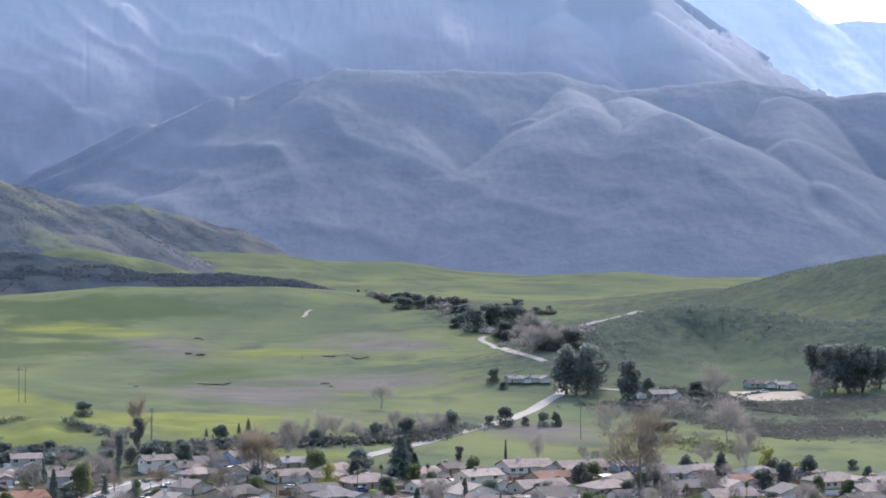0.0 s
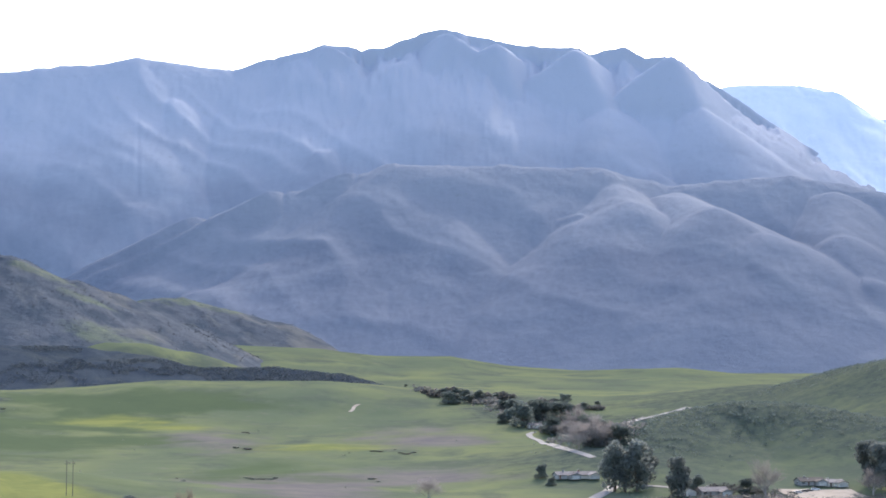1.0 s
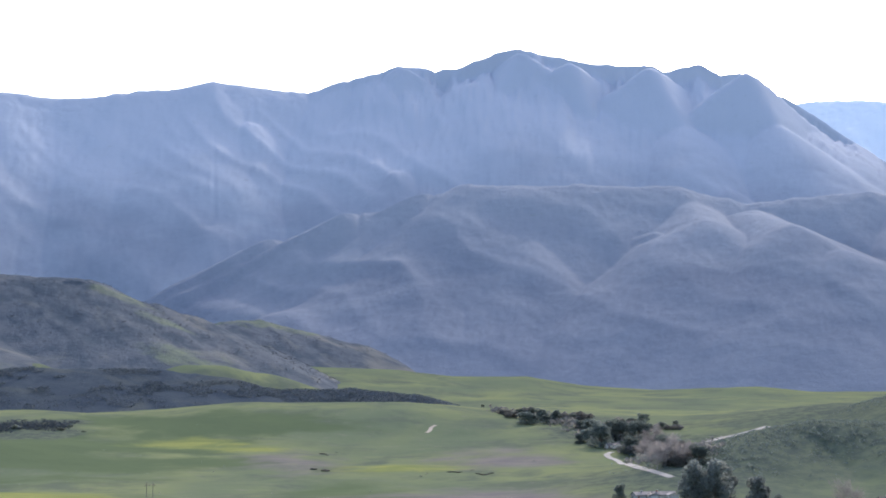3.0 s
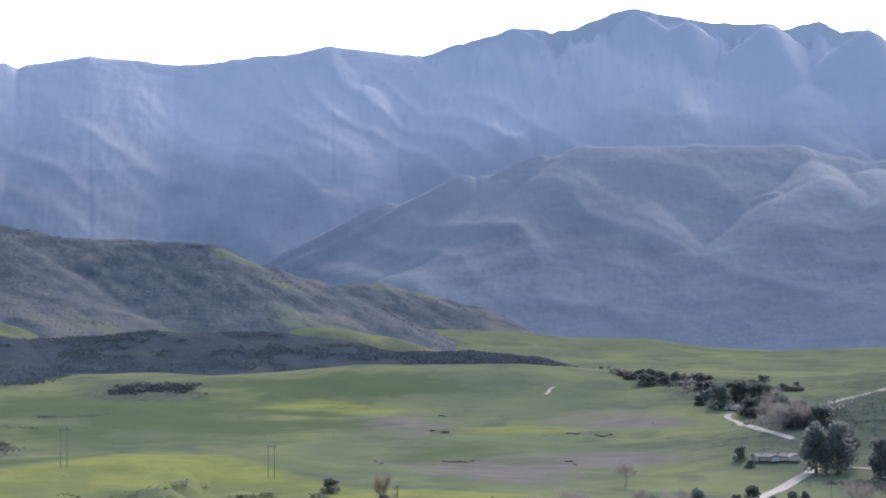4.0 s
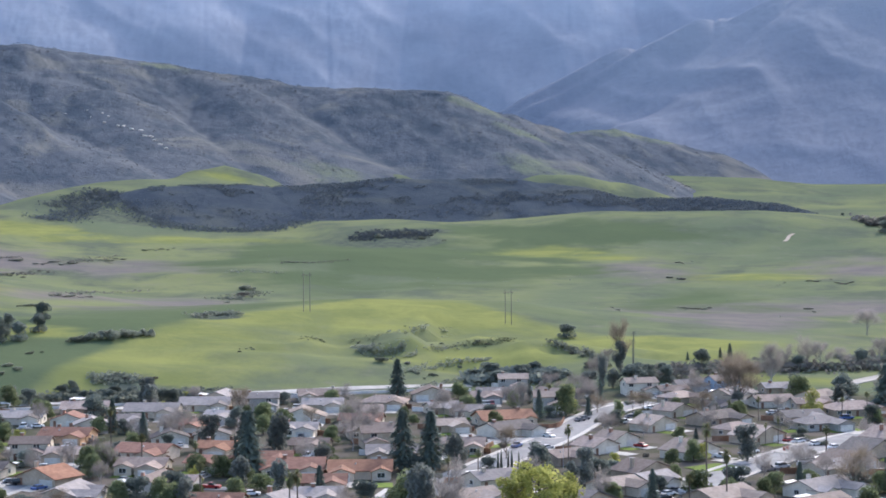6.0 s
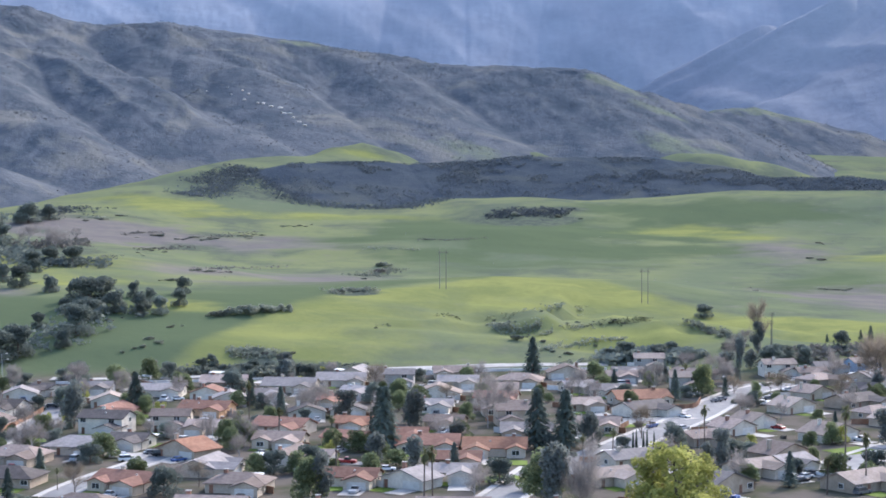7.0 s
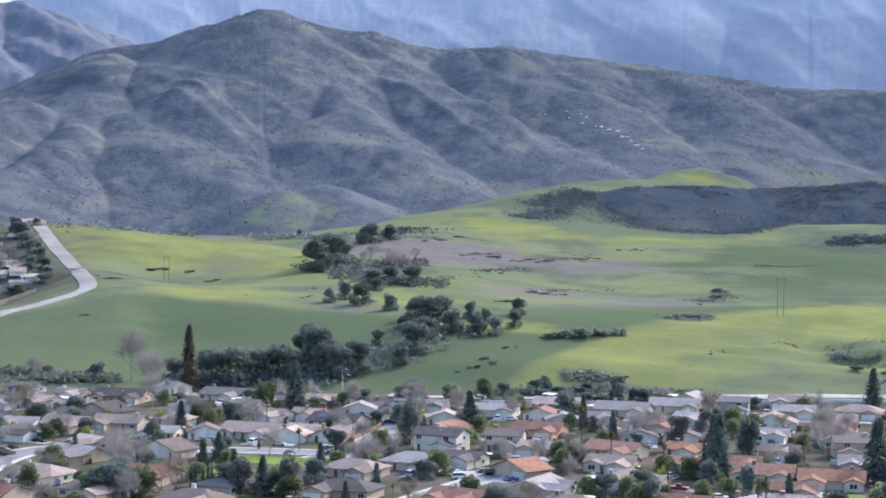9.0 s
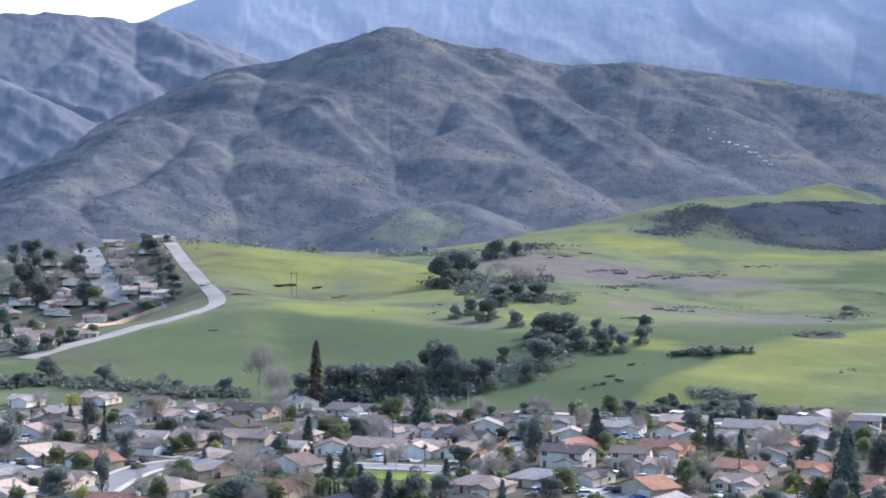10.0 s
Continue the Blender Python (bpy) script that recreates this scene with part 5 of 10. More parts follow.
flat_patch("lawn", -138, 516, 0, 16, 8, M_LAWN, "bright green front lawn", "lawn")
flat_patch("lawn", -24, 658, 0, 10, 5, M_LAWN, "bright green front lawn", "lawn")
flat_patch("lawn", -213, 442, 0, 24, 10, M_LAWN, "bright green front lawn", "lawn")
flat_patch("driveway", -7, 477, 0, 6, 9, M_CONCRETE, "pale concrete driveway", "driveway", 0.28)
flat_patch("driveway", 38, 584, 15, 6, 14, M_CONCRETE, "pale concrete driveway", "driveway", 0.28)
flat_patch("driveway", -106, 488, 20, 18, 7, M_CONCRETE, "pale concrete driveway", "driveway", 0.28)
flat_patch("driveway", 123, 530, 40, 6, 12, M_CONCRETE, "pale concrete driveway", "driveway", 0.28)
flat_patch("driveway", 101, 512, 40, 5, 12, M_CONCRETE, "pale concrete driveway", "driveway", 0.28)
flat_patch("driveway", -94, 523, 0, 20, 6, M_CONCRETE, "pale concrete driveway", "driveway", 0.28)
flat_patch("driveway", -31, 641, 0, 14, 7, M_CONCRETE, "pale concrete driveway", "driveway", 0.28)
h_frame(-39, 896, 8, 20.0)
h_frame(64, 910, 8, 18.5)
h_frame(-414, 1015, 8, 16.0)
utility_pole(108, 766, 11.3)
utility_pole(305, 762, 23.7)
utility_pole(109, 770, 13.8)
street_light(-203, 684, 8.1, 0)
street_light(-197, 665, 9.0, 0)
street_light(18, 516, 8.7, 180)
street_light(51, 505, 7.5, 0)
street_light(-88, 502, 6.5, 90)
car(-257, 511, -10, 1, "saloon")
car(-256, 520, -10, 0, "van")
car(-251, 512, -10, 2, "saloon")
car(-252, 489, 20, 5, "saloon")
car(-212, 511, -5, 4, "van")
car(-218, 521, -5, 0, "saloon")
car(-177, 527, 0, 1, "saloon")
car(-178, 614, 0, 0, "van")
car(-159, 593, 20, 2, "saloon")
car(-158, 598, 20, 0, "saloon")
car(-120, 615, 10, 0, "saloon")
car(-98, 514, 20, 0, "van")
car(-112, 486, 25, 0, "pickup")
car(-111, 498, 25, 0, "saloon")
car(-107, 477, 25, 0, "van")
car(-103, 489, 25, 5, "saloon")
car(-123, 440, 20, 1, "saloon")
car(-72, 490, 60, 5, "saloon")
car(-69, 479, 60, 1, "saloon")
car(-100, 487, 30, 2, "van")
car(-32, 662, 0, 0, "van")
car(-36, 652, 0, 1, "saloon")
car(-35, 463, 0, 0, "saloon")
car(-23, 569, 0, 0, "saloon")
car(41, 550, 60, 4, "pickup")
car(50, 545, 40, 1, "saloon")
car(70, 619, 40, 5, "saloon")
car(90, 629, 20, 5, "saloon")
car(98, 648, 10, 0, "saloon")
car(83, 607, 40, 0, "van")
car(71, 448, 35, 2, "saloon")
car(76, 459, 35, 5, "saloon")
car(73, 454, 35, 0, "saloon")
car(84, 480, 40, 1, "saloon")
car(88, 484, 40, 5, "saloon")
car(99, 493, 38, 0, "saloon")
car(83, 431, 38, 5, "van")
car(39, 666, 0, 0, "van")
car(134, 546, 32, 0, "saloon")
car(138, 538, 32, 0, "saloon")
car(128, 555, 30, 3, "saloon")
car(130, 552, 30, 0, "saloon")
car(132, 554, 30, 5, "saloon")
car(108, 527, 35, 5, "saloon")
car(111, 531, 35, 0, "saloon")
car(97, 493, 35, 0, "saloon")
car(108, 494, 35, 5, "van")
car(113, 499, 35, 1, "van")
car(126, 515, 35, 1, "saloon")
car(122, 509, 35, 0, "saloon")
car(151, 552, 30, 2, "saloon")
car(154, 556, 30, 5, "saloon")
car(143, 633, 10, 5, "saloon")
car(139, 629, 10, 0, "saloon")
car(161, 611, 20, 4, "van")
car(68, 615, 45, 5, "saloon")
car(87, 622, 10, 5, "saloon")
car(492, 953, -10, 2, "saloon")
car(496, 955, -10, 2, "saloon")
car(486, 949, -10, 1, "saloon")
car(502, 958, -10, 0, "van")
car(522, 966, 0, 0, "van")
car(486, 1401, 0, 0, "van")

# ---- houses and trees ----
house(-366, 619, 0, 11.5, "grey", "white", "ranch", 1)
house(-342, 636, 0, 13.4, "brown", "cream", "ranch", 1)
house(-319, 639, -8, 12.5, "dark", "grey", "ranch", 1)
house(-295, 630, -8, 12.2, "brown", "white", "ranch", 1)
house(-274, 629, 0, 20.0, "dark", "tan", "twin", 1)
house(-265, 658, 60, 11.5, "grey", "white", "gable", 1)
house(-238, 645, -10, 17.4, "grey", "cream", "ranch", 1)
house(-346, 585, 0, 11.9, "dark", "grey", "ranch", 1)
house(-333, 594, 0, 15.9, "tan", "cream", "ranch", 1)
house(-304, 595, -15, 13.0, "grey", "white", "ranch", 1)
house(-294, 604, -25, 11.8, "brown", "white", "ranch", 1)
house(-275, 596, -15, 11.5, "grey", "tan", "ranch", 1)
house(-237, 601, 30, 11.5, "grey", "white", "gable", 1)
house(-302, 544, -10, 16.9, "brown", "white", "twin", 1)
house(-316, 538, 0, 12.2, "brown", "white", "gable", 1)
house(-286, 550, -20, 13.3, "dark", "cream", "ranch", 1)
house(-256, 544, -12, 16.3, "brown", "cream", "ranch", 1)
house(-271, 540, 0, 11.5, "grey", "white", "ranch", -1)
house(-241, 552, 0, 16.4, "brown", "tan", "ranch", -1)
house(-227, 566, 0, 11.5, "tan", "cream", "hip", 1)
house(-218, 532, 0, 11.5, "grey", "white", "ranch", -1)
house(-205, 537, 20, 11.5, "brown", "white", "gable", 1)
house(-191, 544, -6, 19.0, "brown", "cream", "twin", 1)
house(-177, 539, 0, 11.5, "tan", "white", "gable", 1)
house(-176, 551, -15, 11.5, "brown", "tan", "ranch", 1)
house(-284, 485, -20, 15.0, "tan", "tan", "gable", 1)
house(-279, 499, -20, 13.3, "brown", "cream", "ranch", 1)
house(-270, 449, -20, 11.5, "grey", "white", "ranch", 1)
house(-250, 443, -5, 15.8, "brown", "cream", "ranch", 1)
house(-229, 503, -30, 11.5, "tan", "tan", "ranch", 1)
house(-200, 589, -20, 13.3, "brown", "white", "ranch", 1)
house(-188, 595, -10, 11.5, "tan", "white", "ranch", 1)
house(-198, 641, 0, 11.5, "brown", "tan", "ranch", 1)
house(-176, 616, 10, 11.5, "grey", "white", "gable", 1)
house(-171, 630, -40, 12.1, "dark", "white", "ranch", 1)
house(-173, 579, -12, 17.6, "dark", "white", "ranch", 1, solar=True)
house(-164, 543, 0, 11.5, "brown", "white", "gable", 1)
house(-140, 598, 10, 12.6, "tan", "white", "gable", 1)
house(-154, 637, 0, 11.5, "grey", "grey", "ranch", 1)
house(-128, 629, 0, 15.0, "grey", "white", "ranch", 1)
house(-110, 621, -5, 11.5, "red", "white", "gable", 1)
house(-100, 606, 10, 11.5, "grey", "white", "gable", 1)
house(-110, 655, 0, 16.8, "brown", "tan", "ranch", 1)
house(-84, 645, -5, 19.0, "grey", "cream", "ranch", 1)
house(-90, 617, 20, 11.5, "grey", "white", "ranch", 1)
house(-67, 664, 0, 18.2, "grey", "cream", "ranch", 1)
house(-46, 660, 0, 12.9, "grey", "grey", "two_storey", 1)
house(-103, 578, -10, 16.0, "red", "orange", "ranch", 1)
house(-126, 534, -12, 14.4, "dark", "white", "two_storey", 1)
house(-107, 539, 0, 11.5, "brown", "cream", "two_storey", 1)
house(-95, 533, -5, 11.5, "brown", "tan", "ranch", -1)
house(-124, 493, -10, 17.7, "grey", "cream", "hip", 1)
house(-137, 475, -10, 16.3, "brown", "tan", "hip", 1)
house(-92, 487, -35, 14.5, "terracotta", "tan", "gable", 1)
house(-64, 601, -20, 11.5, "red", "cream", "ranch", 1)
house(-57, 625, -20, 11.5, "grey", "white", "ranch", 1)
house(-69, 569, 10, 11.5, "dark", "white", "gable", 1)
house(-56, 574, 5, 11.5, "dark", "white", "gable", 1)
house(-69, 507, -8, 13.9, "brown", "cream", "twin", 1)
house(-51, 543, -15, 11.5, "terracotta", "cream", "ranch", 1)
house(-50, 511, -20, 12.9, "red", "tan", "ranch", 1)
house(-33, 518, 0, 11.5, "red", "tan", "ranch", 1)
house(-112, 504, -15, 11.5, "dark", "white", "ranch", 1)
house(-28, 588, -6, 11.5, "grey", "white", "twin", 1)
house(-23, 659, 0, 14.7, "grey", "cream", "ranch", 1)
house(-23, 547, -10, 11.5, "brown", "tan", "ranch", 1)
house(-2, 556, 10, 11.5, "brown", "tan", "two_storey", -1)
house(-26, 500, 0, 17.4, "red", "cream", "twin", 1)
house(-7, 494, 0, 17.2, "terracotta", "cream", "twin", -1)
house(-17, 472, 0, 12.9, "red", "tan", "ranch", 1)
house(-27, 439, -30, 12.5, "grey", "white", "gable", 1)
house(-42, 442, -8, 13.1, "red", "cream", "ranch", 1)
house(-17, 450, 0, 11.5, "grey", "white", "ranch", 1)
house(21, 645, 20, 11.5, "grey", "cream", "ranch", 1)
house(21, 593, 15, 11.5, "tan", "tan", "ranch", 1)
house(41, 610, 15, 19.0, "terracotta", "cream", "twin", -1)
house(31, 634, 0, 12.2, "grey", "white", "ranch", 1)
house(52, 717, 0, 11.5, "tan", "grey", "two_storey", 1)
house(61, 653, 0, 11.5, "tan", "grey", "two_storey", 1)
house(101, 699, 10, 12.6, "tan", "white", "two_storey", 1)
house(113, 693, 10, 11.5, "brown", "white", "ranch", 1)
house(42, 693, 0, 11.5, "grey", "grey", "ranch", 1)
house(112, 670, 40, 14.1, "brown", "tan", "hip", 1)
house(103, 628, 40, 12.3, "brown", "cream", "gable", 1)
house(90, 590, 40, 13.4, "tan", "cream", "gable", 1)
house(72, 551, 42, 12.4, "tan", "white", "gable", 1)
house(64, 537, 42, 11.5, "brown", "white", "gable", 1)
house(52, 515, 35, 11.5, "brown", "tan", "ranch", 1)
house(122, 640, 0, 11.5, "dark", "grey", "ranch", 1)
house(114, 574, 40, 13.0, "brown", "tan", "hip", 1)
house(91, 525, 40, 15.0, "tan", "white", "gable", 1)
house(71, 485, 35, 14.6, "brown", "tan", "gable", 1)
house(60, 460, 35, 12.3, "tan", "cream", "ranch", 1)
house(71, 469, 40, 11.5, "grey", "white", "ranch", -1)
house(29, 475, 30, 14.1, "grey", "cream", "ranch", 1)
house(22, 445, 30, 11.5, "tan", "cream", "ranch", 1)
house(123, 709, 10, 12.9, "grey", "grey", "ranch", 1)
house(144, 654, 10, 14.3, "brown", "white", "ranch", 1)
house(156, 645, 10, 13.6, "brown", "tan", "ranch", 1)
house(167, 626, 12, 19.5, "brown", "tan", "hip", 1)
house(184, 606, 15, 13.5, "tan", "white", "ranch", 1)
house(143, 605, 15, 14.5, "grey", "cream", "ranch", 1)
house(145, 587, 20, 15.3, "grey", "grey", "hip", 1)
house(118, 557, 40, 15.0, "tan", "tan", "gable", 1)
house(158, 549, 38, 15.0, "brown", "cream", "gable", 1)
house(144, 522, 38, 15.0, "grey", "tan", "gable", 1)
house(131, 497, 38, 15.0, "brown", "tan", "gable", 1)
house(172, 541, 30, 12.1, "brown", "cream", "hip", 1)
house(146, 482, 38, 11.5, "grey", "tan", "gable", 1)
house(122, 486, 35, 11.5, "grey", "white", "ranch", 1)
house(135, 703, 20, 11.5, "tan", "blue", "two_storey", 1)
house(211, 659, 10, 11.7, "brown", "tan", "ranch", 1)
house(204, 609, 15, 14.9, "tan", "cream", "two_storey", 1)
house(239, 656, 5, 19.2, "brown", "white", "ranch", 1)
house(258, 646, 5, 19.1, "brown", "tan", "ranch", -1)
house(220, 589, 10, 18.6, "brown", "cream", "ranch", 1)
house(243, 582, 15, 17.3, "tan", "cream", "hip", 1)
house(278, 647, 10, 12.6, "grey", "blue", "ranch", 1)
house(283, 617, 5, 15.8, "grey", "grey", "ranch", 1)
house(301, 623, 0, 13.2, "brown", "tan", "ranch", 1)
house(314, 606, 15, 15.8, "grey", "tan", "hip", 1)
house(329, 601, 10, 13.7, "grey", "cream", "ranch", -1)
house(329, 576, 15, 19.6, "tan", "cream", "hip", 1)
house(342, 565, 10, 12.6, "brown", "white", "ranch", 1)
house(285, 568, 10, 11.5, "tan", "white", "gable", 1)
house(271, 573, 5, 16.1, "grey", "tan", "ranch", 1)
house(39, 679, 0, 11.5, "brown", "grey", "ranch", 1)
house(156, 697, 10, 13.3, "grey", "tan", "ranch", 1)
house(84, 440, 38, 16.0, "tan", "tan", "ranch")
house(112, 452, 38, 16.0, "grey", "white", "twin")
house(140, 440, 38, 16.0, "brown", "cream", "hip")
house(105, 425, 38, 16.0, "tan", "tan", "twin")
house(165, 455, 38, 16.0, "brown", "cream", "twin")
house(-40, 395, 0, 16.0, "grey", "white", "twin")
house(-15, 398, 0, 16.0, "brown", "cream", "twin")
house(12, 395, 0, 16.0, "grey", "tan", "twin")
house(36, 410, 20, 16.0, "grey", "cream", "ranch")
house(-70, 398, -5, 16.0, "brown", "tan", "twin")
house(-100, 400, -8, 16.0, "brown", "tan", "hip")
house(-130, 402, -10, 16.0, "tan", "tan", "hip")
house(-160, 412, -12, 16.0, "brown", "white", "hip")
house(-190, 420, -12, 16.0, "brown", "cream", "hip")
house(-215, 440, -15, 16.0, "brown", "white", "hip")
house(190, 470, 30, 16.0, "brown", "cream", "hip")
house(215, 490, 30, 16.0, "brown", "white", "hip")
house(245, 500, 25, 16.0, "brown", "tan", "hip")
house(270, 515, 25, 16.0, "brown", "tan", "ranch")
house(171, 491, 38, 14.6, "brown", "white", "gable", -1, far=True)
house(0, 665, -8, 16.5, "brown", "tan", "hip", 1, far=True)
house(325, 544, 17, 16.5, "brown", "cream", "ranch", -1, far=True)
house(-8, 610, -8, 14.4, "red", "cream", "ranch", 1, far=True)
house(-218, 373, -20, 16.0, "brown", "cream", "gable", 1, far=True)
house(176, 398, 128, 14.2, "brown", "tan", "ranch", -1, far=True)
house(236, 527, 102, 14.6, "dark", "cream", "twin", 1, far=True)
house(298, 477, 102, 15.5, "brown", "white", "gable", 1, far=True)
house(231, 450, 4, 14.4, "tan", "cream", "hip", -1, far=True)
house(228, 403, 12, 14.8, "grey", "white", "ranch", 1, far=True)
house(-196, 384, -20, 15.1, "grey", "cream", "twin", 1, far=True)
house(280, 459, 4, 14.5, "brown", "tan", "ranch", 1, far=True)
house(192, 580, 17, 15.9, "tan", "white", "gable", -1, far=True)
house(2, 528, 0, 14.8, "grey", "tan", "twin", -1, far=True)
house(208, 536, 102, 14.9, "brown", "tan", "ranch", 1, far=True)
house(-62, 473, 78, 16.6, "brown", "white", "ranch", 1, far=True)
house(264, 484, 102, 16.0, "brown", "cream", "gable", 1, far=True)
house(-223, 479, -20, 15.3, "grey", "tan", "ranch", 1, far=True)
house(66, 686, 128, 14.3, "brown", "cream", "ranch", -1, far=True)
house(154, 416, 30, 16.9, "brown", "white", "ranch", 1, far=True)
house(187, 419, 38, 16.8, "tan", "white", "ranch", 1, far=True)
house(-341, 547, -7, 15.2, "grey", "tan", "gable", -1, far=True)
house(235, 617, 12, 16.0, "red", "tan", "ranch", -1, far=True)
house(-72, 536, -20, 16.4, "red", "cream", "ranch", 1, far=True)
house(-215, 606, 78, 14.1, "brown", "cream", "gable", 1, far=True)
house(-235, 392, -12, 15.4, "brown", "white", "twin", -1, far=True)
house(265, 439, 102, 15.5, "tan", "cream", "ranch", -1, far=True)
house(-161, 438, 78, 15.6, "grey", "cream", "hip", 1, far=True)
house(309, 522, 12, 14.3, "dark", "cream", "ranch", 1, far=True)
house(48, 434, 43, 15.6, "grey", "tan", "gable", -1, far=True)
house(-263, 517, 78, 14.0, "dark", "white", "twin", -1, far=True)
house(134, 678, 43, 16.9, "grey", "cream", "ranch", -1, far=True)
house(-5, 582, 5, 15.3, "brown", "cream", "twin", 1, far=True)
house(-129, 439, -7, 16.6, "dark", "tan", "hip", -1, far=True)
house(272, 545, 4, 16.4, "brown", "white", "ranch", -1, far=True)
house(-252, 413, -7, 15.2, "tan", "cream", "gable", -1, far=True)
house(-26, 692, 5, 15.3, "brown", "cream", "ranch", -1, far=True)
house(-311, 502, -20, 14.1, "red", "cream", "gable", -1, far=True)
house(-69, 432, -7, 14.8, "brown", "cream", "hip", 1, far=True)
house(214, 563, 102, 16.1, "dark", "cream", "gable", -1, far=True)
house(222, 368, 102, 14.7, "dark", "tan", "ranch", -1, far=True)
house(192, 645, 17, 14.9, "brown", "cream", "ranch", 1, far=True)
house(-133, 569, 78, 16.6, "red", "cream", "ranch", -1, far=True)
house(-97, 434, -20, 15.1, "red", "cream", "twin", 1, far=True)
house(18, 691, 5, 14.8, "brown", "cream", "gable", -1, far=True)
house(-29, 622, 0, 16.2, "tan", "white", "gable", 1, far=True)
house(184, 518, 43, 17.0, "red", "cream", "ranch", -1, far=True)
house(-82, 458, 78, 15.7, "grey", "cream", "twin", -1, far=True)
house(194, 446, 4, 15.4, "grey", "cream", "hip", -1, far=True)
house(295, 501, 102, 15.2, "tan", "tan", "ranch", 1, far=True)
house(-64, 692, 78, 14.4, "grey", "cream", "ranch", 1, far=True)
house(241, 555, 4, 14.6, "dark", "white", "twin", -1, far=True)
house(359, 580, 12, 14.3, "grey", "cream", "hip", -1, far=True)
house(-260, 479, -20, 15.2, "red", "tan", "gable", -1, far=True)
house(-259, 579, -20, 16.7, "dark", "tan", "gable", 1, far=True)
house(299, 585, 4, 15.7, "red", "white", "ranch", -1, far=True)
house(199, 382, 17, 16.0, "brown", "tan", "gable", 1, far=True)
house(-188, 447, -7, 16.6, "red", "tan", "twin", 1, far=True)
house(23, 542, -8, 15.0, "brown", "cream", "twin", -1, far=True)
house(236, 477, 102, 14.7, "brown", "cream", "ranch", 1, far=True)
house(164, 667, 43, 14.4, "tan", "white", "ranch", 1, far=True)
house(-213, 407, -12, 16.6, "red", "cream", "ranch", -1, far=True)
house(244, 427, 102, 15.3, "brown", "cream", "twin", 1, far=True)
house(-323, 567, -20, 16.2, "dark", "tan", "hip", 1, far=True)
house(-8, 635, 0, 14.3, "brown", "cream", "ranch", 1, far=True)
house(214, 630, 17, 14.1, "red", "cream", "gable", 1, far=True)
house(-201, 495, -20, 14.4, "brown", "white", "gable", -1, far=True)
house(211, 421, 17, 14.2, "red", "cream", "hip", 1, far=True)
house(262, 605, 17, 15.9, "brown", "cream", "hip", 1, far=True)
house(-216, 657, -20, 15.3, "dark", "tan", "twin", 1, far=True)
house(113, 604, 38, 16.2, "dark", "tan", "ranch", 1, far=True)
house(296, 546, 4, 14.2, "grey", "cream", "gable", -1, far=True)
house(190, 555, 128, 15.8, "brown", "white", "twin", -1, far=True)
house(129, 417, 30, 16.4, "brown", "white", "gable", 1, far=True)
house(-218, 630, 78, 16.0, "grey", "cream", "hip", 1, far=True)
house(40, 581, 38, 16.3, "dark", "white", "ranch", 1, far=True)
field_tree("rust", -261, 664, 25.9, .9)
field_tree("bare", -292, 679, 19.3, .8)
field_tree("bare", -271, 648, 15.8, 1)
tree("round", -211, 613, 11.6, 1)
tree("conifer", -201, 617, 18.1, 1.1)
field_tree("bare", -334, 675, 7.2, 1.3)
tree("yellow", -338, 606, 8.6, 1.2)
field_tree("bare", -349, 602, 7.9, 1.2)
tree("round", -277, 559, 5.4, 1.2)
tree("yellow", -251, 565, 4.8, 1)
tree("yellow", -232, 564, 5.0, 1.6)
tree("gum", -233, 434, 14.1, .6)
tree("conifer", -224, 480, 8.0, 1)
tree("bare", -206, 471, 9.9, 1.2)
field_tree("oak", -385, 668, 9.6, 1.3)
field_tree("oak", -365, 681, 6.8, 1.4)
field_tree("oak", -329, 678, 4.8, 1.2)
field_tree("oak", -307, 678, 6.8, 1.2)
field_tree("oak", -389, 652, 5.5, 1.2)
field_tree("oak", -276, 687, 9.8, 1.2)
field_tree("oak", -258, 681, 14.5, 1.2)
field_tree("oak", -248, 684, 15.8, 1.1)
field_tree("oak", -242, 692, 13.3, 1.3)
field_tree("oak", -235, 698, 14.2, 1.2)
field_tree("oak", -235, 732, 14.3, .9)
field_tree("oak", -223, 715, 18.6, 1)
tree("oak", -185, 420, 9.7, 1.5)
tree("round", -189, 418, 8.4, 1.3)
tree("round", -179, 423, 8.4, 1.3)
tree("cypress", -169, 432, 7.7, .8)
tree("cypress", -168, 433, 8.1, .8)
tree("cypress", -166, 433, 7.7, .8)
tree("cypress", -165, 434, 7.3, .8)
tree("cypress", -164, 434, 7.7, .8)
tree("gum", -161, 435, 7.7, 1.2)
tree("gum", -156, 434, 9.9, 1.2)
tree("conifer", -150, 434, 10.3, 1.2)
tree("round", -147, 440, 7.7, 1.3)
tree("round", -273, 459, 4.4, 1.2)
tree("palm", -267, 461, 5.9, 1.2)
tree("bare", -219, 453, 5.1, 1.3)
tree("bare", -274, 528, 6.0, 1.2)
tree("bare", -253, 608, 12.1, .7)
tree("bare", -309, 514, 7.7, 1)
tree("gum", -294, 486, 14.6, 1)
tree("gum", -139, 544, 15.0, .9)
tree("round", -149, 646, 9.8, 1.1)
tree("conifer", -128, 583, 13.2, 1.3)
tree("round", -142, 672, 9.7, .9)
tree("oak", -170, 673, 8.3, 1.3)
tree("oak", -177, 676, 4.9, 1)
tree("round", -188, 634, 6.3, 1)
tree("conifer", -40, 507, 16.9, 1.15)
tree("conifer", -35, 555, 10.4, 1)
tree("palm", -87, 564, 12.1, .7)
tree("round", -87, 518, 6.8, 1)
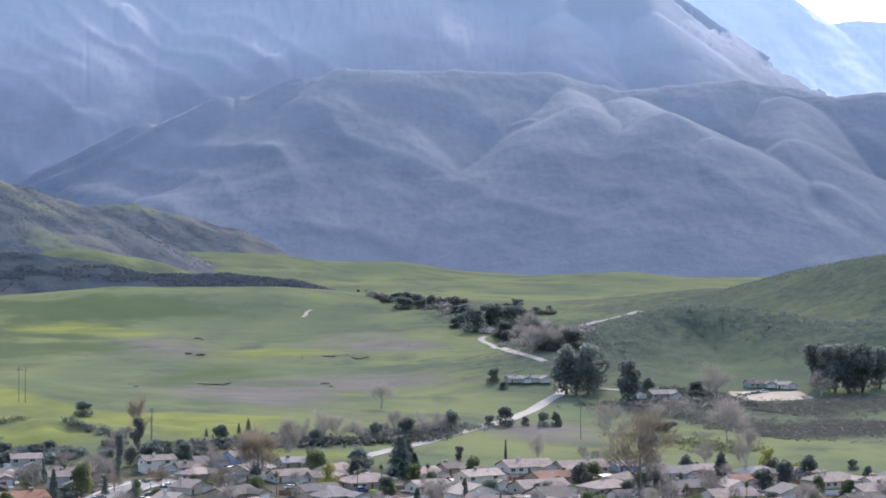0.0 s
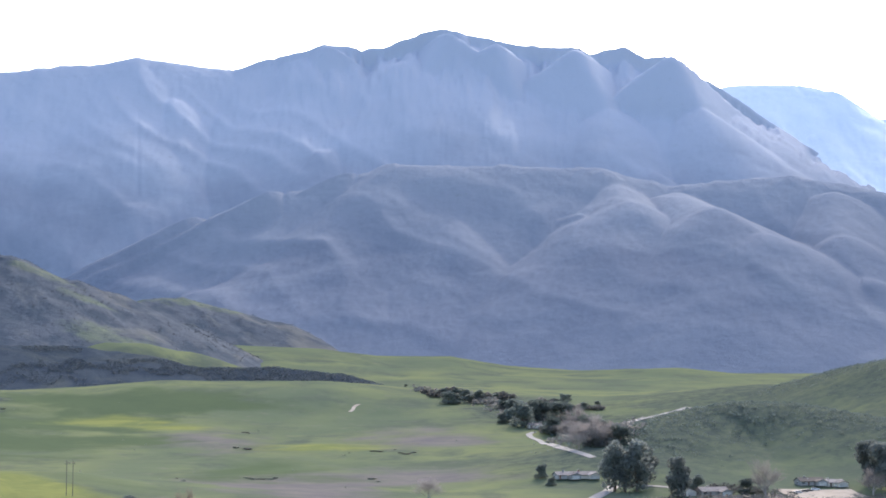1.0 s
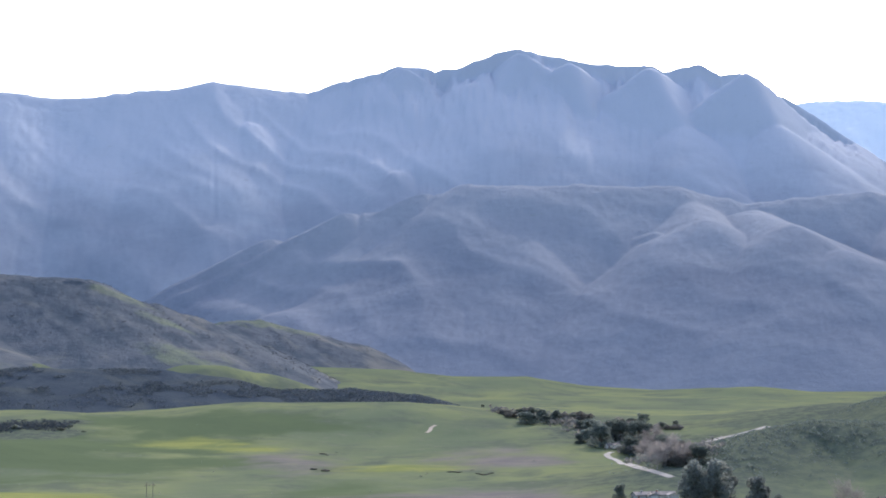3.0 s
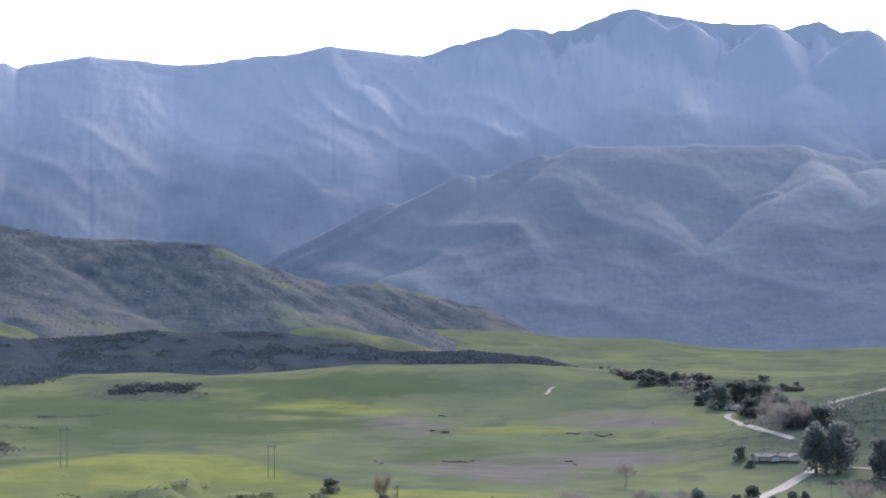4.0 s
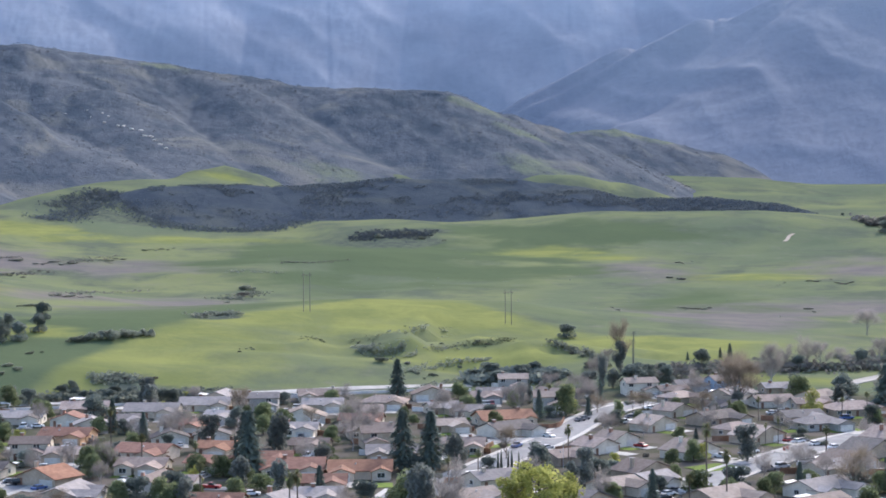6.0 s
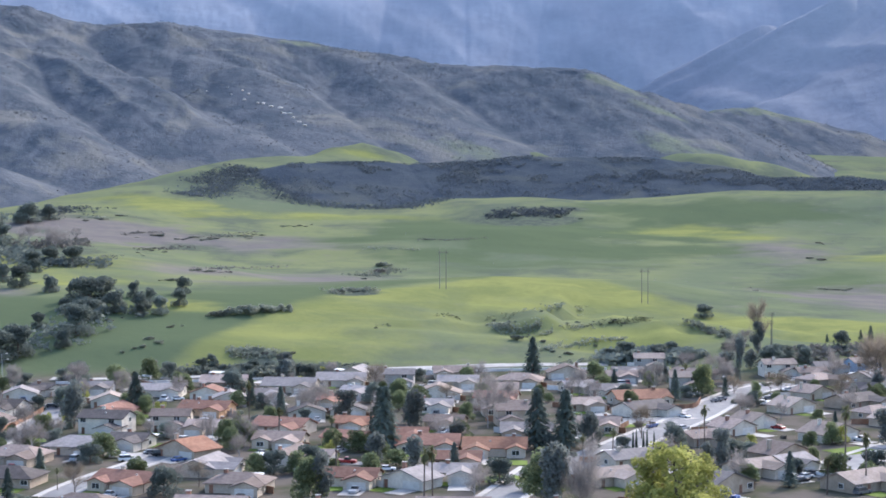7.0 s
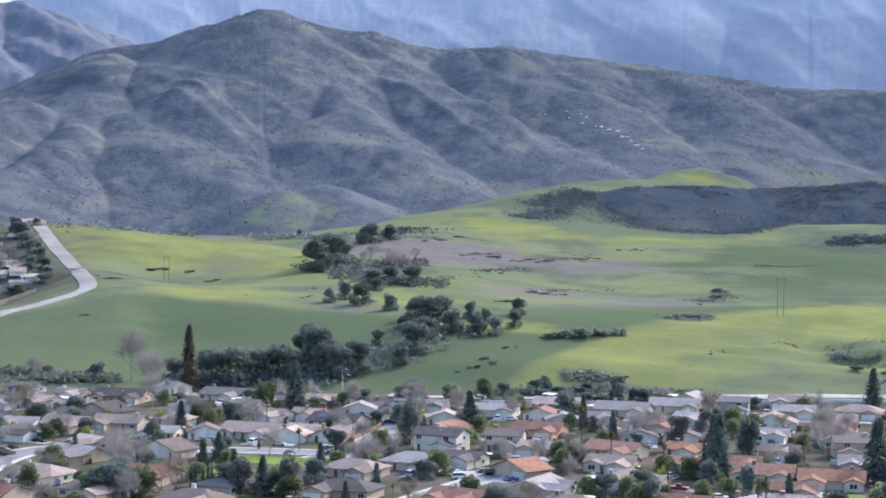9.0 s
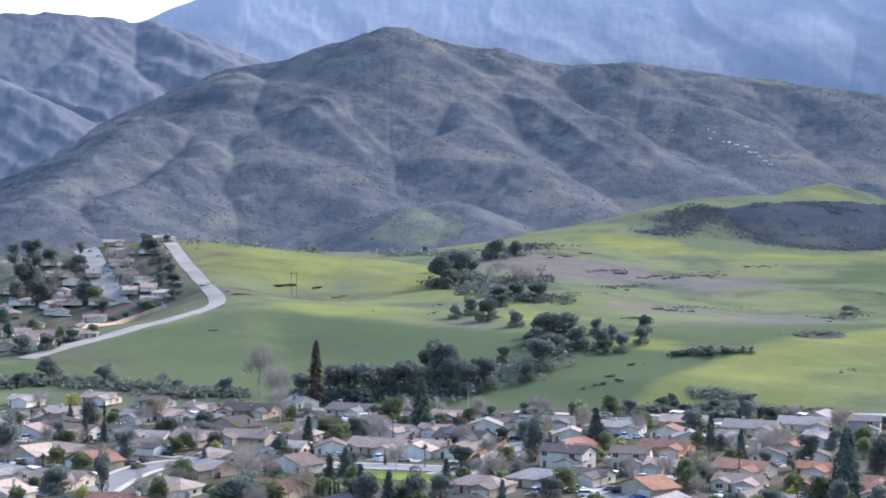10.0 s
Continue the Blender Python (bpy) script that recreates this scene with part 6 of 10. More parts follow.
tree("round", -80, 507, 8.2, 1)
tree("oak", -80, 545, 4.3, 1.8)
tree("round", -138, 491, 5.2, 1.3)
tree("round", -146, 488, 5.0, 1.4)
tree("bare", -138, 520, 5.6, 1.2)
tree("yellow", -117, 569, 5.3, 1.3)
tree("bare", -73, 590, 6.0, 1)
tree("palm", -54, 504, 8.9, 1)
tree("bare", -60, 665, 3.7, 1.4)
tree("bare", -110, 577, 3.8, 1)
tree("bare", -69, 575, 7.5, 1.2)
field_tree("oak", -219, 710, 13.8, 1)
field_tree("oak", -210, 704, 13.7, 1.1)
field_tree("oak", -204, 711, 13.8, .9)
field_tree("oak", -210, 763, 7.4, .9)
field_tree("oak", -189, 724, 7.6, 1)
field_tree("oak", -189, 747, 14.2, 1.1)
field_tree("oak", -192, 778, 10.6, 1.2)
field_tree("oak", -207, 797, 6.4, 1.2)
field_tree("oak", -199, 811, 13.9, 1.3)
field_tree("oak", -184, 795, 10.0, 1.1)
field_tree("oak", -195, 818, 13.1, 1.2)
field_tree("oak", -209, 825, 10.3, 1.1)
field_tree("oak", -184, 836, 7.6, .9)
field_tree("oak", -173, 821, 6.9, .9)
field_tree("oak", -171, 790, 6.1, .9)
field_tree("oak", -163, 795, 8.9, .9)
field_tree("oak", -158, 815, 8.7, .9)
field_tree("oak", -164, 856, 8.8, .9)
field_tree("oak", -231, 866, 6.7, 1)
field_tree("oak", -173, 799, 9.1, 1)
field_tree("oak", -335, 1067, 21.0, 1)
field_tree("oak", -332, 1095, 21.4, 1)
field_tree("oak", -361, 1133, 8.4, 1)
field_tree("oak", -334, 1127, 13.4, 1)
field_tree("oak", -270, 1007, 10.6, 1.2)
field_tree("oak", -256, 1004, 11.7, 1.2)
field_tree("oak", -275, 986, 9.7, 1.2)
field_tree("oak", -266, 900, 9.6, 1)
field_tree("oak", -251, 879, 11.8, 1)
field_tree("oak", -269, 881, 7.4, 1)
field_tree("oak", -266, 962, 7.6, 1)
field_tree("oak", -231, 861, 8.3, 1)
field_tree("bare", -314, 1120, 12.5, 1.5)
field_tree("bare", -298, 1125, 13.7, 1.6)
field_tree("bare", -336, 1328, 8.5, 1.3)
field_tree("oak", -510, 1573, 6.4, 1)
field_tree("oak", -400, 1425, 16.0, 1.6)
field_tree("oak", -390, 1454, 12.7, 1.4)
tree("conifer", -38, 497, 18.2, 1.1)
tree("gum", -32, 537, 13.2, .9)
tree("conifer", 5, 695, 15.3, 1.25)
tree("round", -17, 561, 6.7, .9)
tree("bare", -10, 547, 15.0, .7)
tree("bare", -4, 576, 10.5, .8)
tree("conifer", 5, 505, 17.0, 1.25)
tree("conifer", 13, 506, 16.4, 1.25)
tree("gum", 8, 407, 16.0, .9)
tree("round", 6, 417, 13.5, .9)
tree("bare", 15, 405, 15.4, .8)
tree("palm", -22, 403, 14.5, .7)
tree("palm", -20, 404, 14.8, .7)
tree("round", -38, 449, 7.3, .9)
tree("round", -33, 470, 5.0, 1.5)
tree("gum", -47, 415, 12.3, .8)
tree("round", -50, 415, 11.2, .8)
tree("palm", -47, 450, 10.8, .9)
tree("round", -15, 507, 3.9, .9)
tree("bare", -10, 434, 6.7, 1)
tree("round", -20, 552, 3.1, .8)
tree("bare", 14, 405, 10.2, 1)
tree("palm", 52, 499, 12.7, .8)
tree("palm", 25, 476, 9.4, .9)
tree("cypress", 32, 501, 5.6, .8)
tree("cypress", 33, 502, 6.0, .8)
tree("cypress", 35, 502, 5.5, .8)
tree("cypress", 36, 502, 5.8, .8)
tree("cypress", 38, 502, 5.5, .8)
tree("yellow", 35, 399, 17.7, 1.25)
tree("yellow", 42, 406, 13.2, 1.1)
tree("yellow", 30, 405, 14.8, 1)
tree("oak", 57, 478, 7.1, 1.1)
tree("oak", 63, 489, 4.8, 1.1)
tree("palm", 85, 465, 16.9, .7)
tree("palm", 85, 437, 13.7, .8)
tree("round", 83, 625, 6.4, .7)
tree("brown", 94, 640, 7.4, 1.2)
tree("yellow", 67, 644, 10.0, .8)
tree("round", 65, 652, 6.9, .9)
tree("conifer", 35, 659, 6.9, 1.1)
tree("conifer", 83, 677, 8.1, .8)
field_tree("gum", 93, 717, 8.2, 1.2)
field_tree("oak", 102, 720, 9.3, 1.5)
field_tree("oak", 106, 721, 7.5, 1.3)
tree("round", 79, 478, 4.8, .8)
tree("round", 125, 621, 6.2, 1.1)
tree("brown", 134, 670, 16.8, .9)
tree("round", 95, 567, 4.0, 1.2)
tree("bare", 77, 665, 8.5, 1)
tree("conifer", 55, 672, 8.5, .8)
tree("conifer", 51, 668, 7.1, .8)
tree("bare", 61, 697, 4.9, 1)
field_tree("bare", 85, 718, 11.2, .7)
field_tree("gum", 88, 712, 15.1, .5)
tree("bare", 25, 603, 7.6, 1)
tree("round", 81, 456, 6.5, 1.2)
tree("conifer", 183, 639, 16.5, 1.7)
tree("conifer", 190, 643, 9.9, 1.4)
tree("round", 161, 681, 8.8, 1.2)
field_tree("oak", 180, 689, 7.9, 1.4)
tree("yellow", 152, 624, 10.0, .9)
tree("palm", 171, 621, 8.3, 1.1)
tree("palm", 178, 611, 5.8, 1.1)
tree("palm", 189, 623, 7.8, 1)
tree("brown", 133, 658, 16.0, 1.2)
field_tree("bare", 159, 723, 14.5, .9)
tree("palm", 119, 549, 6.7, .8)
tree("palm", 123, 549, 8.6, .6)
tree("round", 122, 614, 6.3, 1.2)
tree("conifer", 108, 457, 7.8, .9)
tree("conifer", 131, 454, 11.7, .8)
tree("brown", 121, 453, 11.6, 1)
tree("round", 112, 463, 5.3, 1.2)
tree("bare", 155, 564, 5.4, 1.4)
tree("bare", 170, 555, 3.2, 1.4)
field_tree("cypress", 244, 693, 8.8, .9)
tree("brown", 244, 556, 29.7, .9)
tree("gum", 269, 603, 18.5, .7)
field_tree("bare", 302, 719, 17.9, 1.1)
field_tree("gum", 223, 691, 6.8, .9)
tree("round", 215, 648, 8.2, .9)
field_tree("oak", 253, 795, 12.0, .8)
field_tree("gum", 383, 980, 30.0, 1.1)
field_tree("gum", 387, 972, 25.0, 1.1)
field_tree("gum", 395, 974, 30.0, 1.1)
field_tree("gum", 410, 996, 23.9, 1.1)
field_tree("gum", 406, 940, 23.0, 1.1)
field_tree("gum", 413, 947, 16.4, 1.1)
field_tree("oak", 428, 962, 9.6, 1.2)
field_tree("oak", 453, 949, 9.2, 1.1)
field_tree("bare", 454, 927, 19.5, 1.2)
field_tree("bare", 364, 731, 18.7, 1.2)
field_tree("bare", 380, 752, 11.7, 1.2)
field_tree("gum", 547, 936, 30.0, 1.2)
field_tree("gum", 543, 946, 28.3, 1.2)
field_tree("gum", 557, 939, 29.5, 1.2)
field_tree("gum", 539, 961, 27.5, 1)
field_tree("gum", 573, 946, 25.6, 1.2)
field_tree("bare", 523, 927, 13.7, 1.5)
field_tree("oak", 359, 1042, 8.6, 1)
field_tree("oak", 357, 1018, 4.8, 1.4)
field_tree("oak", 290, 824, 10.1, .9)
field_tree("oak", 282, 825, 5.7, 1)
field_tree("oak", 309, 821, 7.8, .8)
field_tree("oak", 316, 822, 7.0, .9)
field_tree("oak", 301, 825, 4.4, 1)
field_tree("yellow", 330, 627, 9.5, 1)
tree("oak", 329, 593, 9.3, 1)
tree("bare", 314, 614, 16.3, .8)
tree("gum", 294, 626, 7.9, 1.4)
field_tree("bare", 312, 646, 10.0, 1)
field_tree("bare", 273, 666, 5.8, 1)
field_tree("bare", 255, 685, 11.7, .8)
field_tree("bare", 273, 679, 5.8, 1.1)
field_tree("bare", 396, 862, 8.5, 1.6)
field_tree("bare", 400, 851, 8.4, 1.6)
field_tree("bare", 378, 839, 7.3, 1.6)
field_tree("oak", 364, 621, 4.3, 1.2)
field_tree("greyshrub", 359, 792, 6.9, 1.5)
field_tree("oak", 463, 1447, 8.7, 1)
field_tree("oak", 473, 1420, 20.0, 1.2)
field_tree("oak", 504, 1459, 17.3, 1.3)
field_tree("oak", 511, 1430, 19.9, 1.3)
field_tree("bare", 504, 1377, 16.7, 1.4)
field_tree("bare", 426, 1134, 18.6, 1.5)
field_tree("bare", 432, 1122, 13.3, 1.5)
field_tree("bare", 438, 1210, 13.5, 1.5)
field_tree("bare", 415, 1127, 13.1, 1.5)
field_tree("oak", 478, 1356, 13.9, 1.3)
field_tree("oak", 500, 1472, 10.2, 1.3)
field_tree("oak", 582, 1531, 5.2, 1.4)
field_tree("oak", 473, 1458, 11.6, 1.3)
field_tree("brown", 100, 749, 20.7, .5)
field_tree("gum", 100, 747, 13.0, .8)
field_tree("bare", 95, 752, 7.5, 1.3)
field_tree("bare", 253, 919, 12.5, 1.5)
field_tree("oak", 90, 870, 7.0, 1.4)
field_tree("bare", 185, 769, 12.7, 1.1)
field_tree("bare", 190, 764, 10.8, 1.2)
field_tree("bare", 200, 768, 8.3, 1.3)
field_tree("oak", 211, 776, 8.4, .9)
field_tree("bare", 219, 776, 11.3, 1.1)
field_tree("oak", 227, 782, 9.8, 1)
field_tree("bare", 235, 782, 10.5, 1.1)
field_tree("bare", 245, 789, 10.2, 1.1)
field_tree("bare", 176, 769, 9.2, 1.1)
field_tree("oak", 180, 765, 6.3, 1.1)
field_tree("bare", 159, 721, 14.3, .8)
field_tree("conifer", 156, 794, 6.4, 1.1)
field_tree("conifer", 152, 796, 4.5, 1.1)
field_tree("oak", 137, 758, 9.6, .9)
field_tree("conifer", 137, 795, 3.8, 1)
field_tree("oak", 117, 730, 7.2, 1)
field_tree("oak", 118, 748, 4.3, 1)
tree("brown", 131, 655, 16.8, 1.1)
tree("conifer", 191, 656, 13.9, 1.4)
field_tree("oak", 163, 694, 7.6, 1.1)
field_tree("oak", 103, 721, 10.0, 1.3)
field_tree("oak", 108, 726, 8.3, 1.1)
tree("round", 65, 632, 11.7, .8)
tree("bare", 66, 700, 7.9, 1.3)
tree("bare", 73, 670, 9.7, 1.3)
tree("brown", 112, 621, 9.1, 1)

# ---- ranch and far subdivision ----
house(372, 1034, 0, 13.5, "grey", "grey", "ranch")
house(383, 1030, 0, 13.5, "grey", "white", "ranch")
house(414, 948, 10, 9.2, "tan", "white", "gable")
house(429, 945, 0, 16.4, "grey", "grey", "ranch")
house(509, 979, -5, 15.3, "dark", "grey", "ranch")
house(521, 972, 0, 10.9, "grey", "white", "ranch")
house(480, 1410, 0, 11.3, "grey", "white", "ranch")
house(-848, 1398, -65, 13.2, "tan", "white", "hip", -1, far=True)
house(-873, 1458, -60, 12.1, "dark", "tan", "ranch", -1, far=True)
house(-926, 1580, -20, 14.1, "brown", "cream", "ranch", 1, far=True)
house(-935, 1620, -65, 15.8, "grey", "tan", "ranch", -1, far=True)
house(-609, 1037, -65, 13.2, "brown", "white", "ranch", 1, far=True)
house(-618, 1083, -20, 13.0, "brown", "white", "ranch", -1, far=True)
house(-593, 1046, -20, 15.4, "grey", "tan", "ranch", -1, far=True)
house(-574, 1028, 30, 13.7, "brown", "white", "gable", -1, far=True)
house(-571, 1009, -65, 13.2, "grey", "white", "ranch", 1, far=True)
house(-563, 981, 25, 14.1, "tan", "tan", "hip", -1, far=True)
house(-546, 963, -60, 13.7, "brown", "white", "ranch", -1, far=True)
house(-541, 921, 25, 13.7, "dark", "tan", "hip", 1, far=True)
house(-575, 954, -60, 15.4, "brown", "tan", "hip", -1, far=True)
house(-534, 892, 25, 15.7, "brown", "white", "ranch", -1, far=True)
house(-466, 800, 25, 14.8, "brown", "tan", "ranch", 1, far=True)
house(-508, 936, 25, 13.3, "brown", "white", "ranch", 1, far=True)
house(-496, 901, -20, 12.8, "tan", "tan", "hip", 1, far=True)
house(-604, 1139, 30, 14.4, "brown", "tan", "ranch", 1, far=True)
house(-573, 1101, -60, 13.8, "brown", "tan", "ranch", -1, far=True)
house(-561, 1069, 30, 15.9, "tan", "cream", "ranch", -1, far=True)
house(-544, 1051, -60, 12.2, "brown", "cream", "ranch", 1, far=True)
house(-524, 1027, -20, 13.0, "grey", "white", "ranch", 1, far=True)
house(-506, 1001, -65, 13.9, "brown", "white", "gable", 1, far=True)
house(-520, 1003, -60, 12.9, "tan", "cream", "gable", -1, far=True)
house(-485, 963, 30, 12.8, "grey", "tan", "ranch", -1, far=True)
house(-927, 1727, -20, 12.8, "brown", "white", "ranch", -1, far=True)
house(-949, 1724, 25, 12.2, "brown", "white", "gable", -1, far=True)
house(-482, 973, 30, 13.5, "tan", "cream", "hip", 1, far=True)
house(-610, 1012, 25, 14.6, "brown", "white", "hip", 1, far=True)
house(-586, 986, 25, 15.7, "tan", "white", "ranch", -1, far=True)
house(-451, 744, -60, 13.6, "dark", "cream", "ranch", -1, far=True)
house(-450, 762, -65, 14.8, "tan", "white", "gable", 1, far=True)
house(-551, 988, -65, 15.2, "brown", "cream", "ranch", 1, far=True)
house(-968, 1769, -20, 12.5, "dark", "tan", "gable", -1, far=True)
far_tree("oak", -1004, 1656, 6.5)
house(-568, 1045, -65, 13.3, "grey", "tan", "gable", -1, far=True)
house(-948, 1802, -20, 12.4, "dark", "white", "gable", -1, far=True)
house(-639, 1112, -60, 14.7, "dark", "tan", "gable", 1, far=True)
far_tree("gum", -518, 964, 9.5)
house(-564, 996, -20, 15.5, "grey", "white", "gable", -1, far=True)
far_tree("oak", -568, 1152, 5.9)
house(-429, 777, 25, 15.4, "tan", "cream", "hip", -1, far=True)
house(-1004, 1789, -20, 13.8, "dark", "tan", "hip", 1, far=True)
far_tree("bare", -533, 1075, 8.8)
far_tree("oak", -899, 1603, 7.8)
house(-551, 1013, 25, 13.9, "grey", "white", "ranch", -1, far=True)
far_tree("round", -582, 999, 5.9)
far_tree("round", -477, 944, 6.6)
house(-553, 1105, -20, 14.2, "dark", "cream", "ranch", -1, far=True)
house(-876, 1716, 25, 14.5, "grey", "white", "ranch", 1, far=True)
far_tree("bare", -519, 1049, 6.6)
far_tree("bare", -642, 1075, 5.8)
far_tree("oak", -572, 996, 8.3)
house(-590, 969, -65, 15.2, "brown", "white", "ranch", -1, far=True)
house(-578, 1166, -20, 15.5, "brown", "white", "hip", -1, far=True)
house(-917, 1774, -65, 15.3, "brown", "white", "ranch", -1, far=True)
house(-528, 986, -60, 15.1, "dark", "white", "hip", 1, far=True)
house(-998, 1752, 30, 12.0, "brown", "white", "gable", -1, far=True)
house(-1041, 1777, -65, 12.5, "tan", "tan", "hip", 1, far=True)
far_tree("oak", -599, 1066, 9.0)
house(-1072, 1801, 25, 12.6, "grey", "white", "gable", -1, far=True)
house(-898, 1816, 30, 12.7, "grey", "white", "ranch", 1, far=True)
far_tree("gum", -617, 1115, 8.4)
far_tree("round", -596, 1019, 5.8)
far_tree("bare", -923, 1519, 8.0)
far_tree("bare", -554, 1003, 7.7)
house(-965, 1581, 30, 12.3, "brown", "cream", "hip", 1, far=True)
far_tree("bare", -555, 999, 6.1)
far_tree("gum", -425, 748, 5.2)
house(-1062, 1747, -20, 15.5, "brown", "tan", "ranch", -1, far=True)
far_tree("bare", -900, 1740, 8.6)
strip("road", [(-634, 1150), (-588, 1079), (-563, 1046), (-537, 1008), (-518, 981)], 16, M_TANROAD, "pale sunlit street in a far subdivision", "road", 0.3)
far_tree("gum", -665, 1107, 17.4)
far_tree("gum", -631, 1075, 21.5)
far_tree("gum", -590, 985, 16.6)
far_tree("gum", -574, 985, 21.9)
far_tree("gum", -597, 1010, 24.3)
far_tree("oak", -588, 1061, 10.7)
far_tree("round", -540, 992, 10.8)
far_tree("oak", -549, 999, 11.6)
far_tree("oak", -624, 1086, 13.1)
far_tree("oak", -555, 1102, 11.0)
far_tree("oak", -539, 1079, 10.8)
far_tree("oak", -522, 1055, 10.6)
far_tree("oak", -505, 1028, 9.1)
far_tree("oak", -489, 1002, 8.1)
far_tree("oak", -472, 972, 7.2)
far_tree("oak", -470, 961, 5.7)
far_tree("oak", -503, 1012, 8.2)
far_tree("oak", -567, 1119, 9.8)
far_tree("oak", -872, 1694, 9.1)
far_tree("gum", -898, 1724, 8.3)
far_tree("round", -442, 780, 6.5)
far_tree("oak", -428, 766, 6.4)
far_tree("oak", -425, 781, 6.5)
far_tree("oak", -487, 919, 6.0)
far_tree("oak", -483, 928, 6.1)
far_tree("oak", -481, 943, 6.2)
far_tree("oak", -427, 740, 7.8)
far_tree("oak", -436, 733, 9.3)
far_tree("gum", -527, 871, 9.9)
far_tree("bare", -636, 1047, 12.6)
far_tree("bare", -624, 1118, 8.9)
far_tree("bare", -545, 1034, 10.3)
far_tree("bare", -528, 1017, 10.2)
far_tree("bare", -532, 1042, 9.2)
far_tree("bare", -552, 1056, 10.6)
far_tree("bare", -568, 1070, 10.8)
far_tree("bare", -583, 1021, 10.3)
far_tree("bare", -596, 1061, 10.7)
far_tree("gum", -945, 1567, 13.8)
far_tree("oak", -1022, 1754, 12.0)
far_tree("bare", -1009, 1700, 14.3)
far_tree("brown", -525, 972, 7.0)
far_tree("shrub", -474, 948, 5.2)
far_tree("round", -531, 905, 8.4)
far_tree("oak", -571, 938, 8.7)
car(-609, 1115, 20, 1)
car(-591, 1094, 20, 0)
car(-572, 1070, 25, 1)
car(-563, 1057, 20, 0)
car(-555, 1045, 20, 0)
car(-546, 1034, 110, 1)
car(-539, 1023, 20, 0)
car(-531, 1013, 20, 0)
car(-523, 1001, 20, 0)
car(-516, 990, 110, 0)
car(-509, 980, 20, 0)
car(-552, 974, 25, 1)
car(-559, 964, 20, 1)
car(-539, 958, 25, 0)
car(-513, 945, 110, 1)


# ---- driveways, lawns and garden fences ----
drive(-364, 605, 0)
car(-363.8, 605.9, 90, 0, "saloon")
front_lawn(-369, 610, 0, 5)
patio_cover(-364, 626, 0)
yard_fence((-358, 616), (-358, 628), (-374, 628))
drive(-339, 622, 0)
car(-338.3, 622.7, 270, 0, "saloon")
drive(-318, 625, -8)
drive(-294, 616, -8)
car(-295.0, 616.8, 262, 1, "saloon")
patio_cover(-297, 637, -8)
yard_fence((-287, 625), (-285, 638), (-302, 641))
drive(-267, 613, 0)
front_lawn(-279, 618, 0, 8)
drive(-256, 656, 60)
front_lawn(-259, 651, 60, 5)
drive(-235, 629, -10)
car(-234.7, 629.5, 260, 0, "pickup")
front_lawn(-244, 636, -10, 7)
drive(-343, 571, 0)
car(-342.2, 571.9, 270, 2, "saloon")
front_lawn(-349, 576, 0, 5)
yard_fence((-338, 582), (-338, 594), (-354, 594), wood=False)
drive(-328, 579, 0)
front_lawn(-337, 584, 0, 6)
yard_fence((-323, 589), (-323, 605), (-343, 605))
drive(-304, 581, -15)
car(-305.4, 581.8, 255, 0, "van")
yard_fence((-297, 589), (-293, 602), (-310, 606))
drive(-297, 590, -25)
front_lawn(-300, 598, -25, 5)
patio_cover(-290, 610, -25)
yard_fence((-288, 597), (-283, 609), (-297, 616), wood=False)
drive(-276, 582, -15)
drive(-231, 595, 30)
car(-231.8, 594.7, 300, 0, "pickup")
front_lawn(-235, 592, 30, 5)
drive(-300, 528, -10)
front_lawn(-308, 535, -10, 7)
yard_fence((-292, 537), (-290, 553), (-311, 557))
drive(-313, 529, 0)
car(-313.9, 529.9, 270, 1, "van")
front_lawn(-319, 530, 0, 5)
patio_cover(-319, 545, 0)
drive(-288, 536, -20)
car(-288.5, 536.8, 70, 0, "saloon")
front_lawn(-292, 543, -20, 5)
yard_fence((-279, 544), (-274, 556), (-291, 562))
drive(-254, 528, -12)
car(-255.2, 529.2, 258, 0, "van")
front_lawn(-262, 535, -12, 7)
yard_fence((-247, 537), (-244, 552), (-264, 557), wood=False)
drive(-273, 526, 0)
car(-273.0, 526.9, 90, 0, "pickup")
yard_fence((-263, 536), (-263, 550), (-279, 550))
drive(-246, 537, 0)
front_lawn(-237, 542, 0, 7)
patio_cover(-236, 560, 0)
drive(-225, 552, 0)
drive(-220, 518, 0)
car(-221.7, 518.9, 270, 5, "van")
patio_cover(-216, 539, 0)
yard_fence((-210, 528), (-210, 542), (-226, 542))
drive(-200, 530, 20)
car(-200.6, 530.0, 110, 1, "saloon")
patio_cover(-209, 543, 20)
yard_fence((-196, 536), (-201, 549), (-216, 543), wood=False)
drive(-186, 528, -6)
car(-185.6, 528.2, 84, 0, "van")
patio_cover(-195, 554, -6)
yard_fence((-180, 537), (-178, 554), (-201, 557), wood=False)
drive(-175, 530, 0)
front_lawn(-180, 530, 0, 5)
yard_fence((-169, 536), (-169, 548), (-185, 548), wood=False)
drive(-177, 537, -15)
front_lawn(-181, 544, -15, 5)
drive(-283, 475, -20)
car(-284.1, 475.6, 250, 0, "van")
yard_fence((-276, 478), (-271, 491), (-290, 498), wood=False)
drive(-281, 485, -20)
car(-281.0, 485.6, 70, 1, "pickup")
yard_fence((-272, 493), (-267, 505), (-284, 511))
drive(-272, 435, -20)
front_lawn(-276, 442, -20, 5)
patio_cover(-268, 456, -20)
drive(-247, 428, -5)
front_lawn(-255, 434, -5, 6)
patio_cover(-246, 451, -5)
drive(-234, 490, -30)
front_lawn(-236, 497, -30, 5)
drive(-202, 575, -20)
front_lawn(-206, 582, -20, 5)
patio_cover(-200, 597, -20)
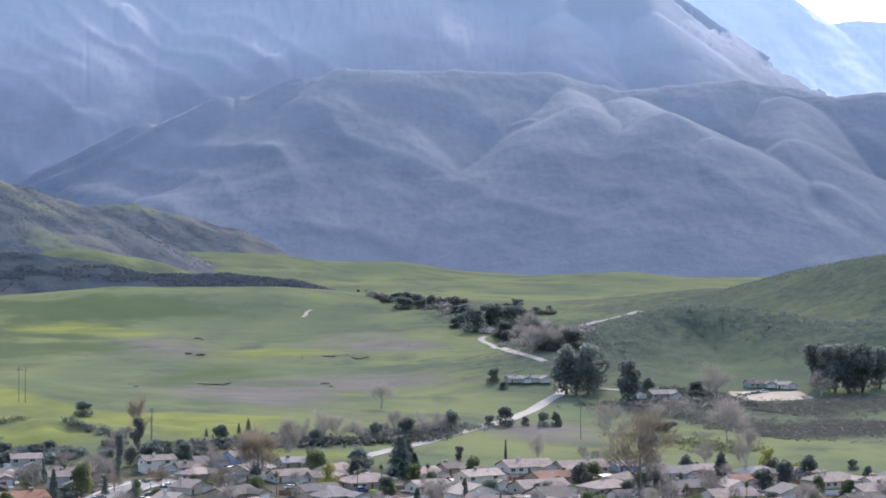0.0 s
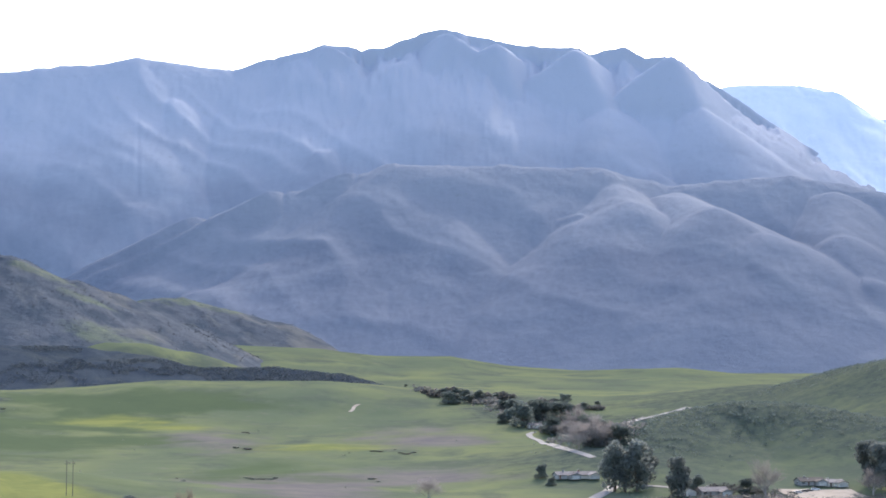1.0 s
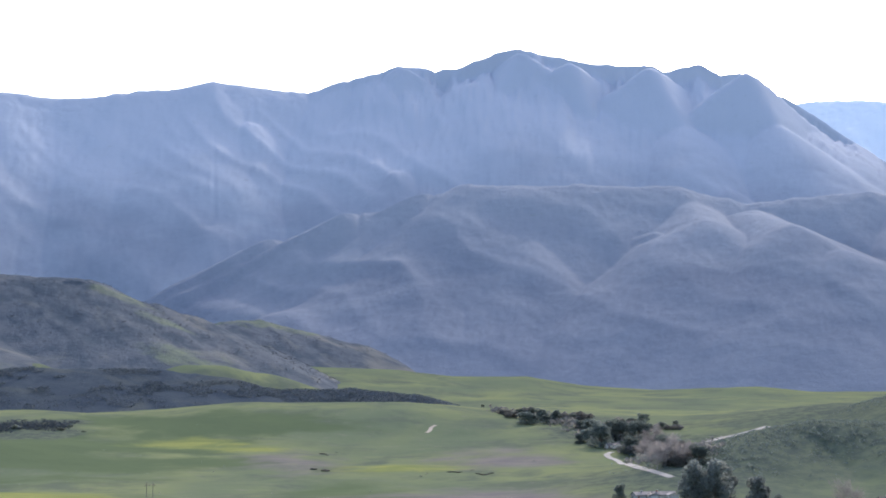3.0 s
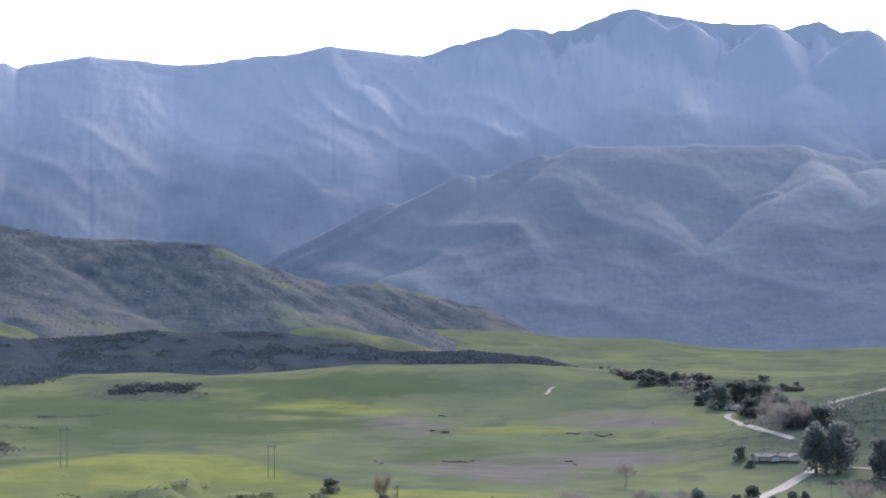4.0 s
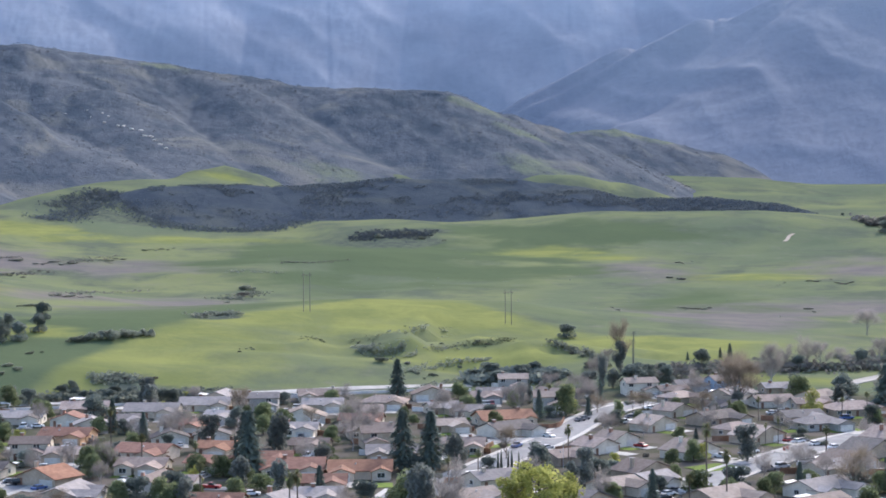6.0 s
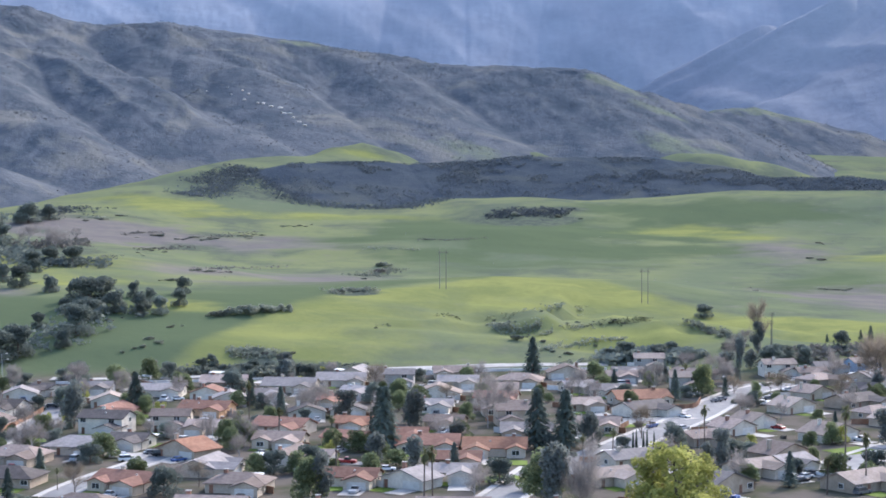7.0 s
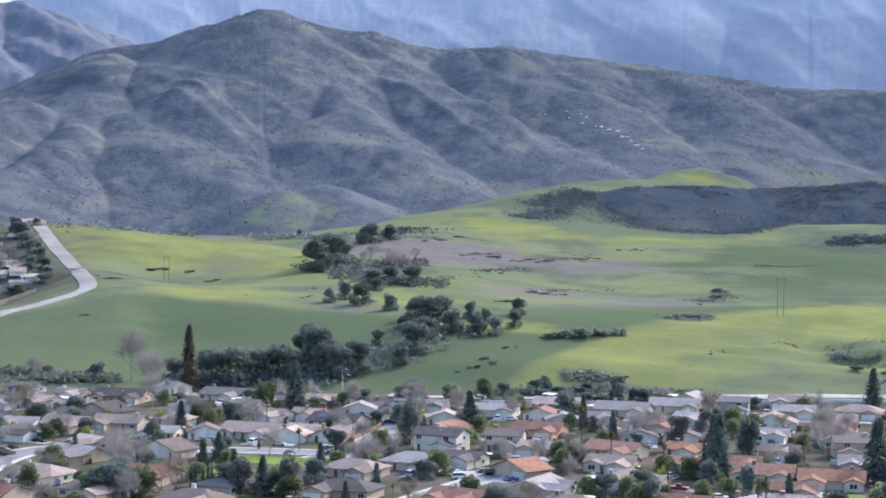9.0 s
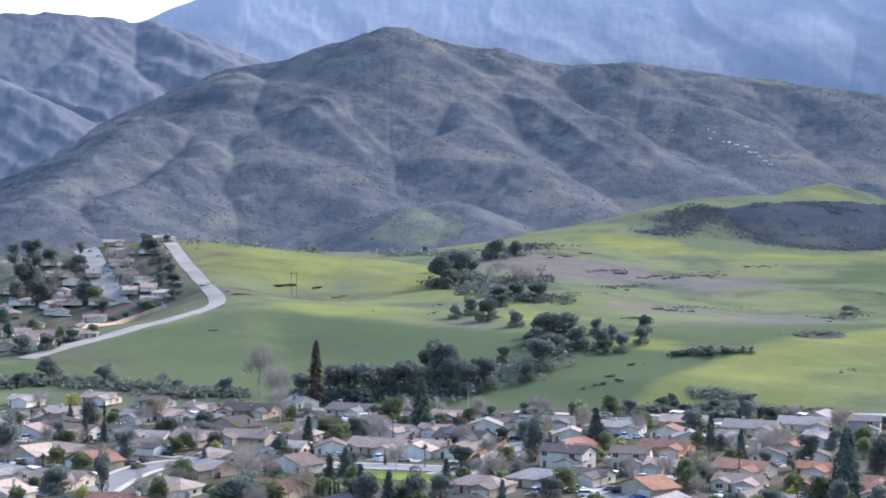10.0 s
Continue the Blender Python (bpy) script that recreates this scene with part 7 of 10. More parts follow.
yard_fence((-193, 583), (-188, 595), (-205, 601))
drive(-188, 581, -10)
yard_fence((-181, 590), (-179, 603), (-194, 606), wood=False)
drive(-196, 627, 0)
car(-194.3, 627.9, 270, 3, "van")
front_lawn(-201, 632, 0, 5)
patio_cover(-199, 648, 0)
yard_fence((-190, 638), (-190, 650), (-206, 650))
drive(-172, 608, 10)
car(-173.1, 608.3, 100, 4, "pickup")
front_lawn(-177, 607, 10, 5)
patio_cover(-175, 623, 10)
yard_fence((-168, 614), (-170, 627), (-185, 624))
drive(-178, 618, -40)
front_lawn(-179, 625, -40, 5)
yard_fence((-167, 622), (-159, 632), (-171, 643))
drive(-171, 563, -12)
front_lawn(-179, 570, -12, 7)
yard_fence((-163, 572), (-160, 588), (-181, 592), wood=False)
drive(-162, 534, 0)
car(-161.4, 534.9, 270, 0, "saloon")
front_lawn(-167, 534, 0, 5)
patio_cover(-167, 550, 0)
yard_fence((-156, 540), (-156, 552), (-172, 552))
drive(-136, 590, 10)
front_lawn(-142, 589, 10, 5)
yard_fence((-131, 596), (-133, 609), (-150, 606))
drive(-152, 623, 0)
front_lawn(-157, 628, 0, 5)
patio_cover(-156, 644, 0)
drive(-124, 615, 0)
car(-124.7, 615.1, 90, 0, "van")
drive(-108, 612, -5)
front_lawn(-114, 613, -5, 5)
drive(-96, 598, 10)
car(-97.3, 598.2, 100, 0, "van")
front_lawn(-101, 597, 10, 5)
yard_fence((-92, 604), (-94, 617), (-109, 614))
drive(-105, 640, 0)
car(-105.9, 640.5, 90, 1, "saloon")
yard_fence((-99, 650), (-99, 666), (-121, 666))
drive(-79, 629, -5)
front_lawn(-90, 635, -5, 8)
yard_fence((-73, 639), (-71, 655), (-95, 657), wood=False)
drive(-83, 605, 20)
drive(-61, 648, 0)
car(-61.8, 649.0, 90, 0, "van")
front_lawn(-72, 654, 0, 7)
patio_cover(-66, 673, 0)
yard_fence((-56, 659), (-56, 675), (-78, 675))
drive(-43, 646, 0)
drive(-101, 563, -10)
car(-101.0, 563.2, 260, 0, "saloon")
yard_fence((-94, 572), (-91, 587), (-111, 590))
drive(-125, 519, -12)
car(-125.1, 519.9, 258, 4, "pickup")
front_lawn(-131, 526, -12, 6)
patio_cover(-127, 542, -12)
drive(-105, 525, 0)
car(-104.1, 525.9, 270, 3, "saloon")
front_lawn(-110, 530, 0, 5)
yard_fence((-99, 536), (-99, 548), (-115, 548), wood=False)
drive(-99, 520, -5)
drive(-121, 477, -10)
car(-121.4, 477.5, 80, 1, "van")
drive(-135, 459, -10)
car(-134.2, 460.0, 80, 3, "pickup")
drive(-94, 477, -35)
car(-92.9, 477.0, 55, 4, "saloon")
patio_cover(-89, 495, -35)
drive(-66, 587, -20)
front_lawn(-70, 594, -20, 5)
patio_cover(-61, 607, -20)
yard_fence((-58, 595), (-53, 607), (-68, 613))
drive(-59, 611, -20)
car(-59.0, 611.8, 70, 3, "pickup")
front_lawn(-63, 618, -20, 5)
patio_cover(-55, 632, -20)
yard_fence((-51, 619), (-46, 631), (-61, 637), wood=False)
drive(-65, 561, 10)
car(-64.8, 561.5, 100, 1, "saloon")
front_lawn(-70, 560, 10, 5)
drive(-53, 566, 5)
front_lawn(-58, 565, 5, 5)
yard_fence((-48, 571), (-49, 584), (-65, 583))
drive(-67, 493, -8)
car(-66.7, 493.1, 82, 1, "saloon")
front_lawn(-74, 499, -8, 6)
yard_fence((-60, 502), (-59, 515), (-77, 518))
drive(-52, 529, -15)
yard_fence((-44, 538), (-41, 550), (-56, 554))
drive(-52, 497, -20)
car(-51.4, 497.5, 70, 1, "saloon")
front_lawn(-56, 504, -20, 5)
drive(-31, 504, 0)
drive(-113, 490, -15)
front_lawn(-117, 497, -15, 5)
patio_cover(-108, 510, -15)
drive(-27, 574, -6)
car(-27.4, 574.8, 264, 2, "van")
front_lawn(-32, 580, -6, 5)
yard_fence((-20, 584), (-19, 597), (-35, 598))
drive(-19, 645, 0)
front_lawn(-27, 650, 0, 6)
drive(-23, 533, -10)
car(-23.4, 533.8, 80, 0, "van")
front_lawn(-27, 539, -10, 5)
patio_cover(-24, 554, -10)
drive(-2, 542, 10)
car(-1.5, 542.8, 280, 0, "pickup")
front_lawn(2, 548, 10, 5)
patio_cover(-3, 563, 10)
yard_fence((6, 554), (4, 567), (-11, 564))
drive(-21, 485, 0)
car(-21.0, 485.3, 270, 0, "pickup")
front_lawn(-30, 490, 0, 7)
patio_cover(-25, 509, 0)
yard_fence((-15, 495), (-15, 511), (-37, 511))
drive(-12, 479, 0)
drive(-14, 458, 0)
front_lawn(-20, 463, 0, 5)
patio_cover(-16, 479, 0)
drive(-29, 430, -30)
front_lawn(-34, 433, -30, 5)
drive(-41, 428, -8)
car(-40.3, 428.4, 82, 1, "pickup")
front_lawn(-46, 434, -8, 5)
yard_fence((-34, 437), (-32, 450), (-49, 453), wood=False)
drive(-15, 436, 0)
front_lawn(-20, 442, 0, 5)
patio_cover(-20, 457, 0)
yard_fence((-9, 446), (-9, 460), (-25, 460))
drive(28, 633, 20)
car(27.3, 633.3, 290, 2, "saloon")
front_lawn(21, 636, 20, 5)
patio_cover(19, 652, 20)
yard_fence((30, 644), (25, 657), (10, 651), wood=False)
drive(27, 580, 15)
front_lawn(20, 584, 15, 5)
yard_fence((30, 592), (26, 604), (11, 600))
drive(39, 593, 15)
front_lawn(48, 601, 15, 8)
patio_cover(39, 619, 15)
drive(34, 620, 0)
front_lawn(28, 626, 0, 5)
patio_cover(34, 641, 0)
drive(54, 705, 0)
car(54, 706, 270, 1, "saloon")
front_lawn(49, 711, 0, 5)
yard_fence((60, 714), (60, 724), (44, 727), wood=False)
drive(63, 639, 0)
car(63.5, 639.9, 90, 1, "pickup")
front_lawn(58, 644, 0, 5)
drive(106, 686, 10)
car(105.9, 686.6, 280, 1, "saloon")
front_lawn(99, 690, 10, 5)
patio_cover(97, 705, 10)
drive(118, 680, 10)
patio_cover(111, 699, 10)
yard_fence((121, 691), (119, 703), (104, 700), wood=False)
drive(44, 679, 0)
car(43.3, 679.9, 270, 3, "saloon")
front_lawn(39, 684, 0, 5)
drive(124, 662, 40)
car(123.0, 661.5, 310, 0, "pickup")
front_lawn(115, 661, 40, 6)
drive(111, 623, 40)
front_lawn(106, 620, 40, 5)
yard_fence((112, 631), (103, 641), (90, 630), wood=False)
drive(98, 585, 40)
front_lawn(93, 581, 40, 5)
patio_cover(85, 596, 40)
drive(80, 546, 42)
car(79.4, 546.7, 132, 3, "saloon")
front_lawn(75, 543, 42, 5)
drive(72, 532, 42)
patio_cover(61, 543, 42)
yard_fence((72, 540), (64, 549), (52, 539))
drive(62, 505, 35)
drive(124, 626, 0)
front_lawn(119, 632, 0, 5)
patio_cover(121, 647, 0)
drive(125, 566, 40)
car(125.4, 566.4, 310, 1, "saloon")
front_lawn(117, 565, 40, 5)
drive(100, 520, 40)
car(99.7, 520.7, 310, 0, "pickup")
drive(80, 480, 35)
car(78.5, 479.6, 305, 3, "saloon")
front_lawn(73, 475, 35, 6)
drive(70, 450, 35)
car(69.5, 450.6, 305, 0, "pickup")
drive(78, 457, 40)
car(77.8, 457.6, 310, 0, "pickup")
front_lawn(79, 464, 40, 5)
drive(39, 465, 30)
front_lawn(30, 465, 30, 6)
patio_cover(25, 482, 30)
yard_fence((39, 476), (32, 488), (16, 479))
drive(31, 434, 30)
car(30.0, 434.5, 120, 5, "saloon")
front_lawn(24, 436, 30, 5)
yard_fence((31, 446), (24, 457), (10, 449))
drive(128, 697, 10)
car(128, 698, 100, 1, "pickup")
front_lawn(121, 701, 10, 5)
yard_fence((131, 706), (129, 716), (112, 715), wood=False)
drive(150, 641, 10)
patio_cover(145, 662, 10)
yard_fence((154, 652), (151, 665), (133, 662), wood=False)
drive(162, 632, 10)
patio_cover(153, 652, 10)
yard_fence((166, 643), (163, 656), (145, 653), wood=False)
drive(177, 612, 12)
front_lawn(164, 615, 12, 8)
yard_fence((180, 623), (176, 640), (153, 635))
drive(191, 593, 15)
car(190.4, 593.9, 285, 2, "pickup")
yard_fence((194, 605), (190, 618), (173, 613))
drive(151, 592, 15)
car(150.4, 592.8, 105, 1, "van")
yard_fence((153, 604), (150, 617), (131, 612))
drive(154, 575, 20)
drive(127, 552, 40)
front_lawn(121, 548, 40, 6)
yard_fence((128, 560), (119, 571), (104, 559))
drive(167, 544, 38)
car(165.9, 543.9, 128, 0, "saloon")
patio_cover(155, 557, 38)
drive(153, 517, 38)
front_lawn(147, 512, 38, 6)
drive(140, 492, 38)
patio_cover(125, 502, 38)
yard_fence((141, 500), (132, 511), (117, 499), wood=False)
drive(181, 531, 30)
car(181.4, 531.3, 300, 1, "saloon")
yard_fence((181, 542), (174, 553), (160, 545), wood=False)
drive(153, 477, 38)
car(153.8, 477.8, 128, 1, "saloon")
yard_fence((154, 484), (146, 494), (134, 485))
drive(132, 476, 35)
front_lawn(125, 477, 35, 5)
yard_fence((131, 488), (123, 498), (110, 489))
drive(142, 692, 20)
car(142, 693, 110, 4, "pickup")
patio_cover(133, 708, 20)
drive(216, 646, 10)
front_lawn(210, 650, 10, 5)
yard_fence((220, 657), (217, 670), (201, 667), wood=False)
drive(212, 596, 15)
car(211.3, 596.7, 105, 0, "van")
front_lawn(203, 599, 15, 6)
patio_cover(198, 615, 15)
yard_fence((214, 607), (211, 621), (192, 616))
drive(247, 641, 5)
yard_fence((251, 652), (250, 668), (226, 666), wood=False)
drive(253, 630, 5)
front_lawn(264, 636, 5, 8)
patio_cover(260, 655, 5)
drive(229, 575, 10)
front_lawn(217, 578, 10, 7)
drive(252, 569, 15)
yard_fence((255, 580), (251, 595), (230, 590))
drive(283, 634, 10)
car(284.0, 634.8, 100, 1, "saloon")
front_lawn(276, 638, 10, 5)
drive(289, 603, 5)
car(287.9, 603.2, 275, 3, "pickup")
patio_cover(281, 625, 5)
drive(304, 609, 0)
car(304.6, 609.8, 270, 4, "van")
yard_fence((310, 619), (310, 633), (292, 633))
drive(322, 593, 15)
car(323.2, 593.8, 285, 5, "saloon")
drive(328, 587, 10)
drive(339, 563, 15)
car(340.4, 563.4, 105, 2, "van")
front_lawn(327, 565, 15, 8)
yard_fence((342, 574), (338, 590), (314, 584))
drive(347, 552, 10)
front_lawn(340, 556, 10, 5)
yard_fence((351, 563), (349, 576), (332, 573))
drive(289, 560, 10)
car(289.7, 560.6, 100, 0, "van")
front_lawn(284, 559, 10, 5)
drive(277, 559, 5)
patio_cover(270, 581, 5)
drive(41, 665, 0)
car(40.5, 665.9, 270, 3, "van")
front_lawn(36, 670, 0, 5)
drive(162, 685, 10)
front_lawn(154, 689, 10, 5)
drive(97, 431, 38)
car(96.9, 432.1, 128, 0, "van")
front_lawn(87, 430, 38, 6)
drive(125, 443, 38)
front_lawn(115, 442, 38, 6)
patio_cover(106, 457, 38)
drive(153, 431, 38)
patio_cover(138, 449, 38)
drive(118, 416, 38)
front_lawn(108, 415, 38, 6)
patio_cover(104, 434, 38)
drive(178, 446, 38)
car(176.7, 446.1, 128, 0, "saloon")
yard_fence((176, 458), (167, 470), (150, 457), wood=False)
drive(-35, 380, 0)
front_lawn(-44, 385, 0, 6)
yard_fence((-30, 390), (-30, 406), (-50, 406))
drive(-10, 383, 0)
patio_cover(-16, 406, 0)
yard_fence((-5, 393), (-5, 409), (-25, 409))
drive(17, 380, 0)
patio_cover(7, 403, 0)
drive(45, 398, 20)
car(44.2, 397.9, 110, 0, "saloon")
front_lawn(36, 400, 20, 6)
yard_fence((47, 409), (42, 423), (23, 416))
drive(-67, 383, -5)
front_lawn(-75, 389, -5, 6)
drive(-97, 385, -8)
car(-98.2, 385.4, 262, 3, "saloon")
drive(-128, 387, -10)
car(-127.6, 387.2, 260, 2, "saloon")
drive(-158, 397, -12)
patio_cover(-163, 421, -12)
drive(-188, 405, -12)
yard_fence((-181, 413), (-178, 428), (-198, 432))
drive(-214, 424, -15)
front_lawn(-221, 432, -15, 6)
yard_fence((-206, 433), (-202, 448), (-222, 453), wood=False)
drive(201, 460, 30)
yard_fence((201, 471), (194, 484), (176, 474), wood=False)
drive(226, 480, 30)
drive(256, 489, 25)
car(255.5, 489.2, 295, 1, "saloon")
front_lawn(245, 490, 25, 6)
yard_fence((256, 500), (250, 514), (231, 505))
drive(281, 504, 25)
car(281.3, 504.6, 115, 0, "van")
front_lawn(270, 505, 25, 6)
patio_cover(262, 520, 25)
drive(174, 481, 38)
front_lawn(179, 486, 38, 6)
drive(3, 649, -8)
front_lawn(-5, 656, -8, 7)
yard_fence((10, 659), (12, 674), (-9, 677))
drive(325, 528, 17)
car(325.3, 529.0, 107, 5, "van")
yard_fence((336, 542), (332, 557), (312, 551), wood=False)
drive(-6, 595, -8)
car(-5.1, 595.8, 262, 3, "pickup")
front_lawn(-13, 602, -8, 6)
yard_fence((1, 605), (3, 619), (-16, 621))
drive(-217, 362, -20)
car(-216.0, 362.5, 250, 1, "saloon")
front_lawn(-225, 365, -20, 6)
patio_cover(-216, 381, -20)
yard_fence((-210, 365), (-205, 379), (-224, 386))
drive(190, 404, 128)
drive(249, 534, 102)
car(248.5, 534.2, 192, 0, "saloon")
front_lawn(246, 525, 102, 6)
yard_fence((238, 537), (224, 534), (228, 516), wood=False)
drive(306, 483, 102)
car(306.1, 482.4, 372, 5, "van")
front_lawn(308, 475, 102, 6)
yard_fence((300, 488), (286, 485), (290, 465))
drive(228, 436, 4)
front_lawn(235, 441, 4, 6)
drive(235, 390, 12)
patio_cover(225, 410, 12)
drive(-197, 369, -20)
front_lawn(-203, 377, -20, 6)
patio_cover(-192, 391, -20)
yard_fence((-188, 377), (-183, 390), (-202, 397))
drive(285, 445, 4)
car(283.8, 445.6, 274, 1, "van")
yard_fence((290, 456), (289, 470), (270, 468))
drive(190, 569, 17)
car(190.0, 569.8, 287, 3, "saloon")
patio_cover(192, 588, 17)
yard_fence((203, 579), (199, 593), (179, 587))
drive(-2, 514, 0)
front_lawn(6, 519, 0, 6)
yard_fence((12, 524), (12, 538), (-8, 538), wood=False)
drive(221, 543, 102)
front_lawn(218, 534, 102, 6)
yard_fence((210, 546), (196, 543), (200, 524), wood=False)
drive(-46, 475, 78)
car(-46.8, 475.1, 348, 3, "pickup")
patio_cover(-70, 474, 78)
drive(273, 491, 102)
front_lawn(274, 482, 102, 6)
drive(-224, 464, -20)
front_lawn(-230, 472, -20, 6)
yard_fence((-215, 472), (-210, 485), (-229, 492))
drive(80, 692, 128)
car(79, 692, 398, 0, "saloon")
drive(-187, 652, -7)
front_lawn(-177, 656, -7, 6)
drive(166, 405, 30)
car(164.8, 405.5, 300, 0, "saloon")
front_lawn(155, 405, 30, 7)
patio_cover(153, 425, 30)
drive(200, 410, 38)
car(199.9, 410.7, 308, 5, "saloon")
front_lawn(190, 409, 38, 7)
yard_fence((198, 422), (189, 434), (172, 421), wood=False)
drive(-346, 538, -7)
front_lawn(-338, 537, -7, 6)
yard_fence((-332, 542), (-330, 556), (-349, 558), wood=False)
drive(233, 602, 12)
front_lawn(241, 608, 12, 6)
patio_cover(237, 626, 12)
yard_fence((246, 615), (243, 629), (223, 625))
drive(-73, 520, -20)
yard_fence((-64, 528), (-59, 543), (-78, 550))
drive(-205, 608, 78)
car(-205.7, 608.8, 168, 1, "saloon")
patio_cover(-222, 609, 78)
yard_fence((-209, 614), (-223, 617), (-227, 599))
drive(-242, 379, -12)
yard_fence((-226, 386), (-223, 400), (-243, 404), wood=False)
drive(280, 438, 102)
car(279.8, 437.0, 192, 1, "van")
yard_fence((267, 450), (253, 447), (257, 427), wood=False)
drive(-146, 439, 78)
car(-146.1, 440.2, 168, 0, "van")
front_lawn(-153, 432, 78, 6)
yard_fence((-155, 447), (-169, 450), (-173, 430))
drive(316, 509, 12)
front_lawn(307, 512, 12, 6)
yard_fence((319, 520), (316, 534), (298, 530), wood=False)
drive(51, 424, 43)
car(50.3, 423.8, 313, 4, "van")
patio_cover(40, 438, 43)
yard_fence((58, 438), (48, 448), (34, 435))
drive(-250, 510, 78)
car(-250.5, 511.1, 348, 2, "saloon")
front_lawn(-254, 519, 78, 6)
drive(141, 663, 43)
car(140.2, 664.0, 133, 4, "saloon")
front_lawn(144, 674, 43, 7)
patio_cover(129, 685, 43)
drive(1, 568, 5)
car(1.1, 568.5, 275, 1, "pickup")
front_lawn(-8, 572, 5, 6)
yard_fence((5, 579), (4, 593), (-16, 591))
drive(-136, 425, -7)
car(-135.4, 425.3, 83, 5, "pickup")
front_lawn(-126, 429, -7, 7)
patio_cover(-131, 448, -7)
drive(268, 530, 4)
car(268.6, 530.4, 274, 0, "pickup")
front_lawn(277, 536, 4, 7)
drive(-257, 404, -7)
front_lawn(-249, 403, -7, 6)
patio_cover(-248, 420, -7)
drive(-29, 677, 5)
front_lawn(-21, 683, 5, 6)
yard_fence((-16, 689), (-17, 704), (-37, 702), wood=False)
drive(-318, 495, -20)
yard_fence((-304, 495), (-299, 508), (-316, 514))
drive(-67, 417, -7)
car(-66.9, 417.9, 263, 2, "saloon")
patio_cover(-67, 440, -7)
yard_fence((-60, 427), (-58, 441), (-77, 443))
drive(225, 560, 102)
front_lawn(223, 569, 102, 6)
patio_cover(206, 559, 102)
yard_fence((216, 574), (201, 571), (206, 551), wood=False)
drive(237, 367, 102)
front_lawn(230, 373, 102, 6)
patio_cover(215, 362, 102)
yard_fence((224, 378), (210, 375), (214, 357), wood=False)
drive(200, 632, 17)
car(200.5, 633.2, 287, 3, "pickup")
front_lawn(191, 635, 17, 6)
patio_cover(188, 652, 17)
drive(-119, 561, 78)
front_lawn(-123, 571, 78, 7)
yard_fence((-126, 578), (-141, 582), (-146, 561))
drive(-98, 419, -20)
car(-98.7, 419.8, 70, 1, "pickup")
front_lawn(-104, 427, -20, 6)
yard_fence((-89, 427), (-84, 440), (-103, 447))
drive(15, 681, 5)
drive(-99, 671, -20)
front_lawn(-105, 674, -20, 6)
drive(-24, 612, 0)
car(-24.2, 612.7, 270, 0, "van")
front_lawn(-33, 612, 0, 6)
patio_cover(-27, 630, 0)
yard_fence((-19, 617), (-19, 633), (-39, 633))
drive(191, 503, 43)
car(190.4, 504.1, 313, 2, "saloon")
front_lawn(194, 514, 43, 7)
yard_fence((195, 522), (184, 533), (169, 519), wood=False)
drive(-69, 450, 78)
drive(191, 431, 4)
front_lawn(198, 437, 4, 6)
patio_cover(189, 454, 4)
drive(-144, 646, -12)
patio_cover(-143, 670, -12)
yard_fence((-137, 655), (-133, 670), (-154, 675))
drive(308, 508, 102)
front_lawn(305, 499, 102, 6)
patio_cover(287, 498, 102)
drive(-49, 693, 78)
patio_cover(-71, 694, 78)
yard_fence((-58, 700), (-72, 702), (-76, 685))
drive(238, 540, 4)
front_lawn(245, 546, 4, 6)
yard_fence((251, 552), (250, 566), (231, 564))
drive(358, 565, 12)
front_lawn(364, 572, 12, 6)
drive(-267, 472, -20)
drive(-258, 568, -20)
car(-256.6, 568.1, 250, 1, "van")
drive(295, 570, 4)
front_lawn(304, 576, 4, 6)
yard_fence((309, 581), (308, 596), (288, 595), wood=False)
drive(206, 374, 17)
car(206.9, 374.8, 107, 1, "pickup")
drive(-134, 665, -20)
patio_cover(-118, 683, -20)
drive(-185, 431, -7)
car(-185.9, 432.2, 263, 1, "pickup")
front_lawn(-193, 438, -7, 7)
patio_cover(-186, 455, -7)
drive(17, 528, -8)
front_lawn(25, 532, -8, 6)
yard_fence((32, 536), (34, 551), (15, 554))
drive(249, 484, 102)
front_lawn(246, 475, 102, 6)
yard_fence((238, 487), (224, 484), (228, 466), wood=False)
drive(177, 659, 43)
car(176.0, 659.6, 313, 0, "saloon")
front_lawn(168, 658, 43, 6)
drive(-221, 393, -12)
car(-219.7, 393.7, 258, 3, "saloon")
drive(257, 434, 102)
yard_fence((246, 438), (232, 434), (236, 415))
drive(-324, 551, -20)
drive(-4, 621, 0)
car(-3.9, 621.4, 90, 0, "saloon")
front_lawn(-12, 626, 0, 6)
patio_cover(-10, 643, 0)
drive(220, 622, 17)
yard_fence((224, 629), (220, 642), (202, 637))
drive(-208, 488, -20)
car(-207.3, 488.1, 250, 2, "van")
front_lawn(-201, 485, -20, 6)
patio_cover(-201, 503, -20)
yard_fence((-194, 488), (-189, 501), (-206, 508))
drive(219, 409, 17)
front_lawn(210, 411, 17, 6)
yard_fence((221, 420), (217, 433), (199, 428), wood=False)
drive(271, 592, 17)
front_lawn(261, 595, 17, 6)
patio_cover(255, 612, 17)
yard_fence((273, 604), (269, 618), (249, 612))
drive(-217, 642, -20)
car(-216.8, 642.4, 70, 1, "van")
patio_cover(-213, 665, -20)
drive(126, 595, 38)
drive(293, 537, 4)
patio_cover(294, 553, 4)
drive(204, 560, 128)
front_lawn(195, 564, 128, 6)
yard_fence((187, 566), (175, 556), (188, 541))
drive(138, 411, 30)
car(137.3, 411.0, 120, 4, "pickup")
front_lawn(130, 407, 30, 7)
patio_cover(122, 423, 30)
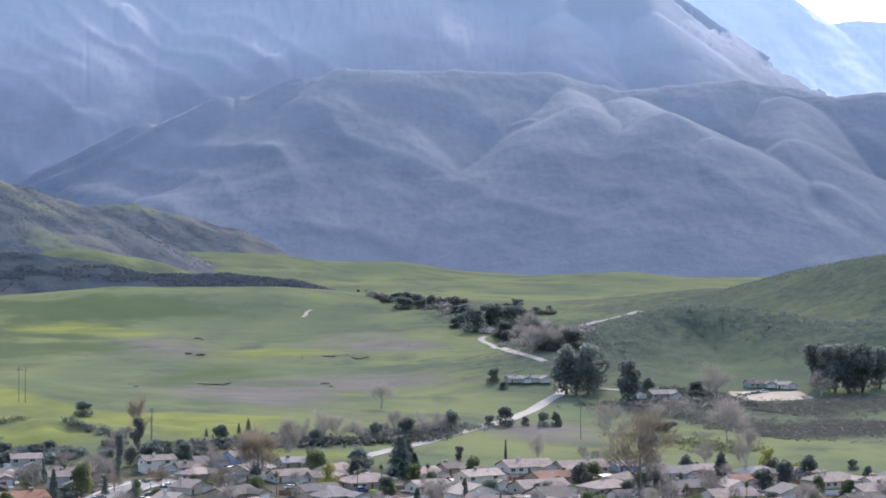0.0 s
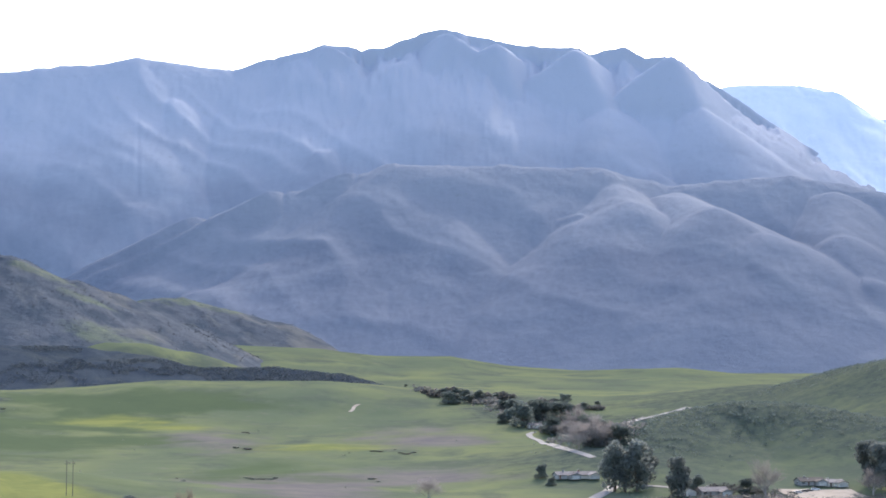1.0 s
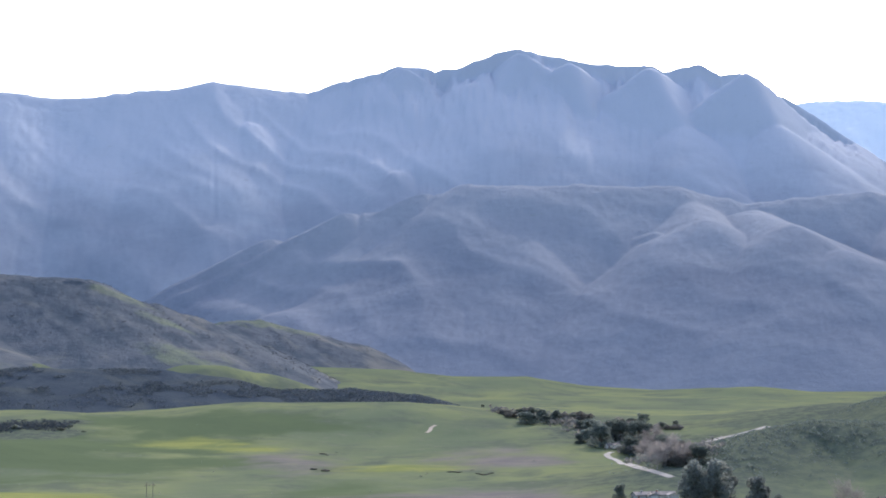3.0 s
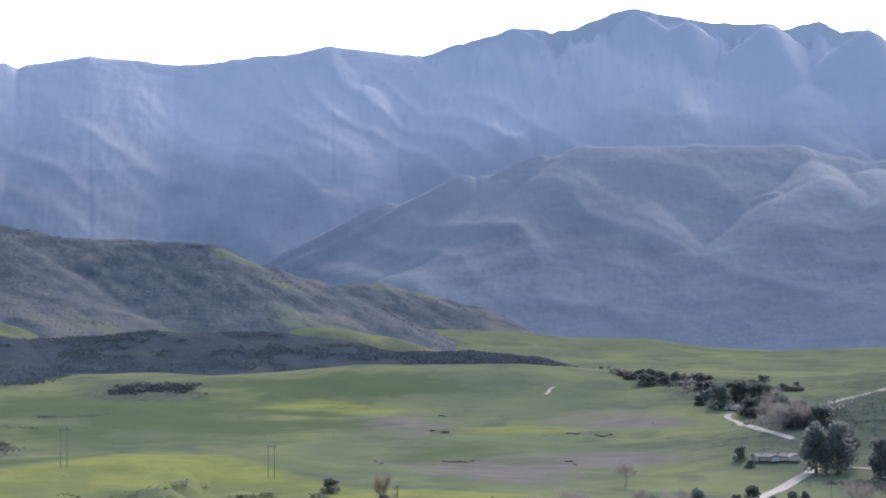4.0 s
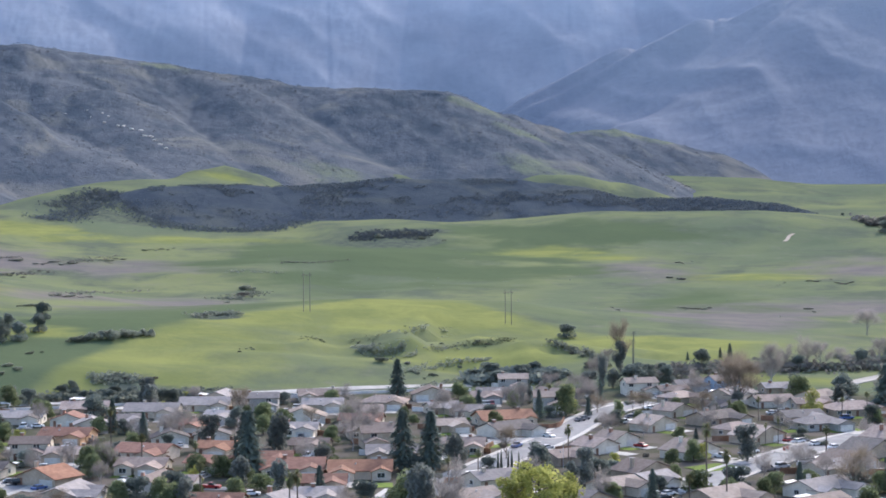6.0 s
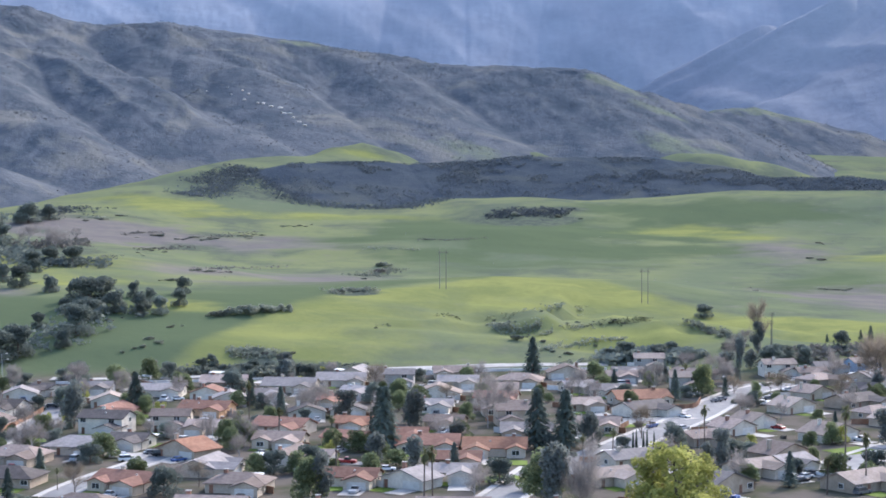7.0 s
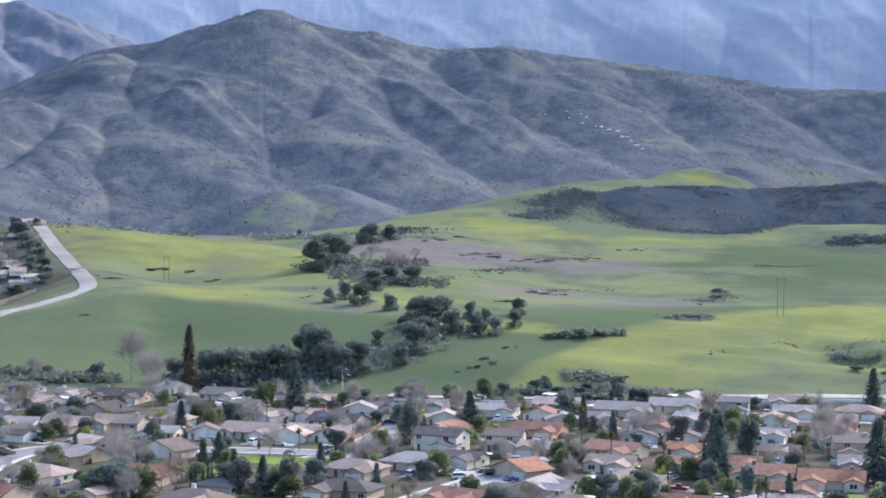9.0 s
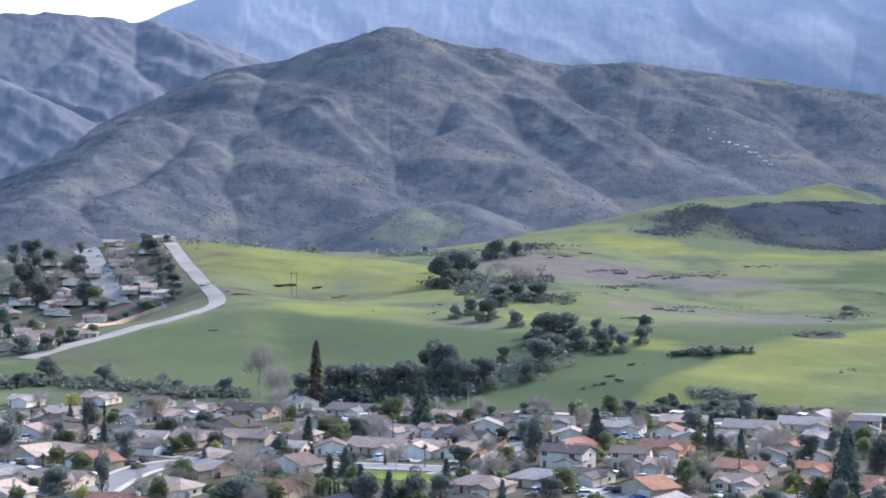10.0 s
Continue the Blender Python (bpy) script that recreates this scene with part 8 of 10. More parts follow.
yard_fence((140, 418), (133, 432), (115, 421), wood=False)
drive(-203, 632, 78)
car(-203.0, 632.3, 168, 0, "saloon")
patio_cover(-227, 628, 78)
drive(53, 572, 38)
car(53.2, 573.1, 308, 0, "saloon")

# ---- shrubs and garden trees ----
field_tree("shrub", -375, 1491, 1.3, 1.4)
field_tree("shrub", -362, 1462, 1.9, 1.2)
field_tree("shrub", -360, 1490, 1.1, 1.1)
field_tree("greyshrub", -354, 1487, 2.0, 1.8)
field_tree("greyshrub", -347, 1519, 1.8, 1.7)
field_tree("shrub", -342, 1522, 0.9, 1.8)
field_tree("greyshrub", -315, 1403, 1.0, 1.2)
field_tree("shrub", -303, 1390, 1.0, 1.5)
field_tree("shrub", -305, 1419, 1.0, 1.8)
field_tree("shrub", -295, 1410, 1.5, 1.4)
field_tree("shrub", -290, 1412, 2.3, 1.6)
field_tree("shrub", -273, 1400, 1.4, 1.7)
field_tree("greyshrub", -268, 1401, 1.7, 1.2)
field_tree("shrub", -254, 1405, 1.9, 1.1)
field_tree("shrub", -249, 1413, 2.0, 1.5)
field_tree("greyshrub", -287, 1309, 0.6, 1.2)
field_tree("shrub", -284, 1317, 0.6, 1.7)
field_tree("greyshrub", -277, 1301, 0.9, 1.7)
field_tree("shrub", -276, 1313, 1.6, 1.4)
field_tree("shrub", -268, 1231, 1.1, 1.8)
field_tree("shrub", -255, 1187, 1.3, 1.1)
field_tree("greyshrub", -270, 1289, 1.2, 1.3)
field_tree("shrub", -260, 1285, 1.7, 1.2)
field_tree("shrub", -243, 1433, 0.6, 1.4)
field_tree("shrub", -238, 1434, 1.4, 1.2)
field_tree("shrub", -235, 1438, 0.9, 1.1)
field_tree("shrub", -231, 1447, 1.6, 1.2)
field_tree("shrub", -225, 1438, 0.8, 1.4)
field_tree("shrub", -220, 1432, 1.2, 1.5)
field_tree("shrub", -206, 1536, 1.8, 1.5)
field_tree("shrub", -202, 1544, 0.8, 1.6)
field_tree("shrub", -196, 1537, 1.5, 1.0)
field_tree("greyshrub", -193, 1545, 1.8, 1.0)
field_tree("greyshrub", -187, 1541, 1.4, 1.1)
field_tree("shrub", -184, 1558, 1.1, 1.4)
field_tree("shrub", -100, 1132, 1.5, 1.3)
field_tree("greyshrub", -96, 1208, 4.2, 1.7)
field_tree("shrub", -92, 1258, 1.6, 1.2)
field_tree("shrub", -87, 866, 1.1, 1.7)
field_tree("shrub", -84, 877, 0.9, 1.2)
field_tree("shrub", -80, 877, 1.9, 1.5)
field_tree("shrub", -196, 1051, 1.3, 1.2)
field_tree("shrub", -195, 1057, 1.8, 1.7)
field_tree("shrub", -189, 1058, 1.8, 1.1)
field_tree("greyshrub", -188, 1068, 1.3, 1.8)
field_tree("shrub", -193, 1125, 1.2, 1.5)
field_tree("greyshrub", -197, 960, 1.0, 1.1)
field_tree("shrub", -192, 962, 2.3, 1.1)
field_tree("greyshrub", -203, 918, 1.0, 1.5)
field_tree("greyshrub", -112, 722, 1.1, 1.7)
field_tree("greyshrub", -105, 724, 1.9, 1.3)
field_tree("shrub", -102, 729, 0.8, 1.1)
field_tree("greyshrub", -64, 784, 0.9, 1.4)
field_tree("shrub", -62, 797, 0.7, 1.2)
field_tree("shrub", -60, 798, 0.9, 1.0)
field_tree("greyshrub", -94, 728, 1.1, 1.7)
field_tree("shrub", -300, 939, 0.7, 1.1)
field_tree("shrub", -299, 951, 1.5, 1.0)
field_tree("shrub", -286, 888, 0.8, 1.3)
field_tree("shrub", -285, 895, 1.2, 1.5)
field_tree("shrub", -286, 905, 0.9, 1.1)
field_tree("shrub", -253, 904, 1.5, 1.8)
field_tree("shrub", -156, 738, 1.8, 1.9)
field_tree("shrub", -150, 731, 1.6, 1.9)
field_tree("shrub", -163, 718, 1.3, 1.3)
field_tree("shrub", -159, 723, 1.0, 1.7)
field_tree("shrub", -156, 725, 1.5, 1.8)
field_tree("greyshrub", -153, 766, 1.2, 1.7)
field_tree("greyshrub", -152, 771, 0.6, 1.4)
field_tree("shrub", -148, 770, 0.9, 1.4)
field_tree("shrub", -182, 778, 1.3, 1.9)
field_tree("shrub", -178, 784, 0.9, 1.0)
field_tree("oak", -115, 699, 3.2, 1.4)
field_tree("oak", -108, 700, 3.8, 1.4)
field_tree("oak", -107, 707, 4.0, 1.4)
field_tree("oak", -103, 686, 3.2, 1.4)
field_tree("oak", -100, 706, 3.3, 1.6)
field_tree("oak", -97, 697, 3.0, 1.6)
field_tree("oak", -91, 688, 2.7, 1.5)
field_tree("oak", -89, 686, 2.7, 1.5)
field_tree("oak", -86, 700, 3.0, 1.3)
field_tree("oak", -81, 697, 2.4, 1.4)
field_tree("oak", -80, 688, 2.6, 1.7)
field_tree("oak", -76, 695, 2.9, 1.5)
field_tree("oak", -76, 705, 3.3, 1.7)
field_tree("oak", -70, 710, 2.3, 1.4)
field_tree("shrub", -66, 701, 1.0, 1.1)
field_tree("shrub", -60, 698, 1.1, 1.6)
field_tree("shrub", -56, 699, 0.8, 1.3)
field_tree("oak", -128, 705, 3.9, 1.7)
field_tree("oak", -125, 712, 3.4, 1.6)
field_tree("oak", -122, 702, 3.7, 1.4)
field_tree("oak", -118, 699, 3.3, 1.7)
field_tree("oak", -113, 705, 2.4, 1.5)
field_tree("oak", -110, 704, 3.2, 1.5)
field_tree("oak", -108, 708, 3.3, 1.4)
field_tree("oak", -102, 698, 3.3, 1.4)
field_tree("oak", -101, 708, 3.1, 1.4)
field_tree("oak", -96, 698, 2.5, 1.3)
field_tree("oak", -96, 711, 2.8, 1.5)
field_tree("greyshrub", -91, 708, 1.4, 1.0)
field_tree("shrub", -83, 701, 0.8, 1.7)
field_tree("shrub", -79, 707, 1.9, 1.4)
field_tree("shrub", -74, 710, 0.9, 1.8)
field_tree("shrub", -98, 1269, 4.5, 1.9)
field_tree("greyshrub", -89, 874, 1.9, 1.6)
field_tree("shrub", -86, 884, 2.0, 1.7)
field_tree("shrub", -82, 873, 1.2, 1.1)
field_tree("shrub", -77, 877, 0.8, 1.3)
field_tree("shrub", -35, 812, 0.6, 1.0)
field_tree("greyshrub", -32, 827, 0.9, 1.6)
field_tree("shrub", -65, 795, 0.6, 1.1)
field_tree("shrub", -63, 799, 0.6, 1.5)
field_tree("shrub", -59, 796, 0.9, 1.4)
field_tree("greyshrub", -2, 1618, 3.2, 1.1)
field_tree("shrub", 18, 1630, 2.9, 1.8)
field_tree("shrub", -20, 1631, 1.7, 1.7)
field_tree("shrub", -4, 1610, 5.1, 1.2)
field_tree("shrub", 23, 1631, 4.0, 1.2)
field_tree("shrub", 35, 1603, 3.9, 1.6)
field_tree("shrub", 44, 1622, 3.1, 1.4)
field_tree("shrub", 54, 1594, 1.6, 1.1)
field_tree("shrub", 10, 819, 1.4, 1.1)
field_tree("shrub", 18, 850, 0.8, 1.0)
field_tree("shrub", -2, 773, 2.5, 1.8)
field_tree("greyshrub", 3, 789, 0.8, 1.6)
field_tree("greyshrub", 10, 771, 1.8, 1.3)
field_tree("shrub", 22, 815, 1.2, 1.2)
field_tree("shrub", 27, 820, 1.2, 1.4)
field_tree("shrub", 32, 807, 0.8, 1.7)
field_tree("shrub", 37, 808, 0.8, 1.4)
field_tree("shrub", 41, 809, 0.9, 1.7)
field_tree("shrub", 43, 811, 1.1, 1.8)
field_tree("greyshrub", 47, 809, 1.2, 1.4)
field_tree("shrub", 50, 809, 0.6, 1.7)
field_tree("shrub", 52, 811, 0.8, 1.0)
field_tree("greyshrub", 76, 802, 0.6, 1.1)
field_tree("shrub", 79, 803, 0.9, 1.0)
field_tree("shrub", 82, 804, 1.0, 1.3)
field_tree("greyshrub", 87, 800, 0.9, 1.9)
field_tree("greyshrub", 85, 795, 2.0, 1.6)
field_tree("shrub", 88, 781, 2.0, 1.3)
field_tree("shrub", 93, 776, 1.9, 1.1)
field_tree("oak", 87, 753, 3.0, 1.4)
field_tree("oak", 93, 759, 3.3, 1.6)
field_tree("oak", 94, 757, 4.0, 1.7)
field_tree("shrub", -110, 729, 1.9, 1.5)
field_tree("shrub", -103, 723, 1.2, 1.5)
field_tree("shrub", -100, 724, 1.5, 1.7)
field_tree("oak", 45, 749, 6.5, 1.4)
field_tree("oak", 47, 733, 6.0, 1.6)
field_tree("oak", 58, 747, 5.1, 1.6)
field_tree("oak", 58, 739, 5.3, 1.3)
field_tree("oak", 64, 751, 5.2, 1.3)
field_tree("oak", 70, 736, 4.7, 1.6)
field_tree("oak", 38, 748, 3.8, 1.5)
field_tree("oak", 41, 735, 3.0, 1.5)
field_tree("shrub", 9, 754, 0.7, 1.0)
field_tree("shrub", 14, 754, 1.1, 1.7)
field_tree("shrub", 17, 745, 0.9, 1.2)
field_tree("shrub", 21, 752, 1.8, 1.4)
field_tree("shrub", 29, 777, 0.6, 1.2)
field_tree("shrub", 33, 776, 1.5, 1.0)
field_tree("shrub", 37, 774, 0.6, 1.8)
field_tree("shrub", -12, 819, 1.4, 1.0)
field_tree("shrub", -9, 805, 0.7, 1.3)
field_tree("shrub", -5, 807, 1.4, 1.1)
field_tree("shrub", -2, 805, 0.8, 1.6)
field_tree("shrub", 60, 765, 1.1, 1.1)
field_tree("shrub", 64, 765, 1.4, 1.3)
field_tree("shrub", -266, 1410, 1.4, 1.1)
field_tree("shrub", -263, 1418, 1.8, 1.9)
field_tree("shrub", -257, 1427, 0.8, 1.6)
field_tree("greyshrub", -250, 1419, 1.4, 1.3)
field_tree("shrub", -245, 1418, 1.7, 1.4)
field_tree("greyshrub", -230, 1449, 0.7, 1.8)
field_tree("shrub", -224, 1449, 2.0, 1.7)
field_tree("shrub", -221, 1467, 1.4, 1.4)
field_tree("greyshrub", -214, 1462, 1.5, 1.6)
field_tree("shrub", -191, 1057, 0.8, 1.5)
field_tree("shrub", -188, 1066, 1.8, 1.8)
field_tree("shrub", -185, 1073, 0.6, 1.1)
field_tree("greyshrub", -182, 1070, 0.8, 1.8)
field_tree("greyshrub", -179, 1083, 1.6, 1.3)
field_tree("shrub", -81, 1419, 1.2, 1.4)
field_tree("shrub", -78, 1428, 0.7, 1.8)
field_tree("shrub", -74, 1420, 1.4, 1.2)
field_tree("shrub", -72, 1420, 1.3, 1.0)
field_tree("shrub", -69, 1418, 0.9, 1.8)
field_tree("greyshrub", -64, 1417, 0.9, 1.2)
field_tree("greyshrub", -60, 1413, 0.8, 1.4)
field_tree("shrub", -59, 1416, 1.3, 1.4)
field_tree("greyshrub", 242, 1447, 1.5, 1.6)
field_tree("greyshrub", 244, 1437, 1.1, 1.1)
field_tree("shrub", 255, 1455, 0.8, 1.3)
field_tree("shrub", 216, 1333, 2.2, 1.0)
field_tree("greyshrub", 224, 1324, 2.4, 1.4)
field_tree("shrub", 263, 1089, 1.5, 1.6)
field_tree("shrub", 262, 1072, 1.1, 1.2)
field_tree("shrub", 311, 1283, 1.5, 1.9)
field_tree("greyshrub", 315, 1279, 1.4, 1.3)
field_tree("shrub", 320, 1286, 0.7, 1.8)
field_tree("greyshrub", 329, 1291, 0.7, 1.2)
field_tree("greyshrub", 325, 1260, 1.0, 1.7)
field_tree("greyshrub", 326, 1250, 1.5, 1.2)
field_tree("greyshrub", 328, 1248, 1.6, 1.1)
field_tree("greyshrub", 335, 1258, 1.3, 1.4)
field_tree("shrub", 281, 1253, 0.8, 1.4)
field_tree("shrub", 290, 1273, 0.9, 1.1)
field_tree("greyshrub", 141, 1090, 0.6, 1.4)
field_tree("shrub", 141, 1063, 1.3, 1.2)
field_tree("shrub", 185, 1098, 1.1, 1.9)
field_tree("shrub", 188, 1091, 1.1, 1.9)
field_tree("shrub", 191, 1092, 1.1, 1.1)
field_tree("shrub", 194, 1091, 1.3, 1.5)
field_tree("shrub", 198, 1089, 1.4, 1.6)
field_tree("shrub", 203, 1097, 1.3, 1.1)
field_tree("shrub", -620, 1796, 1.7, 1.9)
field_tree("shrub", -653, 1928, 1.8, 1.8)
field_tree("shrub", -462, 988, 1.8, 1.4)
field_tree("shrub", -435, 962, 1.2, 1.3)
field_tree("shrub", -419, 939, 1.3, 1.5)
field_tree("shrub", -417, 939, 0.8, 1.7)
field_tree("shrub", -413, 941, 1.4, 1.4)
field_tree("shrub", -390, 1024, 1.4, 1.7)
field_tree("shrub", -387, 1031, 1.7, 1.2)
field_tree("shrub", -416, 1055, 1.2, 1.3)
field_tree("greyshrub", -414, 1058, 1.2, 1.3)
field_tree("shrub", -436, 1044, 2.5, 1.4)
field_tree("shrub", -432, 1053, 2.2, 1.7)
field_tree("shrub", -318, 891, 0.6, 1.7)
field_tree("shrub", -375, 809, 0.9, 1.5)
field_tree("greyshrub", -373, 810, 0.8, 1.6)
field_tree("shrub", -372, 811, 0.7, 1.9)
field_tree("shrub", -131, 800, 5.0, 1.4)
field_tree("shrub", -124, 804, 6.0, 1.4)
field_tree("shrub", -116, 809, 5.5, 1.4)
field_tree("shrub", -109, 813, 4.5, 1.4)
field_tree("shrub", -138, 795, 4.0, 1.4)
tree("greyshrub", 460, 1675, 7.7, 1.4, "in a creek thicket")
tree("greyshrub", 458, 1642, 8.7, 1.4, "in a creek thicket")
tree("oak", 473, 1665, 7.9, 1.4, "in a creek thicket")
tree("greyshrub", 492, 1706, 8.8, 1.4, "in a creek thicket")
tree("oak", 486, 1666, 8.4, 1.4, "in a creek thicket")
tree("oak", 460, 1601, 11.8, 1.4, "in a creek thicket")
tree("oak", 467, 1605, 9.7, 1.4, "in a creek thicket")
tree("oak", 484, 1630, 11.1, 1.4, "in a creek thicket")
tree("oak", 482, 1607, 8.5, 1.4, "in a creek thicket")
tree("oak", 495, 1620, 10.9, 1.4, "in a creek thicket")
tree("greyshrub", 508, 1649, 8.7, 1.4, "in a creek thicket")
tree("greyshrub", 517, 1653, 10.5, 1.4, "in a creek thicket")
tree("oak", 520, 1641, 7.8, 1.4, "in a creek thicket")
tree("greyshrub", 529, 1643, 12.4, 1.4, "in a creek thicket")
tree("oak", 495, 1513, 14.2, 1.4, "in a creek thicket")
tree("greyshrub", 497, 1497, 9.7, 1.4, "in a creek thicket")
tree("greyshrub", 496, 1472, 13.3, 1.4, "in a creek thicket")
tree("oak", 509, 1495, 12.7, 1.4, "in a creek thicket")
tree("greyshrub", 509, 1480, 12.1, 1.4, "in a creek thicket")
tree("oak", 516, 1477, 11.0, 1.4, "in a creek thicket")
tree("bare", 526, 1494, 11.3, 1.4, "in a creek thicket")
tree("greyshrub", 483, 1374, 11.2, 1.4, "in a creek thicket")
tree("greyshrub", 480, 1351, 12.5, 1.4, "in a creek thicket")
tree("greyshrub", 487, 1350, 12.2, 1.4, "in a creek thicket")
tree("oak", 490, 1343, 9.5, 1.4, "in a creek thicket")
tree("greyshrub", 504, 1369, 15.1, 1.4, "in a creek thicket")
tree("oak", 504, 1352, 14.1, 1.4, "in a creek thicket")
tree("greyshrub", 518, 1365, 13.6, 1.4, "in a creek thicket")
tree("oak", 428, 1139, 8.6, 1.4, "in a creek thicket")
tree("bare", 429, 1129, 8.8, 1.4, "in a creek thicket")
tree("greyshrub", 432, 1124, 11.0, 1.4, "in a creek thicket")
tree("oak", 441, 1132, 7.1, 1.4, "in a creek thicket")
tree("oak", 441, 1116, 12.1, 1.4, "in a creek thicket")
tree("bare", 553, 1605, 6.0, 1.4, "in a creek thicket")
tree("greyshrub", 555, 1588, 7.7, 1.4, "in a creek thicket")
tree("oak", 554, 1571, 7.4, 1.4, "in a creek thicket")
tree("oak", 580, 1616, 7.7, 1.4, "in a creek thicket")
tree("oak", 589, 1631, 6.4, 1.4, "in a creek thicket")
tree("greyshrub", 556, 1528, 5.5, 1.4, "in a creek thicket")
tree("bare", 556, 1510, 5.9, 1.4, "in a creek thicket")
tree("oak", 563, 1516, 7.1, 1.4, "in a creek thicket")
tree("greyshrub", 568, 1509, 5.9, 1.4, "in a creek thicket")
tree("greyshrub", 574, 1503, 6.4, 1.4, "in a creek thicket")
tree("oak", 499, 1556, 8.1, 1.4, "in a creek thicket")
tree("oak", 499, 1527, 5.6, 1.4, "in a creek thicket")
tree("bare", 509, 1540, 6.4, 1.4, "in a creek thicket")
tree("oak", 526, 1380, 9.6, 1.4, "in a creek thicket")
tree("oak", 530, 1374, 6.1, 1.4, "in a creek thicket")
tree("bare", 452, 1160, 8.0, 1.4, "in a creek thicket")
tree("oak", 528, 1336, 7.2, 1.4, "in a creek thicket")
tree("bare", 538, 1342, 9.0, 1.4, "in a creek thicket")
tree("oak", 541, 2070, 3.2, 1.4, "in a creek thicket")
tree("bare", 549, 2064, 3.1, 1.4, "in a creek thicket")
tree("shrub", -17, 615, 1.7, 1.0)
tree("palm", 194, 397, 5.3, 1.3)
tree("shrub", -204, 473, 1.5, 1.2)
tree("round", 88, 449, 5.5, 1.2)
tree("bare", -251, 528, 8.5, 1.1)
tree("greyshrub", 231, 414, 1.4, 1.1)
tree("round", 2, 432, 6.8, 1.0)
tree("cypress", 205, 462, 7.5, 1.0)
tree("shrub", 157, 523, 1.8, 1.3)
tree("yellow", 257, 520, 5.1, 1.1)
tree("round", -152, 521, 4.1, 1.1)
tree("round", -217, 579, 4.8, 1.2)
tree("shrub", -206, 520, 2.7, 1.3)
tree("oak", 37, 621, 6.0, 1.0)
tree("oak", 280, 529, 5.3, 1.1)
tree("round", -175, 452, 5.6, 1.2)
tree("bare", -216, 645, 6.5, 0.9)
tree("shrub", -33, 577, 2.0, 1.1)
tree("brown", 77, 639, 6.5, 1.3)
tree("bare", 191, 674, 6.1, 1.3)
tree("greyshrub", 335, 554, 2.2, 1.0)
tree("gum", -89, 669, 11.8, 1.2)
tree("bare", -149, 526, 8.7, 1.1)
tree("oak", -105, 521, 5.3, 1.2)
tree("bare", 323, 530, 7.2, 1.3)
tree("oak", -68, 556, 5.0, 0.9)
tree("oak", 276, 593, 4.6, 1.0)
tree("brown", -171, 427, 9.6, 1.0)
tree("shrub", 286, 580, 2.8, 0.9)
tree("greyshrub", -50, 445, 2.4, 1.1)
tree("palm", -167, 517, 6.8, 1.3)
tree("palm", 17, 476, 7.8, 1.0)
tree("bare", 155, 528, 5.1, 1.3)
tree("bare", -143, 682, 6.6, 1.2)
tree("oak", 344, 553, 4.2, 1.1)
tree("shrub", 10, 620, 2.7, 1.1)
tree("round", -215, 567, 6.2, 1.1)
tree("shrub", -189, 484, 2.1, 1.0)
tree("greyshrub", 289, 490, 1.4, 1.2)
tree("round", 167, 430, 6.9, 1.3)
tree("round", -212, 426, 7.2, 0.9)
tree("shrub", 83, 467, 3.0, 1.3)
tree("bare", -11, 426, 5.0, 1.3)
tree("shrub", -207, 514, 1.7, 1.0)
tree("bare", -176, 408, 8.1, 1.0)
tree("bare", 129, 473, 9.9, 0.9)
tree("shrub", 146, 507, 2.0, 1.2)
tree("cypress", -323, 603, 6.3, 1.2)
tree("bare", 18, 636, 5.7, 1.0)
tree("gum", 106, 514, 10.6, 1.1)
tree("oak", -32, 606, 4.0, 0.9)
tree("oak", 199, 415, 5.8, 1.0)
tree("greyshrub", -159, 470, 1.1, 1.2)
tree("oak", -64, 456, 6.7, 1.0)
tree("round", 10, 613, 3.5, 1.1)
tree("shrub", 92, 665, 2.2, 1.3)
tree("bare", 180, 595, 6.5, 1.2)
tree("bare", 176, 568, 9.3, 1.2)
tree("brown", -222, 581, 6.6, 1.2)
tree("bare", -201, 571, 7.9, 1.2)
tree("palm", -143, 647, 6.5, 1.1)
tree("oak", -218, 573, 4.5, 1.1)
tree("cypress", 227, 499, 6.4, 1.1)
tree("oak", -250, 626, 4.5, 1.3)
tree("oak", 256, 582, 7.1, 1.0)
tree("bare", 270, 555, 9.7, 1.1)
tree("shrub", 5, 517, 2.0, 1.1)
tree("greyshrub", 185, 506, 1.9, 0.9)
tree("shrub", 14, 490, 2.2, 1.3)
tree("round", -250, 515, 5.4, 1.2)
tree("oak", 134, 564, 4.0, 1.1)
tree("bare", -90, 503, 9.2, 0.9)
tree("shrub", -36, 671, 1.2, 1.2)
tree("round", -196, 624, 5.1, 1.2)
tree("round", 216, 438, 6.4, 1.2)
tree("bare", 255, 432, 9.7, 1.2)
tree("shrub", -55, 462, 3.0, 1.1)
tree("brown", 36, 525, 9.4, 1.0)
tree("bare", 185, 480, 7.9, 1.0)
tree("shrub", 25, 464, 2.5, 1.0)
tree("shrub", 307, 496, 1.8, 1.0)
tree("oak", 223, 522, 6.6, 1.2)
tree("bare", 166, 467, 5.2, 1.1)
tree("oak", -105, 642, 8.0, 1.2)
tree("shrub", 131, 560, 2.5, 1.1)
tree("round", -98, 447, 6.1, 1.2)
tree("shrub", -189, 577, 1.7, 1.1)
tree("bare", -225, 542, 5.3, 1.2)
tree("greyshrub", -110, 597, 2.2, 0.9)
tree("bare", -302, 524, 7.1, 1.0)
tree("round", -43, 628, 6.9, 1.2)
tree("oak", -194, 669, 5.1, 1.2)
tree("greyshrub", 247, 411, 1.7, 1.0)
tree("oak", -245, 430, 7.6, 1.2)
tree("bare", 199, 394, 6.7, 1.0)
